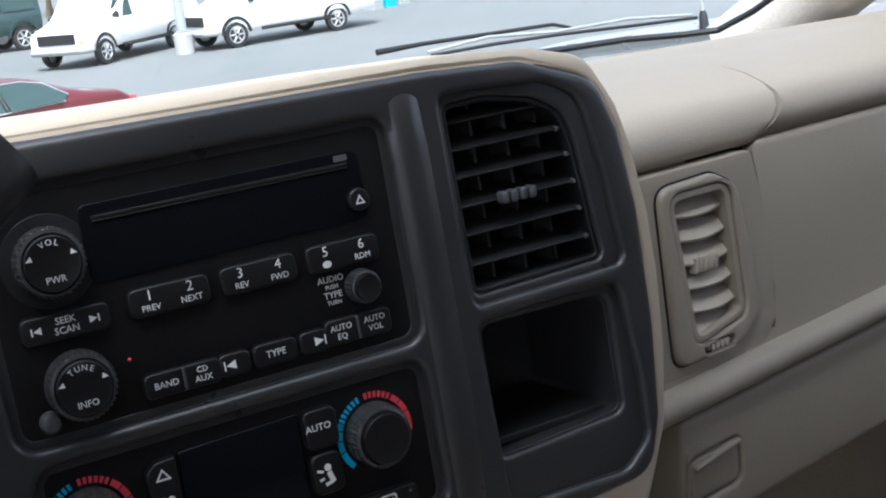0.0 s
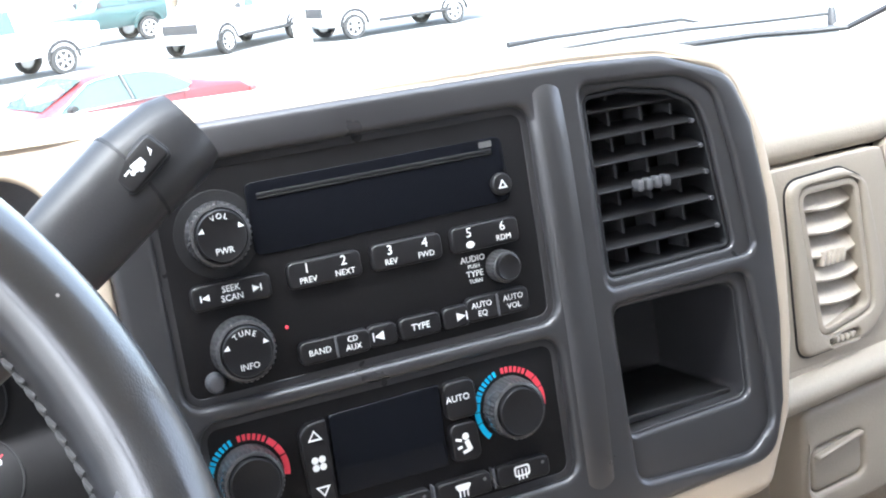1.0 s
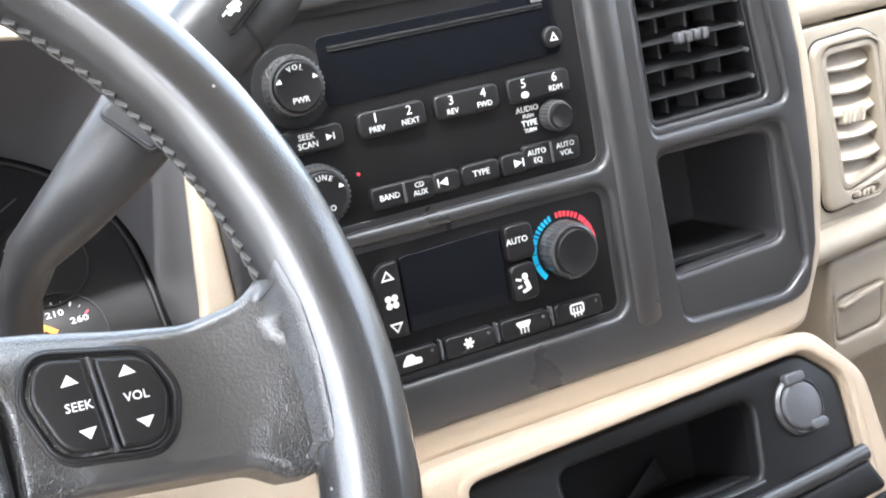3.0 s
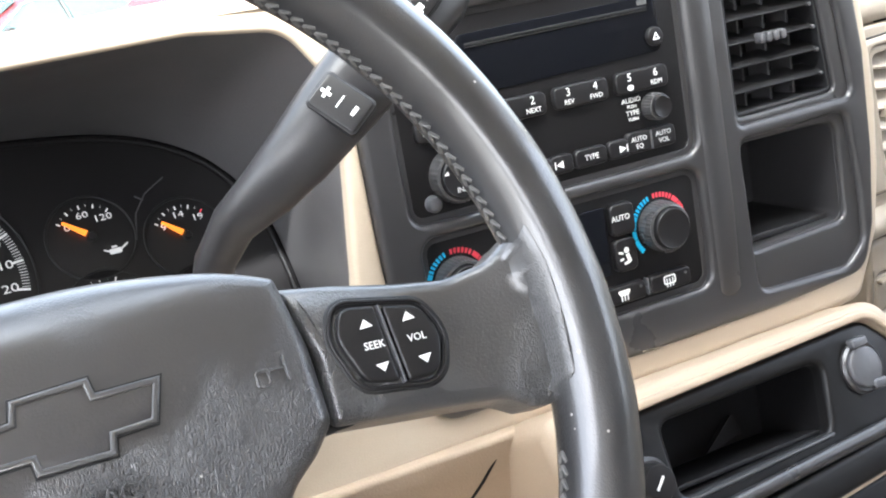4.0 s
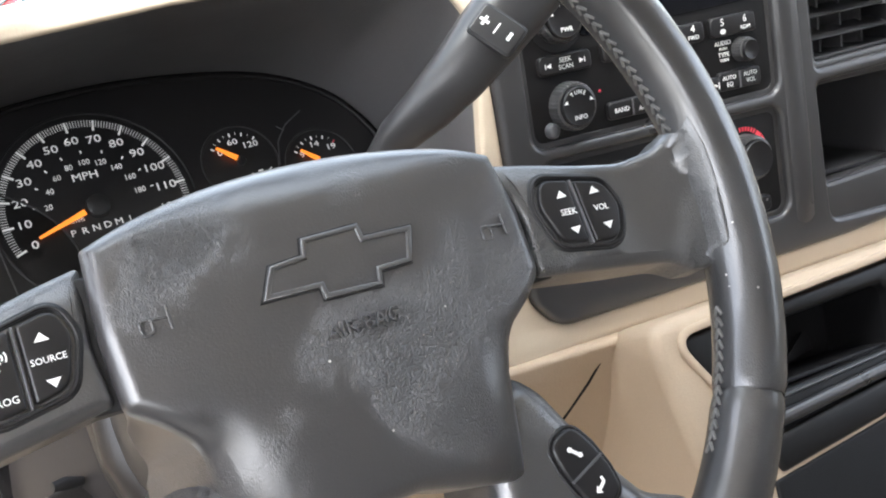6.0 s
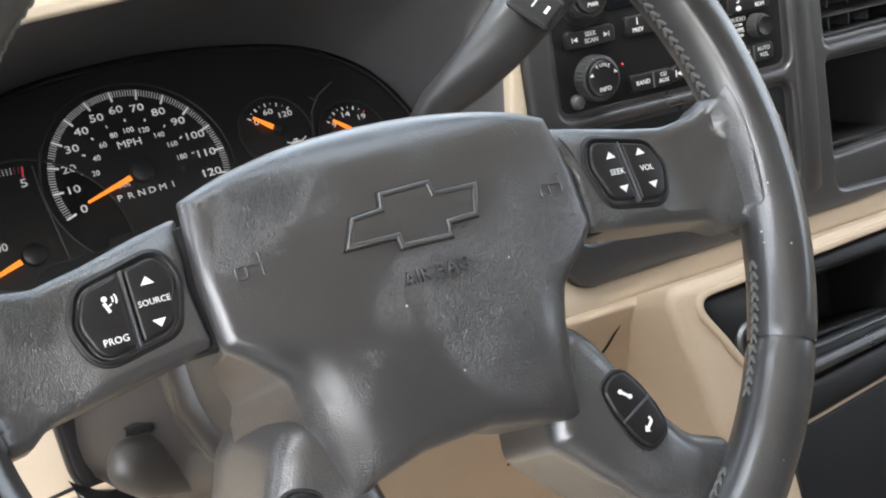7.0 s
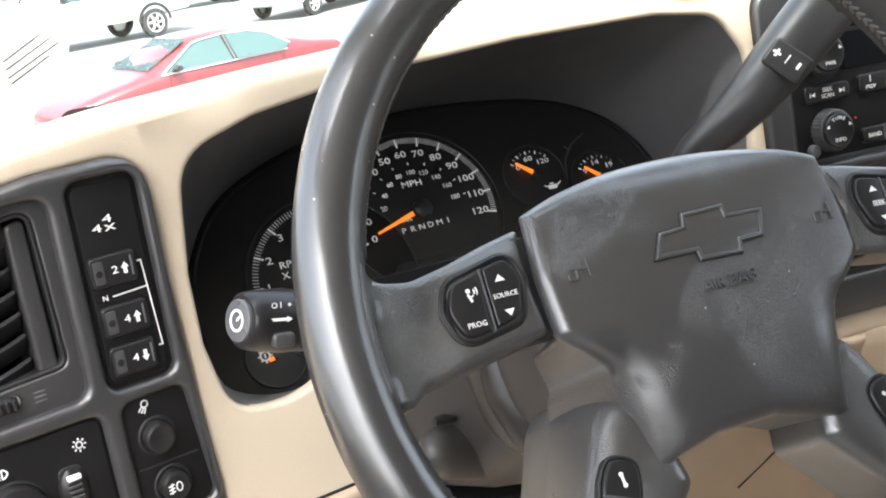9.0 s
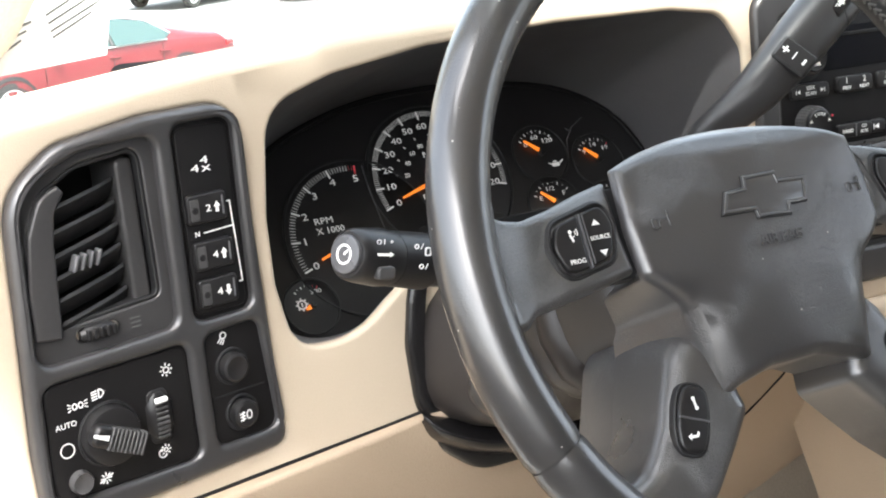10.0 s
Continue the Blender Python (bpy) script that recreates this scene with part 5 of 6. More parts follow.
for s in (1, -1):
    sp = part("upper_spoke", slab(mirror(UP_SPOKE if s > 0 else [(x + 1.5 * max(0, (104 - x) / 25), y) for x, y in UP_SPOKE], s), -1, 24, roll=4.5, step=3, fit=spoke_fit, segs=5), SPOKE_VINYL, wheel)
    part("seam", slab(rrect(s * 78 - 10, -22, s * 78 + 10, 22, 2), -6, 10, roll=0.8), RUBBER, wheel)
    part("pod_groove", slab(mirror(offset(POD, 2.6), s), -0.6, 3, holes=[mirror(offset(POD, -0.4), s)], roll=1, segs=3), RUBBER, sp)
    part("pod_ring", slab(mirror(offset(POD, 1.6), s), 0.2, 4, holes=[mirror(offset(POD, 0.2), s)], roll=0.6, segs=3), BUTTON, sp)
    part("pod_floor", slab(mirror(POD, s), -1.4, 2, roll=0.3), RUBBER, sp)
    outer = fillet([(122.4, -3, 10), (118, 7.6, 8), (104.9, 10.9, 1.5), (105.5, -15.0, 1.5), (117.6, -16.8, 9)], 7)
    outer = shrink(outer, 0.98)
    inner = fillet([(102.9, 11.4, 1.5), (90.4, 14.4, 7), (86.6, 4, 10), (91.5, -12, 8), (103.4, -14.5, 1.5)], 7)
    inner = shrink(inner, 0.98)
    keys = []
    for lp in (inner, outer):
        keys.append(part("key", slab(mirror(offset(lp, -0.3), s), 1.5, 4, roll=1.2), BUTTON, sp))
    part("key_divider", slab([(s * 103.5, 11.0), (s * 104.3, 11.0), (s * 104.9, -14.8), (s * 104.1, -14.8)], 1.6, 3, roll=0.25), GREY, sp)
    if s > 0:
        for key, cx, word in ((keys[0], 98, "SEEK"), (keys[1], 112.6, "VOL")):
            bm = text_bm(word, 3.4, cx + 0.4, -1 - (cx - 98) * 0.1, 1.6, turn=-4)
            dy = -(cx - 98) * 0.1
            flat([(cx - 2.6, 5 + dy), (cx + 2.0, 5 + dy), (cx - 0.3, 7.8 + dy)], 1.6, bm), flat([(cx - 1.4, -7 + dy), (cx + 3.2, -7 + dy), (cx + 0.9, -9.8 + dy)], 1.6, bm)
            part("lettering", bm, PRINT, key)
    else:
        bm = text_bm("SOURCE", 2.9, -96, -1.6, 1.6)
        flat([(-98.8, 4.4), (-94.2, 4.4), (-96.5, 7.2)], 1.6, bm), flat([(-98.6, -7.6), (-94, -7.6), (-96.3, -10.4)], 1.6, bm)
        part("lettering", bm, PRINT, keys[0])
        bm = text_bm("PROG", 3.2, -111.5, -10.8, 1.6)
        flat(disc(-111.4, 3.2, 0.95, n=10), 1.65, bm), bar(-111.8, 2.0, -110.6, -1.4, 1.1, 1.6, bm), bar(-110.6, 0.6, -109.4, 1.2, 0.5, 1.6, bm)
        for r in (1.6, 2.8):
            arc_band(-110.6, 2.6, r, r + 0.55, -30, 30, 1.62, 4, bm)
        part("lettering", bm, PRINT, keys[1])
    def lo_fit(x, y, h):
        # the top rises towards the back
        rise = 11 * min(1, max(0, (-7 - h) / 44)) * ease((y + 92) / 34)
        return (x, y + rise, h - 10 * max(0, (abs(x) - 40) / 90) ** 2)

    lo = part("lower_spoke", slab(mirror(LOW_SPOKE, s), -7, 46, roll=10, step=10, fit=lo_fit, segs=6), SPOKE_VINYL, wheel)
    part("back_shell", slab(mirror(fillet([(46, -60.5, 3), (59.5, -54, 8), (68, -62.5, 20), (85, -92, 40), (97, -108, 20), (106, -113, 3), (100, -122, 4), (70, -88, 20)], 6), s), -52.6, 34, roll=0.6, step=10, fit=lo_fit), SPOKE_VINYL, lo)
    turn = Matrix.Rotation(radians(22 * s), 2)

    def seat(x, y):
        """A point of the rocker's own face, set into the spoke."""
        p = turn @ Vector((x, y))
        return (p.x + s * 71.5, p.y - 91.5)

    oval = [seat(x, y) for x, y in fillet([(-8.4, 5, 8), (-6.4, 15.8, 8), (6.4, 15.8, 8), (8.4, 5, 8), (8.4, -5, 8), (6.4, -15.8, 8), (-6.4, -15.8, 8), (-8.4, -5, 8)], 4)]
    part("pod_ring", slab(offset(oval, 1.6), -7.2, 4, holes=[offset(oval, -0.2)], roll=0.8, segs=3), RUBBER, lo)
    rk = part("rocker", slab(oval, -5.6, 4, roll=1.6), BUTTON, lo)
    part("split", slab([seat(-8.2, -0.5), seat(8.2, -0.5), seat(8.2, 0.5), seat(-8.2, 0.5)], -5.2, 2, roll=0.1), GREY, rk)
    bm = bar(*seat(-1.0, 9.2), *seat(1.0, 5.4), 1.2, -5.4)
    flat(disc(*seat(-1.1, 9.3), 1.0, n=10), -5.35, bm), flat(disc(*seat(1.1, 5.3), 1.0, n=10), -5.35, bm)
    bar(*seat(-1.6, -8.6), *seat(1.8, -7.6), 1.2, -5.4, bm), bar(*seat(1.8, -7.8), *seat(2.0, -5.6), 1.0, -5.35, bm), flat([seat(-1.6, -6.9), seat(-1.4, -10.3), seat(-3.4, -8.8)], -5.35, bm)
    part("marks", bm, PRINT, rk)
part("hub_back", turned([(44, -70), (45, -40), (46, -24), (43, -12)], 0, -26, 40), SHROUD, wheel)

# ---- steering column ----
col = thing("steering_column", "brown grey plastic steering column shroud", "steering column", WHEEL)
def column_ring(z, hw, up, dn):
    row = []
    for k in range(36):
        a = 2 * math.pi * k / 36
        c, s = math.cos(a), math.sin(a)
        f = (abs(c) ** 3 + abs(s) ** 3) ** (-1 / 3)
        row.append(Vector((hw * c * f, (up if s > 0 else dn) * s * f - 12, z)) * MM)
    return row


part("boot", grid_surface([column_ring(*r) for r in ((-134, 60, 14, 52), (-150, 66, 22, 56), (-172, 78, 36, 60), (-195, 89, 52, 60), (-215, 95, 62, 55), (-255, 96, 66, 42))], close=True), BOOT, col, "dark brown column boot")
bm = grid_surface([column_ring(*r) for r in ((-46, 52, 6, 46), (-52, 60, 11, 52), (-62, 63, 14, 54), (-100, 65, 16, 55), (-116, 65, 17, 55), (-122, 68, 19, 57), (-129, 69.5, 20, 58), (-136, 68, 19, 57), (-141, 62, 15, 53))], close=True)
bm.verts.ensure_lookup_table()
bm.faces.new(bm.verts[:36])
part("shroud", bm, SHROUD, col, sharp=60)
part("side_band", sweep([Vector(p) * MM for p in ((-52, 10, -108), (-57, -8, -110), (-57.5, -28, -112), (-53, -46, -112), (-42, -58, -112))], [0.011, 0.013, 0.0135, 0.013, 0.011], 24), BOOT, col, sharp=60)
part("tilt_boss", sweep([Vector(p) * MM for p in ((-60, -46, -180), (-80, -44, -168), (-89, -42, -160), (-93, -41, -157))], [0.017, 0.015, 0.011, 0.005], 20, squash=0.8), SHROUD, col, sharp=60)
part("tilt_slot", sweep([Vector(p) * MM for p in ((-72, -29.5, -160), (-79, -28.5, -158), (-85, -28.5, -156))], [0.002, 0.003, 0.002], 10), RUBBER, col)
part("ignition_boss", sweep([Vector((58, -4, -95)) * MM, Vector((86, -8, -92)) * MM, Vector((90, -8, -92)) * MM], [0.02, 0.018, 0.014], 20), SHROUD, col)
cowl = thing("column_cowl", "glossy black plastic cowl round the steering column", "trim")
U_OUT = fillet([(-84, 1258, 4), (-90, 1235, 30), (-94, 1208, 40), (-91, 1172, 40), (-80, 1140, 40), (-50, 1116, 40), (78, 1112, 40), (106, 1150, 30), (113, 1200, 10), (114, 1258, 4)], 7)
U_IN = fillet([(-73, 1262, 4), (-80, 1235, 30), (-84, 1208, 40), (-81, 1174, 40), (-70, 1154, 40), (-45, 1142, 30), (68, 1142, 30), (94, 1166, 30), (100, 1200, 10), (102, 1262, 4)], 7)
part("ring", slab(U_OUT, 5, 24, holes=[offset(U_IN, -3)], roll=4, hole_roll=4, fit=on_face), GLOSS_BLACK, cowl)
part("well", slab(offset(U_IN, 6), -22, 3, roll=0, fit=on_face), RECESS, cowl)
ROLL_LOW = [(-91, 1160), (-86, 1151), (-79, 1144), (-60, 1132), (-39, 1125), (5, 1114), (40, 1113), (70, 1120), (95, 1136), (108, 1158)]
ROLL_TOP = [(-93, 1171), (-86, 1165), (-77, 1161), (-49, 1152), (-15, 1147), (10, 1143), (40, 1141), (68, 1146), (92, 1158), (110, 1171)]
rows = []
for i in range(11):
    f = i / 10
    rows.append([Vector(on_face(*(Vector(smooth_pair(ROLL_TOP, u / 40)).lerp(Vector(smooth_pair(ROLL_LOW, u / 40)), f)), 5 + 20 * math.sin(math.pi * f) * math.sin(math.pi * min(1, max(0.02, u / 40))) ** 0.4)) * MM for u in range(41)])
part("lower_roll", grid_surface(rows), GLOSS_BLACK, cowl, sharp=80)

# gear lever on the column
lever = thing("gear_lever", "black column gear lever with two rocker switches", "gear lever")
LP = [(0.121, 0.192, 1.270), (0.1225, 0.178, 1.292), (0.129, 0.163, 1.310), (0.142, 0.150, 1.323), (0.155, 0.142, 1.3355), (0.172, 0.138, 1.3505), (0.191, 0.137, 1.365), (0.214, 0.137, 1.382), (0.2325, 0.138, 1.393), (0.239, 0.138, 1.397)]
part("arm", sweep(LP, [0.009, 0.0092, 0.0102, 0.0128, 0.0148, 0.0168, 0.0182, 0.0186, 0.0176, 0.015], 24, squash=0.82, up=(0, -1, 0.3), power=2.6), LEVER, lever, sharp=50)
part("end_cap_seam", sweep([LP[7], Vector(LP[7]).lerp(Vector(LP[8]), 0.06)], 0.0188, 24, squash=0.82, up=(0, -1, 0.3), power=2.6), RUBBER, lever)
for x, y, z, kind in ((0.1700, 0.1232, 1.3560, 0), (0.2145, 0.1226, 1.3880, 1)):
    along = Vector((0.76, -0.05, 0.64)).normalized()
    face = Vector((-0.6, -0.8, 0.25) if kind == 0 else (-0.3, -0.9, 0.3))
    face = (face - along * face.dot(along)).normalized()
    m = Matrix((along, face.cross(along), face)).transposed().to_4x4()
    m.translation = (x, y, z)
    hx, hy = (8.4, 12.2) if kind == 0 else (10.0, 5.4)
    bm = slab(rrect(-hx, -hy, hx, hy, 2.2), 1.0, 5, roll=1.2)
    bm.transform(m)
    rk = part("rocker", bm, BUTTON, lever)
    bm = slab(rrect(-hx - 0.7, -hy - 0.7, hx + 0.7, hy + 0.7, 2.7), 0.2, 4, roll=0.6)
    bm.transform(m)
    part("rocker_frame", bm, RUBBER, rk)
    if kind == 0:
        bm = bar(0, 5, 0, 10, 1.4, 1.4, bar(-2.5, 7.5, 2.5, 7.5, 1.4, 1.4))
        bar(-3, 0.4, 3, 0.4, 0.7, 1.4, bm), bar(-2.2, -7, 2.2, -7, 1.6, 1.4, bm)
    else:
        bm = flat([(1.8, 6.4), (3.6, 5.4), (3.4, 3.2)], 1.2)
        slab(fillet([(-3.4, -1.4, 0.6), (-0.6, -3.4, 0.6), (2.4, 0.6, 0.6), (0, 2.4, 0.6)], 3), 1.2, 0.3, roll=0, bm=bm), flat(disc(-1.8, -3.6, 0.9, n=10), 1.2, bm), flat(disc(1.0, -1.8, 0.9, n=10), 1.2, bm), bar(-3, -2.6, -4.4, -5, 0.7, 1.2, bm)
        bm.transform(Matrix.Rotation(radians(-58), 4, "Z"))
    bm.transform(m)
    part("mark", bm, PRINT, rk)

# indicator and wiper stalk
stalk = thing("indicator_stalk", "black indicator and wiper stalk with white symbols", "stalk")
S0, S1 = Vector((-0.1812, 0.0905, 1.2953)), Vector((-0.05, 0.132, 1.256))
ax = (S1 - S0).normalized()
part("arm", sweep([S0 + ax * d for d in (0.030, 0.055, 0.057, 0.095, 0.14)], [0.0140, 0.0148, 0.0130, 0.0120, 0.0115], 24), BUTTON, stalk)
tip = part("end_knob", sweep([S0 + ax * d for d in (0.0015, 0.003, 0.007, 0.022, 0.0295)], [0.0112, 0.0126, 0.0134, 0.0146, 0.0140], 28), BUTTON, stalk)
tm = Matrix.Translation(S0) @ (-ax).to_track_quat("Z", "Y").to_matrix().to_4x4()
bm = slab(disc(0, 0, 9.6, n=28), 0.6, 3, roll=0.8)
bm.transform(tm)
bt = part("cruise_button", bm, GREY, stalk, "grey cruise button with a white dial mark")
bm = slab(disc(0, 0, 5, n=20), 0.9, 0.3, holes=[disc(0, 0, 4.0, n=20)], roll=0)
bar(0, 0, 2.4, 2.0, 1.0, 0.9, bm)
bm.transform(tm)
part("mark", bm, PRINT, bt)
fm = Matrix.Translation(S0 + ax * 0.016) @ Matrix.Rotation(radians(90), 4, "X") @ Matrix.Rotation(radians(-8), 4, "Z")
bm = text_bm("O I", 3.6, 0, 8.6, 12.6)
text_bm("+", 3.6, 6, 8.4, 12.6, bm=bm), bar(-4, 3.0, 4, 2.6, 1.3, 14.8, bm), flat([(4, 4.0), (4, 1.3), (6.4, 2.6)], 14.8, bm)
bm.transform(fm)
part("marks", bm, PRINT, tip)
bm = slab(rrect(-3, -9.5, 7, -3, 2), 16.2, 8, roll=1.5)
bm.transform(fm)
part("cruise_slider", bm, COLLAR, tip)
bm = slab(rrect(24, 1, 27.6, 5.4, 1), 14.6, 0.4, holes=[rrect(24.7, 1.7, 26.9, 4.7, 0.6)], roll=0)
for dx, dy in ((19, 6), (22, -4), (30, 5), (33, -4)):
    slab(disc(dx, dy, 1.3, n=12), 14.9, 0.4, holes=[disc(dx, dy, 0.8, n=12)], roll=0, bm=bm)
    bar(dx + 2.2, dy - 1.4, dx + 3.6, dy + 1.4, 0.5, 15.0, bm)
bm.transform(fm)
part("wiper_marks", bm, PRINT, stalk)

# ---- cabin shell ----
def screen_point(x, z, d=0.0):
    return (x, screen_y(x, z) + d, z)


rows = [[screen_point(-0.30 + 1.39 * i / 30 + (0.4 - (-0.30 + 1.39 * i / 30)) * 0.25 * (z - 1.345) / 0.55, z) for i in range(31)] for z in (1.352, 1.40, 1.46, 1.54, 1.64, 1.74)]
bm = grid_surface(rows)
bmesh.ops.solidify(bm, geom=bm.faces[:], thickness=0.004)
ws = solo("windscreen", bm, GLASS, "clear raked windscreen glass", "windscreen", kind="structure")
ws.visible_shadow = False
SEAL = [(0.62, 0.672, 1.372), (0.8, 0.646, 1.374), (0.98, 0.606, 1.3715), (1.045, 0.590, 1.367), (1.078, 0.573, 1.366), (1.092, 0.538, 1.380), (1.103, 0.500, 1.400), (1.098, 0.42, 1.440), (1.06, 0.30, 1.50), (0.99, 0.09, 1.60), (0.93, -0.2, 1.75)]
solo("windscreen_seal", sweep(SEAL, 0.0042, 8, squash=0.8), RUBBER, "black rubber seal at the foot of the windscreen", "seal", kind="structure")
PILLARS = {
    "pillar_right": [(1.165, 0.62, 1.335), (1.172, 0.565, 1.366), (1.176, 0.505, 1.400), (1.168, 0.425, 1.440), (1.13, 0.305, 1.50), (1.06, 0.095, 1.60), (1.0, -0.2, 1.755)],
    "pillar_left": [(-0.345, 0.47, 1.33), (-0.318, 0.46, 1.369), (-0.297, 0.45, 1.400), (-0.276, 0.44, 1.430), (-0.25, 0.38, 1.49), (-0.21, 0.2, 1.60), (-0.17, -0.2, 1.755)]}
for nm, P in PILLARS.items():
    solo(nm, sweep(P, 0.043, 20, power=2.6), HEADLINER, "beige trimmed windscreen pillar", "pillar", kind="structure", sharp=60)
wiper = thing("windscreen_wiper", "black windscreen wiper resting on the glass", "wiper")
wp = [Vector(screen_point(x, 1.372 + dz, 0.010)) for x, dz in ((0.75, 0.016), (0.81, 0.017), (0.88, 0.016), (0.96, 0.013), (1.03, 0.011))]
part("blade", sweep(wp, 0.0016, 8), RUBBER, wiper)
part("blade_frame", sweep([p + Vector((0, 0.006, 0.003 + 0.004 * (i % 2))) for i, p in enumerate(wp)], 0.0015, 8), STEEL, wiper)
part("arm", sweep([wp[0] + Vector((-0.05, 0.01, 0.010)), wp[0] + Vector((0, 0.012, 0.011)), wp[2] + Vector((0, 0.010, 0.010)), wp[2] + Vector((0.02, 0.006, 0.004))], [0.0028, 0.002, 0.0018, 0.0015], 8), RUBBER, wiper)
wing = thing("front_wing", "silver painted front wing with a thin aerial mast", "wing", kind="structure")
part("panel", sweep([(1.56, 0.72, 1.335), (1.56, 0.85, 1.345), (1.55, 1.3, 1.335), (1.52, 1.9, 1.28)], 0.06, 16, squash=0.3), SILVER_PAINT, wing)
part("aerial_base", sweep([(1.505, 0.98, 1.345), (1.505, 0.98, 1.368), (1.505, 0.98, 1.374)], [0.008, 0.006, 0.004], 12, up=(0, 1, 0)), RUBBER, wing)
part("aerial_mast", sweep([(1.505, 0.98, 1.365), (1.503, 0.99, 1.6), (1.495, 1.0, 2.0)], 0.002, 8, up=(0, 1, 0)), STEEL, wing)
# opaque sheet and lines in place of a printed paper's reflection in the glass
reflected = thing("paper_reflection", "opaque white sheet standing in for a paper's reflection in the windscreen", "paper sheet")
pm = frame_at((-0.183, 0.445, 1.414), -20, 20)
bm = slab(fillet([(-64, -34, 1), (10, -25, 1), (20, 34, 1), (-52, 60, 1)], 2), -0.4, 0.4, roll=0)
bm.transform(pm)
part("sheet", bm, PAPER_GLARE, reflected)
for x0, y0, x1, y1 in ((-28, 7, 12, 31), (-27, 1, 13, 24), (-26, -5, 13, 17), (-25, -9.5, 3, 7)):
    bm = bar(x0, y0, x1, y1, 1.2, 0.2)
    bm.transform(pm)
    part("reflected_line", bm, INK, reflected)
for i in range(6):
    bm = bar(-57, 16 - 6.5 * i, -38 - (i % 3) * 4, 23 - 6.5 * i, 1.4, 0.2)
    bm.transform(pm)
    part("reflected_line", bm, DIM_PRINT, reflected)


def box(x0, y0, z0, x1, y1, z1, bm=None):
    bm = bm or bmesh.new()
    m = Matrix.Translation(((x0 + x1) / 2, (y0 + y1) / 2, (z0 + z1) / 2)) @ Matrix.Diagonal((x1 - x0, y1 - y0, z1 - z0, 1))
    bmesh.ops.create_cube(bm, size=1, matrix=m)
    return bm


# unseen roof, reaching far enough left to block sun from the dashboard
solo("ceiling", box(-0.46, -1.60, 1.80, 1.14, -0.12, 1.84), HEADLINER, "unseen beige roof lining drawn wide to keep the sun out", "ceiling", kind="structure")
solo("floor", box(-0.40, -1.60, 0.52, 1.20, 0.75, 0.56), CARPET, "dark carpeted cabin floor", "floor", kind="structure")
solo("wall_front", box(-0.46, 0.50, 0.56, 1.22, 0.53, 1.33), CARPET, "dark cabin bulkhead below the dashboard", "wall", kind="structure")
# unseen far side; the block behind the front window cuts rear light
bm = box(1.20, -1.60, 0.56, 1.24, 0.50, 1.28)
box(1.14, -1.60, 1.28, 1.20, -0.87, 1.84, bm)
solo("wall_right", bm, DIM_TAN, "unseen beige side wall closed at the rear to cut light", "wall", kind="structure")
# unseen near side; door height and frames set to shade the lower dash
bm = box(-0.56, -1.60, 0.56, -0.51, -0.80, 1.30)
box(-0.50, -1.50, 1.66, -0.46, 0.06, 1.80, bm), box(-0.50, -0.90, 1.30, -0.46, -0.80, 1.66, bm), box(-0.50, -1.60, 1.30, -0.46, -1.50, 1.84, bm), box(-0.56, -0.80, 0.56, -0.51, 0.30, 1.22, bm)
solo("wall_left", bm, DIM_TAN, "unseen beige door wall and window frames that hold off the sun", "wall", kind="structure")
# unseen wall, added and kept dark to cut the light from behind
solo("wall_rear", box(-0.56, -1.64, 0.56, 1.24, -1.60, 1.84), DARK_BACKING, "unseen dark wall added to cut light from behind", "wall", kind="structure")

for ob in TRUCK:
    ob.matrix_world = G @ ob.matrix_world

# ---- the lot outside ----
LOT = -1.2


def lot_z(x, y):
    f = max(0.0, min(1.0, (y - 2.5) / 7.0))
    return LOT * f * f * (3 - 2 * f)


xs = [-900, -200, -60, -25, -12, -6, -3, 0, 3, 6, 9, 12, 18, 25, 40, 80, 250, 900]
ys = [-900, -100, -20, -5, 0, 1, 2, 2.5, 3.2, 4, 5, 6, 7, 8, 9, 9.5, 12, 20, 35, 60, 120, 400, 1500]
solo("ground", grid_surface([[(x, y, lot_z(x, y)) for x in xs] for y in ys]), ASPHALT, "pale grey sunlit asphalt of a parking lot", "ground", kind="structure", truck=False)


def car_wheel(parent, x, y, r, s):
    """A tyre with its rim; y points out of the car's side (s)."""
    def ring(pro, bm=None):
        bm = bmesh.new()
        rows = [[bm.verts.new((x + rr * math.cos(2 * math.pi * k / 28), y + s * h, r + rr * math.sin(2 * math.pi * k / 28))) for k in range(28)] for rr, h in pro]
        for a, b in zip(rows, rows[1:]):
            for k in range(28):
                bm.faces.new((a[k], a[(k + 1) % 28], b[(k + 1) % 28], b[k]))
        bm.faces.new(rows[-1])
        return bm
    w = part("wheel", ring([(r * 0.7, -0.18), (r * 0.96, -0.17), (r, -0.13), (r, -0.03), (r * 0.95, 0.005), (r * 0.68, 0.01), (r * 0.66, -0.02)]), TYRE, parent)
    part("rim", ring([(r * 0.67, -0.03), (r * 0.66, 0.008), (r * 0.60, 0.004), (r * 0.56, -0.03)]), ALLOY, w)
    for k in range(6):
        a = 2 * math.pi * k / 6
        bm = sweep([(x + r * 0.12 * math.cos(a), y + s * 0.0, r + r * 0.12 * math.sin(a)), (x + r * 0.62 * math.cos(a), y - s * 0.004, r + r * 0.62 * math.sin(a))], [r * 0.09, r * 0.06], 6)
        part("rim_spoke", bm, ALLOY, w)


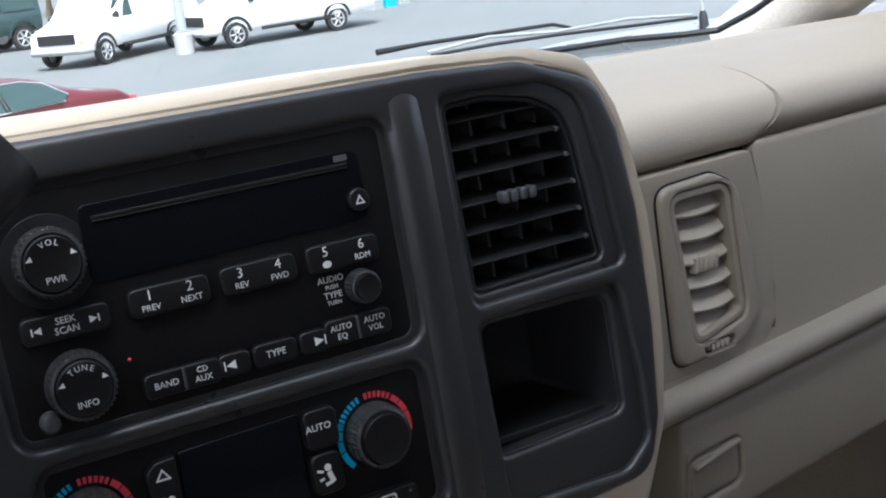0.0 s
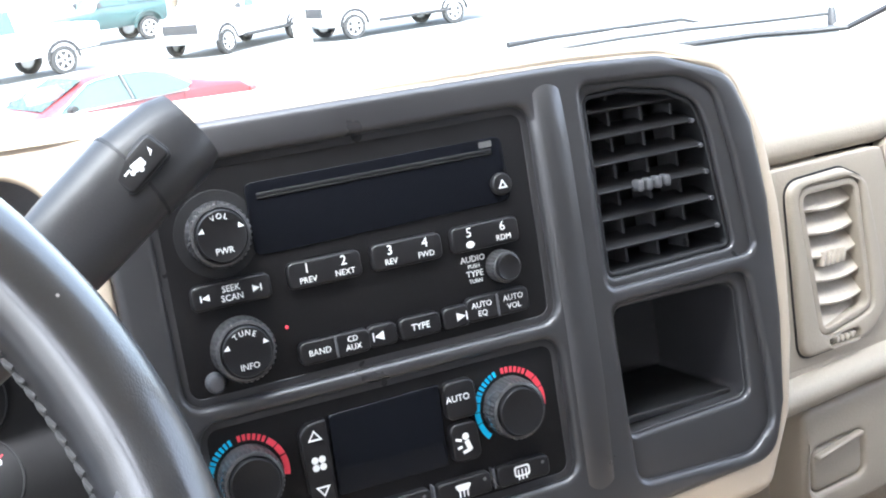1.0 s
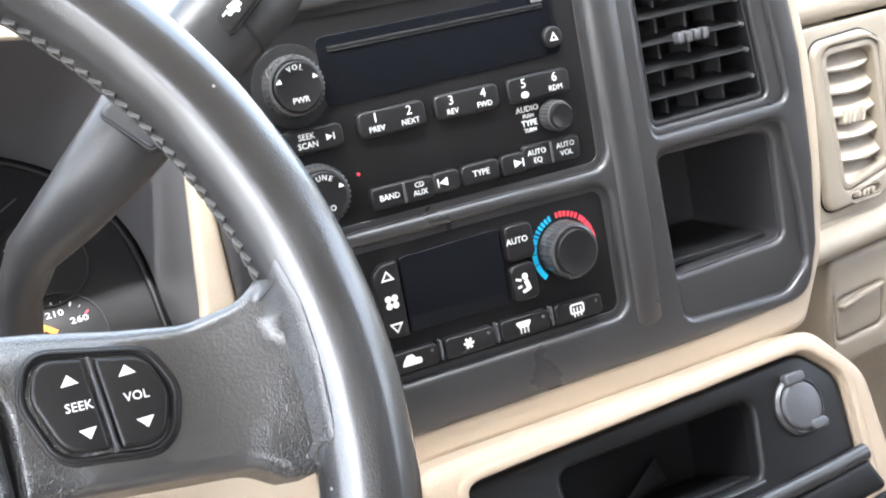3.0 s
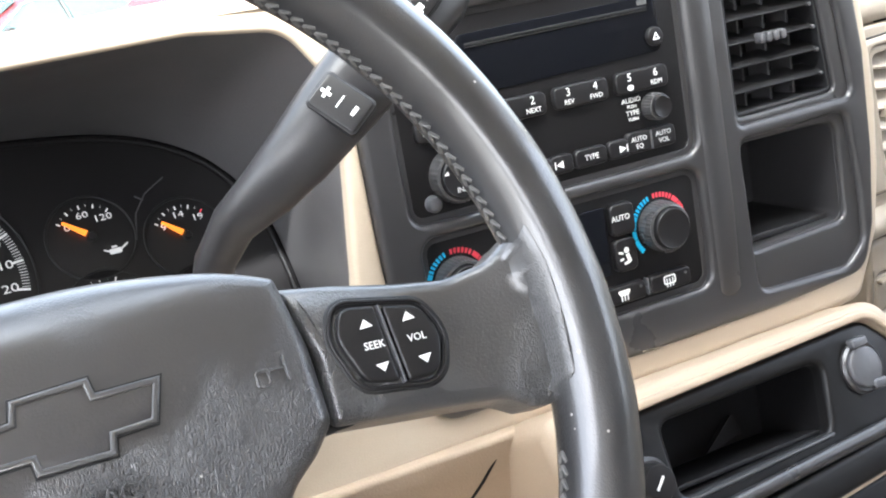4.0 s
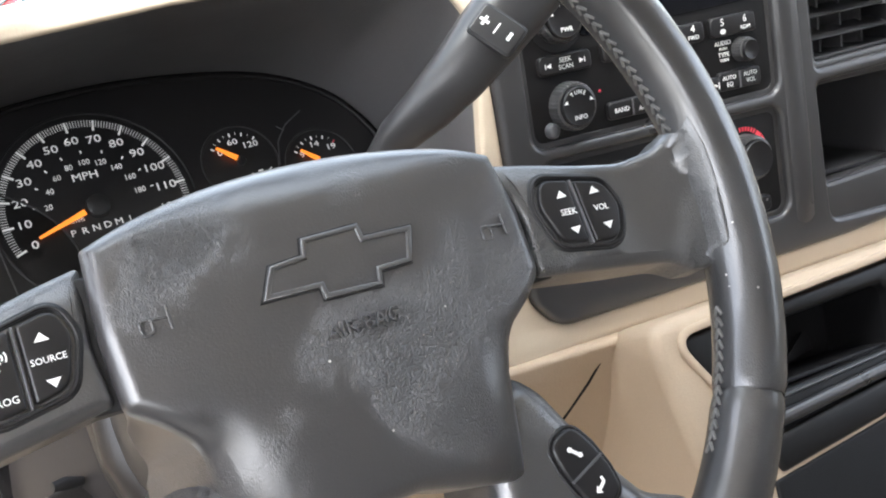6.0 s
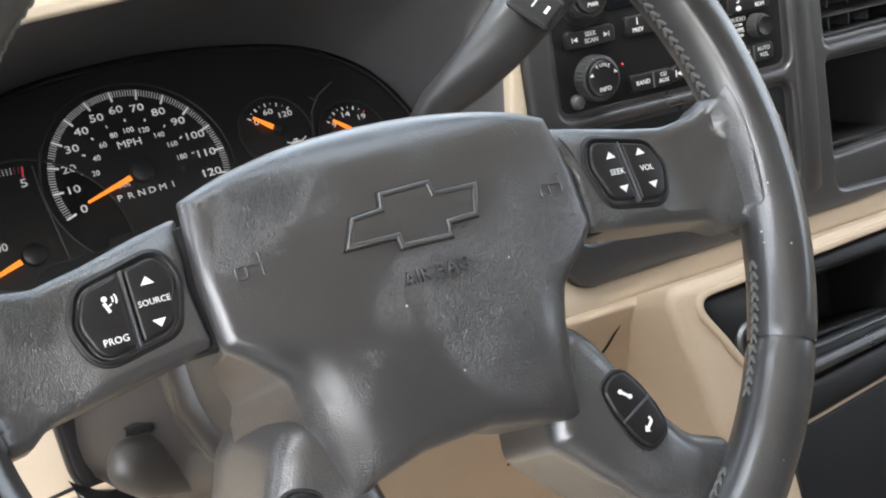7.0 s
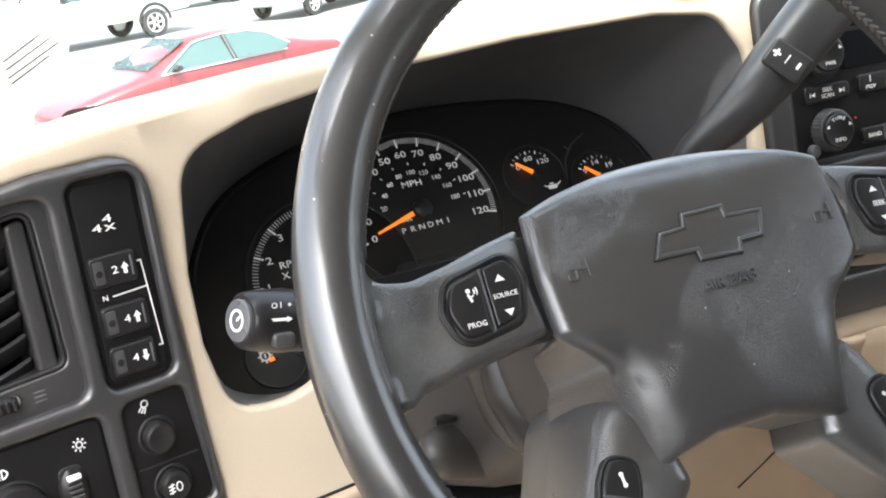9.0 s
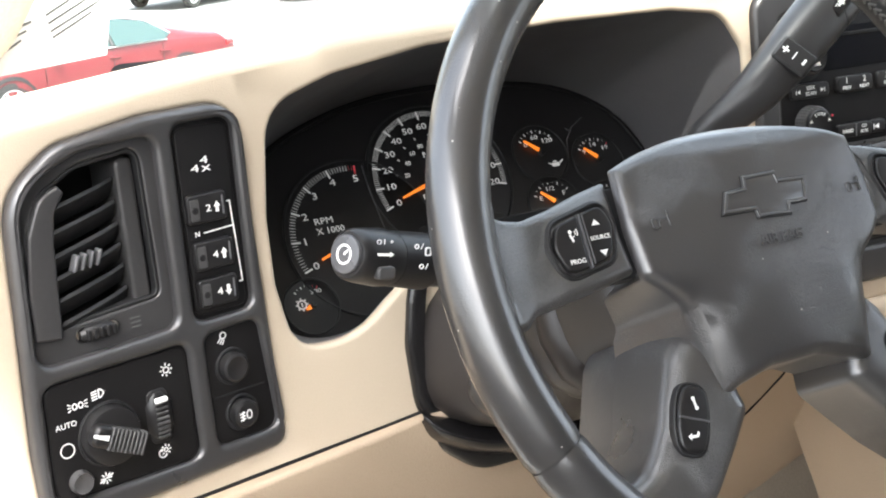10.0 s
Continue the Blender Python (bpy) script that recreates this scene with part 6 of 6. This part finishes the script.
def car_body(sections, n=None):
    """A body lofted from cross sections (x, half width at sill, at belt, at roof, z sill, z belt, z roof)."""
    rows = []
    for x, ws_, wb, wr, zs, zb, zr in sections:
        half = [(ws_ * 0.92, zs), (ws_, zs + 0.08), (wb * 1.01, zs + (zb - zs) * 0.55), (wb, zb - 0.04), (wb * 0.985, zb), (wr + (wb - wr) * 0.3, zb + (zr - zb) * 0.7), (wr, zr - 0.05 * (zr > zb + 0.1)), (wr * 0.8, zr), (0, zr + 0.012)]
        rows.append([(x, -y, z) for y, z in half] + [(x, y, z) for y, z in half[-2::-1]])
    bm = grid_surface(rows)
    bm.verts.ensure_lookup_table()
    m = len(rows[0])
    for i in (0, len(rows) - 1):
        bm.faces.new([bm.verts[i * m + k] for k in range(m)])
    return bm


def quad_pane(pts, s, lift=0.012):
    bm = bmesh.new()
    a = [bm.verts.new((x, s * (y + lift), z)) for x, y, z in pts]
    b = [bm.verts.new((x, s * (y - 0.02), z)) for x, y, z in pts]
    bm.faces.new(a), bm.faces.new(b)
    for i in range(len(a)):
        j = (i + 1) % len(a)
        bm.faces.new((a[i], a[j], b[j], b[i]))
    return bm


def sedan(paint, label, m):
    c = thing("car", label, "car", m, truck=False)
    S = [(-2.48, 0.62, 0.70, 0.60, 0.42, 0.62, 0.64), (-2.40, 0.78, 0.82, 0.70, 0.26, 0.74, 0.80), (-2.1, 0.86, 0.88, 0.74, 0.22, 0.92, 0.97), (-1.62, 0.89, 0.91, 0.72, 0.20, 0.96, 1.03), (-1.30, 0.9, 0.92, 0.64, 0.20, 0.97, 1.16), (-0.85, 0.9, 0.92, 0.58, 0.20, 0.96, 1.36), (-0.2, 0.9, 0.93, 0.57, 0.20, 0.94, 1.43), (0.3, 0.9, 0.93, 0.58, 0.20, 0.92, 1.40), (0.75, 0.9, 0.93, 0.62, 0.20, 0.90, 1.22), (1.15, 0.9, 0.92, 0.70, 0.20, 0.89, 0.98), (1.5, 0.9, 0.91, 0.74, 0.20, 0.84, 0.90), (2.0, 0.87, 0.89, 0.72, 0.22, 0.74, 0.80), (2.35, 0.76, 0.80, 0.64, 0.24, 0.62, 0.68), (2.50, 0.55, 0.62, 0.50, 0.34, 0.52, 0.55)]
    S = [(*q[:6], q[5] + (q[6] - q[5]) * 0.9) for q in S]
    part("body", car_body(S), paint, c, sharp=50)
    for s in (1, -1):
        for x in (-1.42, 1.45):
            car_wheel(c, x, s * 0.915, 0.325, s)
            bm = bmesh.new()
            pr = [(0.40, 0.0), (0.345, 0.012)]
            rows = [[(x + r * math.cos(math.pi * k / 16 * 1.16 - 0.25), s * (0.925 + h), 0.33 + r * math.sin(math.pi * k / 16 * 1.16 - 0.25)) for k in range(17)] for r, h in pr]
            part("wheel_arch", grid_surface(rows, bm), RUBBER, c)
        part("front_window", quad_pane([(1.02, 0.83, 0.93), (0.42, 0.66, 1.27), (0.30, 0.645, 1.30), (-0.10, 0.63, 1.33), (-0.14, 0.89, 0.955)], s, 0.055), CAR_GLASS, c)
        part("rear_window", quad_pane([(-0.20, 0.89, 0.965), (-0.17, 0.63, 1.33), (-0.55, 0.63, 1.315), (-0.85, 0.66, 1.25), (-1.20, 0.78, 1.04), (-1.05, 0.87, 0.975)], s, 0.09), CAR_GLASS, c)
        part("wing_mirror", sweep([(0.86, s * 0.93, 0.97), (0.84, s * 1.02, 1.0), (0.83, s * 1.10, 1.0)], [0.035, 0.07, 0.055], 12, squash=0.8), RUBBER, c)
        part("window_trim", sweep([(1.04, s * 0.90, 0.93), (0.42, s * 0.72, 1.285), (0.28, s * 0.705, 1.315), (-0.15, s * 0.69, 1.345), (-0.57, s * 0.69, 1.33), (-0.88, s * 0.72, 1.26), (-1.22, s * 0.84, 1.04)], 0.014, 6), ALLOY, c)
        part("belt_trim", sweep([(1.04, s * 0.91, 0.925), (-0.15, s * 0.95, 0.95), (-1.10, s * 0.94, 0.965)], 0.012, 6), ALLOY, c)
        part("centre_pillar", sweep([(-0.17, s * 0.94, 0.96), (-0.135, s * 0.70, 1.335)], 0.035, 8), RUBBER, c)
        for x in (-0.12, -0.98):
            part("door_handle", sweep([(x + 0.02, s * 0.945, 0.80), (x - 0.06, s * 0.96, 0.80), (x - 0.16, s * 0.945, 0.80)], 0.016, 8), paint, c)
        part("side_strip", sweep([(1.05, s * 0.935, 0.47), (0, s * 0.945, 0.48), (-1.0, s * 0.935, 0.47)], 0.02, 8), paint, c)
        for x0, x1 in ((0.93, 0.925), (-0.16, -0.165), (-1.02, -1.03)):
            part("door_gap", sweep([(x0, s * 0.936, 0.30), (x0, s * 0.945, 0.60), (x1, s * 0.925, 0.92)], 0.006, 6), RUBBER, c)
        part("headlamp", slab(rrect(0, 0, 0.34, 0.11, 0.04), 0.01, 0.06, roll=0.01, scale=1, bm=None), LENS, c).matrix_basis = pose(2.20, s * 0.62 + (0.17 if s > 0 else 0.17), 0.60, 90, 0, 62 if s > 0 else 118)
        part("corner_lamp", sweep([(2.02, s * 0.86, 0.60), (2.22, s * 0.80, 0.585), (2.32, s * 0.72, 0.575)], 0.035, 8), AMBER, c)
        part("tail_lamp", sweep([(-2.22, s * 0.82, 0.78), (-2.38, s * 0.74, 0.77), (-2.43, s * 0.60, 0.76)], 0.06, 10), TAIL, c)
    part("windscreen", quad_pane([(1.14, -0.66, 0.995), (0.40, -0.53, 1.345), (0.40, 0.53, 1.345), (1.14, 0.66, 0.995)], 1, 0.0), CAR_GLASS, c)
    part("bumper", sweep([(2.30, -0.78, 0.40), (2.50, -0.45, 0.38), (2.54, 0, 0.38), (2.50, 0.45, 0.38), (2.30, 0.78, 0.40)], 0.09, 10), paint, c)
    return c


def van(label, m, group=""):
    c = thing("van", label, "van", m, group, truck=False)
    S = [(-2.85, 0.92, 0.98, 0.80, 0.55, 1.2, 2.02), (-2.78, 0.98, 1.0, 0.86, 0.5, 1.2, 2.08), (-1.5, 1.0, 1.01, 0.88, 0.45, 1.2, 2.10), (0.2, 1.0, 1.01, 0.88, 0.45, 1.2, 2.10), (0.95, 1.0, 1.01, 0.86, 0.45, 1.2, 2.08), (1.35, 1.0, 1.01, 0.84, 0.45, 1.2, 1.95), (1.95, 1.0, 1.0, 0.80, 0.45, 1.15, 1.35), (2.15, 0.99, 0.99, 0.80, 0.45, 1.12, 1.22), (2.70, 0.95, 0.95, 0.78, 0.42, 1.0, 1.07), (2.85, 0.90, 0.90, 0.74, 0.45, 0.92, 0.96)]
    part("body", car_body(S), WHITE_PAINT, c, sharp=45)
    for s in (1, -1):
        for x in (-1.38, 2.05):
            car_wheel(c, x, s * 1.0, 0.37, s)
            rows = [[(x + r * math.cos(math.pi * k / 16), s * (1.012 + h), 0.40 + r * math.sin(math.pi * k / 16)) for k in range(17)] for r, h in ((0.49, 0.0), (0.39, 0.008))]
            part("wheel_arch", grid_surface(rows), RUBBER, c)
        part("cab_window", quad_pane([(1.72, 0.93, 1.22), (1.22, 0.88, 1.80), (0.62, 0.88, 1.84), (0.62, 0.985, 1.22)], s, 0.03), CAR_GLASS, c)
        part("mirror", sweep([(1.55, s * 1.02, 1.28), (1.52, s * 1.16, 1.32)], [0.05, 0.11], 10), RUBBER, c)
        part("sill", sweep([(-1.2, s * 0.98, 0.44), (1.2, s * 0.98, 0.44)], 0.05, 8), RUBBER, c)
        part("headlamp", quad_pane([(2.62, 0.93, 0.78), (2.86, 0.80, 0.78), (2.86, 0.80, 0.98), (2.62, 0.93, 0.98)], s, 0.03), LENS, c)
        part("turn_lamp", quad_pane([(2.60, 0.94, 0.66), (2.87, 0.79, 0.66), (2.87, 0.79, 0.76), (2.60, 0.94, 0.76)], s, 0.035), AMBER, c)
    part("grille", box(2.80, -0.62, 0.68, 2.90, 0.62, 0.96), RUBBER, c)
    part("front_bumper", sweep([(2.62, -0.98, 0.50), (2.92, -0.80, 0.50), (2.96, 0, 0.50), (2.92, 0.80, 0.50), (2.62, 0.98, 0.50)], 0.11, 10, squash=0.9), STEEL, c)
    part("windscreen", quad_pane([(1.90, -0.80, 1.30), (1.36, -0.76, 1.90), (1.36, 0.76, 1.90), (1.90, 0.80, 1.30)], 1, 0.0), CAR_GLASS, c)
    return c


def on_lot(x, y, heading):
    return pose(x, y, lot_z(x, y), 0, 0, heading)


sedan(RED_PAINT, "red four door saloon parked on the lot", on_lot(4.38, 16.65, 191.3) @ Matrix.Scale(0.9, 4))
van("white cargo van parked beside another van", on_lot(12.4, 31.4, 212) @ Matrix.Scale(0.9, 4), "parked vans")
van("white cargo van parked beside the lamp post", on_lot(16.1, 29.3, 182) @ Matrix.Scale(0.9, 4), "parked vans")


def pickup(paint, label, m):
    c = thing("pickup_truck", label, "pickup truck", m, truck=False)
    S = [(-2.7, 0.9, 0.95, 0.85, 0.6, 1.15, 1.18), (-0.7, 0.95, 0.97, 0.85, 0.5, 1.15, 1.18), (-0.6, 0.95, 0.97, 0.74, 0.5, 1.15, 1.80), (0.3, 0.95, 0.97, 0.74, 0.5, 1.15, 1.84), (0.8, 0.95, 0.97, 0.76, 0.5, 1.12, 1.50), (1.1, 0.95, 0.97, 0.8, 0.5, 1.10, 1.18), (2.4, 0.93, 0.95, 0.8, 0.48, 1.04, 1.10), (2.55, 0.88, 0.9, 0.76, 0.5, 0.95, 1.0)]
    part("body", car_body(S), paint, c, sharp=45)
    for s in (1, -1):
        for x in (-1.6, 1.7):
            car_wheel(c, x, s * 0.96, 0.37, s)
            rows = [[(x + r * math.cos(math.pi * k / 16), s * (0.975 + h), 0.40 + r * math.sin(math.pi * k / 16)) for k in range(17)] for r, h in ((0.48, 0.0), (0.39, 0.008))]
            part("wheel_arch", grid_surface(rows), RUBBER, c)
        part("cab_window", quad_pane([(0.86, 0.93, 1.18), (0.42, 0.79, 1.70), (-0.42, 0.78, 1.72), (-0.46, 0.95, 1.18)], s, 0.03), CAR_GLASS, c)
        part("mirror", sweep([(0.85, s * 0.98, 1.22), (0.83, s * 1.12, 1.26)], [0.05, 0.10], 10), RUBBER, c)
        part("headlamp", quad_pane([(2.40, 0.90, 0.80), (2.57, 0.78, 0.80), (2.57, 0.78, 0.98), (2.40, 0.90, 0.98)], s, 0.03), LENS, c)
    part("grille", box(2.50, -0.6, 0.70, 2.60, 0.6, 0.98), RUBBER, c)
    part("front_bumper", sweep([(2.35, -0.95, 0.52), (2.62, -0.78, 0.52), (2.66, 0, 0.52), (2.62, 0.78, 0.52), (2.35, 0.95, 0.52)], 0.10, 10), STEEL, c)
    return c




def off_roader(paint, label, m):
    c = thing("car", label, "car", m, truck=False)
    S = [(-1.9, 0.80, 0.84, 0.70, 0.6, 1.15, 1.78), (-1.82, 0.84, 0.86, 0.74, 0.55, 1.15, 1.84), (-0.3, 0.85, 0.87, 0.76, 0.5, 1.15, 1.86), (0.25, 0.85, 0.87, 0.76, 0.5, 1.15, 1.82), (0.5, 0.85, 0.87, 0.76, 0.5, 1.15, 1.22), (0.6, 0.84, 0.86, 0.74, 0.5, 1.12, 1.18), (1.85, 0.74, 0.76, 0.66, 0.5, 1.04, 1.10), (1.92, 0.72, 0.74, 0.64, 0.55, 1.0, 1.05)]
    part("body", car_body(S), paint, c, sharp=40)
    for s in (1, -1):
        for x in (-1.2, 1.25):
            car_wheel(c, x, s * 0.90, 0.38, s)
            rows = [[(x + r * math.cos(math.pi * k / 16), s * (0.88 + h), 0.44 + r * math.sin(math.pi * k / 16)) for k in range(17)] for r, h in ((0.52, 0.0), (0.52, 0.12), (0.45, 0.10))]
            part("wing", grid_surface(rows), paint, c)
        part("door_window", quad_pane([(0.34, 0.86, 1.20), (0.24, 0.80, 1.70), (-0.45, 0.80, 1.72), (-0.48, 0.87, 1.20)], s, 0.02), CAR_GLASS, c)
        part("side_window", quad_pane([(-0.62, 0.87, 1.24), (-0.62, 0.80, 1.70), (-1.68, 0.79, 1.68), (-1.72, 0.86, 1.24)], s, 0.02), CAR_GLASS, c)
        part("mirror", sweep([(0.42, s * 0.88, 1.24), (0.42, s * 1.04, 1.28)], [0.04, 0.09], 10), RUBBER, c)
    part("front_bumper", sweep([(1.98, -0.8, 0.56), (2.02, 0, 0.56), (1.98, 0.8, 0.56)], 0.08, 10), RUBBER, c)
    return c


off_roader(GREEN_PAINT, "dark green off-road car with a soft top", on_lot(10.9, 39.6, 186))
pickup(WHITE_PAINT, "white pickup truck parked behind the red saloon", on_lot(5.6, 31.2, 196))
post = thing("lamp_post", "grey steel lamp post on a concrete foot", "lamp post", on_lot(13.1, 29.0, 0), truck=False)
part("foot", turned([(0.24, 0), (0.24, 0.5), (0.20, 0.54)], 0, 0, 24, scale=1), CONCRETE, post)
part("pole", turned([(0.13, 0.6), (0.11, 4), (0.08, 9)], 0, 0, 16, scale=1), STEEL, post)
part("lamp_head", sweep([(0, 0, 9), (0.4, 0, 9.2), (1.1, 0, 9.2)], [0.06, 0.12, 0.16], 10, squash=0.5), STEEL, post)


def tree(x, y, h, seed):
    rnd = random.Random(seed)
    t = thing("tree", "leafy green tree at the edge of the lot", "tree", on_lot(x, y, 0), truck=False)
    part("trunk", sweep([(0, 0, 0), (0.05, 0, h * 0.25), (-0.05, 0.1, h * 0.55), (0.1, 0, h * 0.8)], [0.22, 0.17, 0.11, 0.04], 10), BARK, t)
    for k in range(7):
        a, z = k * 2.4, h * (0.3 + 0.07 * k)
        part("limb", sweep([(0, 0, z), (0.7 * math.cos(a), 0.7 * math.sin(a), z + 0.5), (1.5 * math.cos(a), 1.5 * math.sin(a), z + 0.9)], [0.08, 0.05, 0.02], 6), BARK, t)
    bm = bmesh.new()
    for k in range(1500):
        a, b, r = rnd.uniform(0, 6.28), rnd.gauss(0, 0.55), rnd.uniform(0.5, 1) * h * 0.32
        lobe = 1 + 0.25 * math.sin(3 * a + seed) + 0.15 * math.sin(7 * a)
        c = Vector((r * lobe * math.cos(a) * math.cos(b), r * lobe * math.sin(a) * math.cos(b), h * 0.62 + r * 1.1 * math.sin(b)))
        u, w = Vector([rnd.gauss(0, 1) for _ in range(3)]).normalized() * 0.14, Vector([rnd.gauss(0, 1) for _ in range(3)]).normalized() * 0.09
        bm.faces.new([bm.verts.new(c + p) for p in (u, w, -u, -w)])
    part("crown", bm, LEAF, t)


for i, (x, y, h) in enumerate(((19.5, 58, 8), (8, 62, 7), (3, 64, 8), (30, 70, 9), (-6, 60, 7))):
    tree(x, y, h, i)
barrel = thing("waste_bin", "blue plastic bins beside a shed at the far edge", "bin", on_lot(21.8, 33.6, 20), truck=False)
for i in range(3):
    part("bin", slab(rrect(-0.3, -0.3, 0.3, 0.3, 0.06), 1.0, 1.0, roll=0.03, scale=1), BLUE_PRINT if i == 1 else STEEL, barrel).location = (i * 0.75, 0, 0)
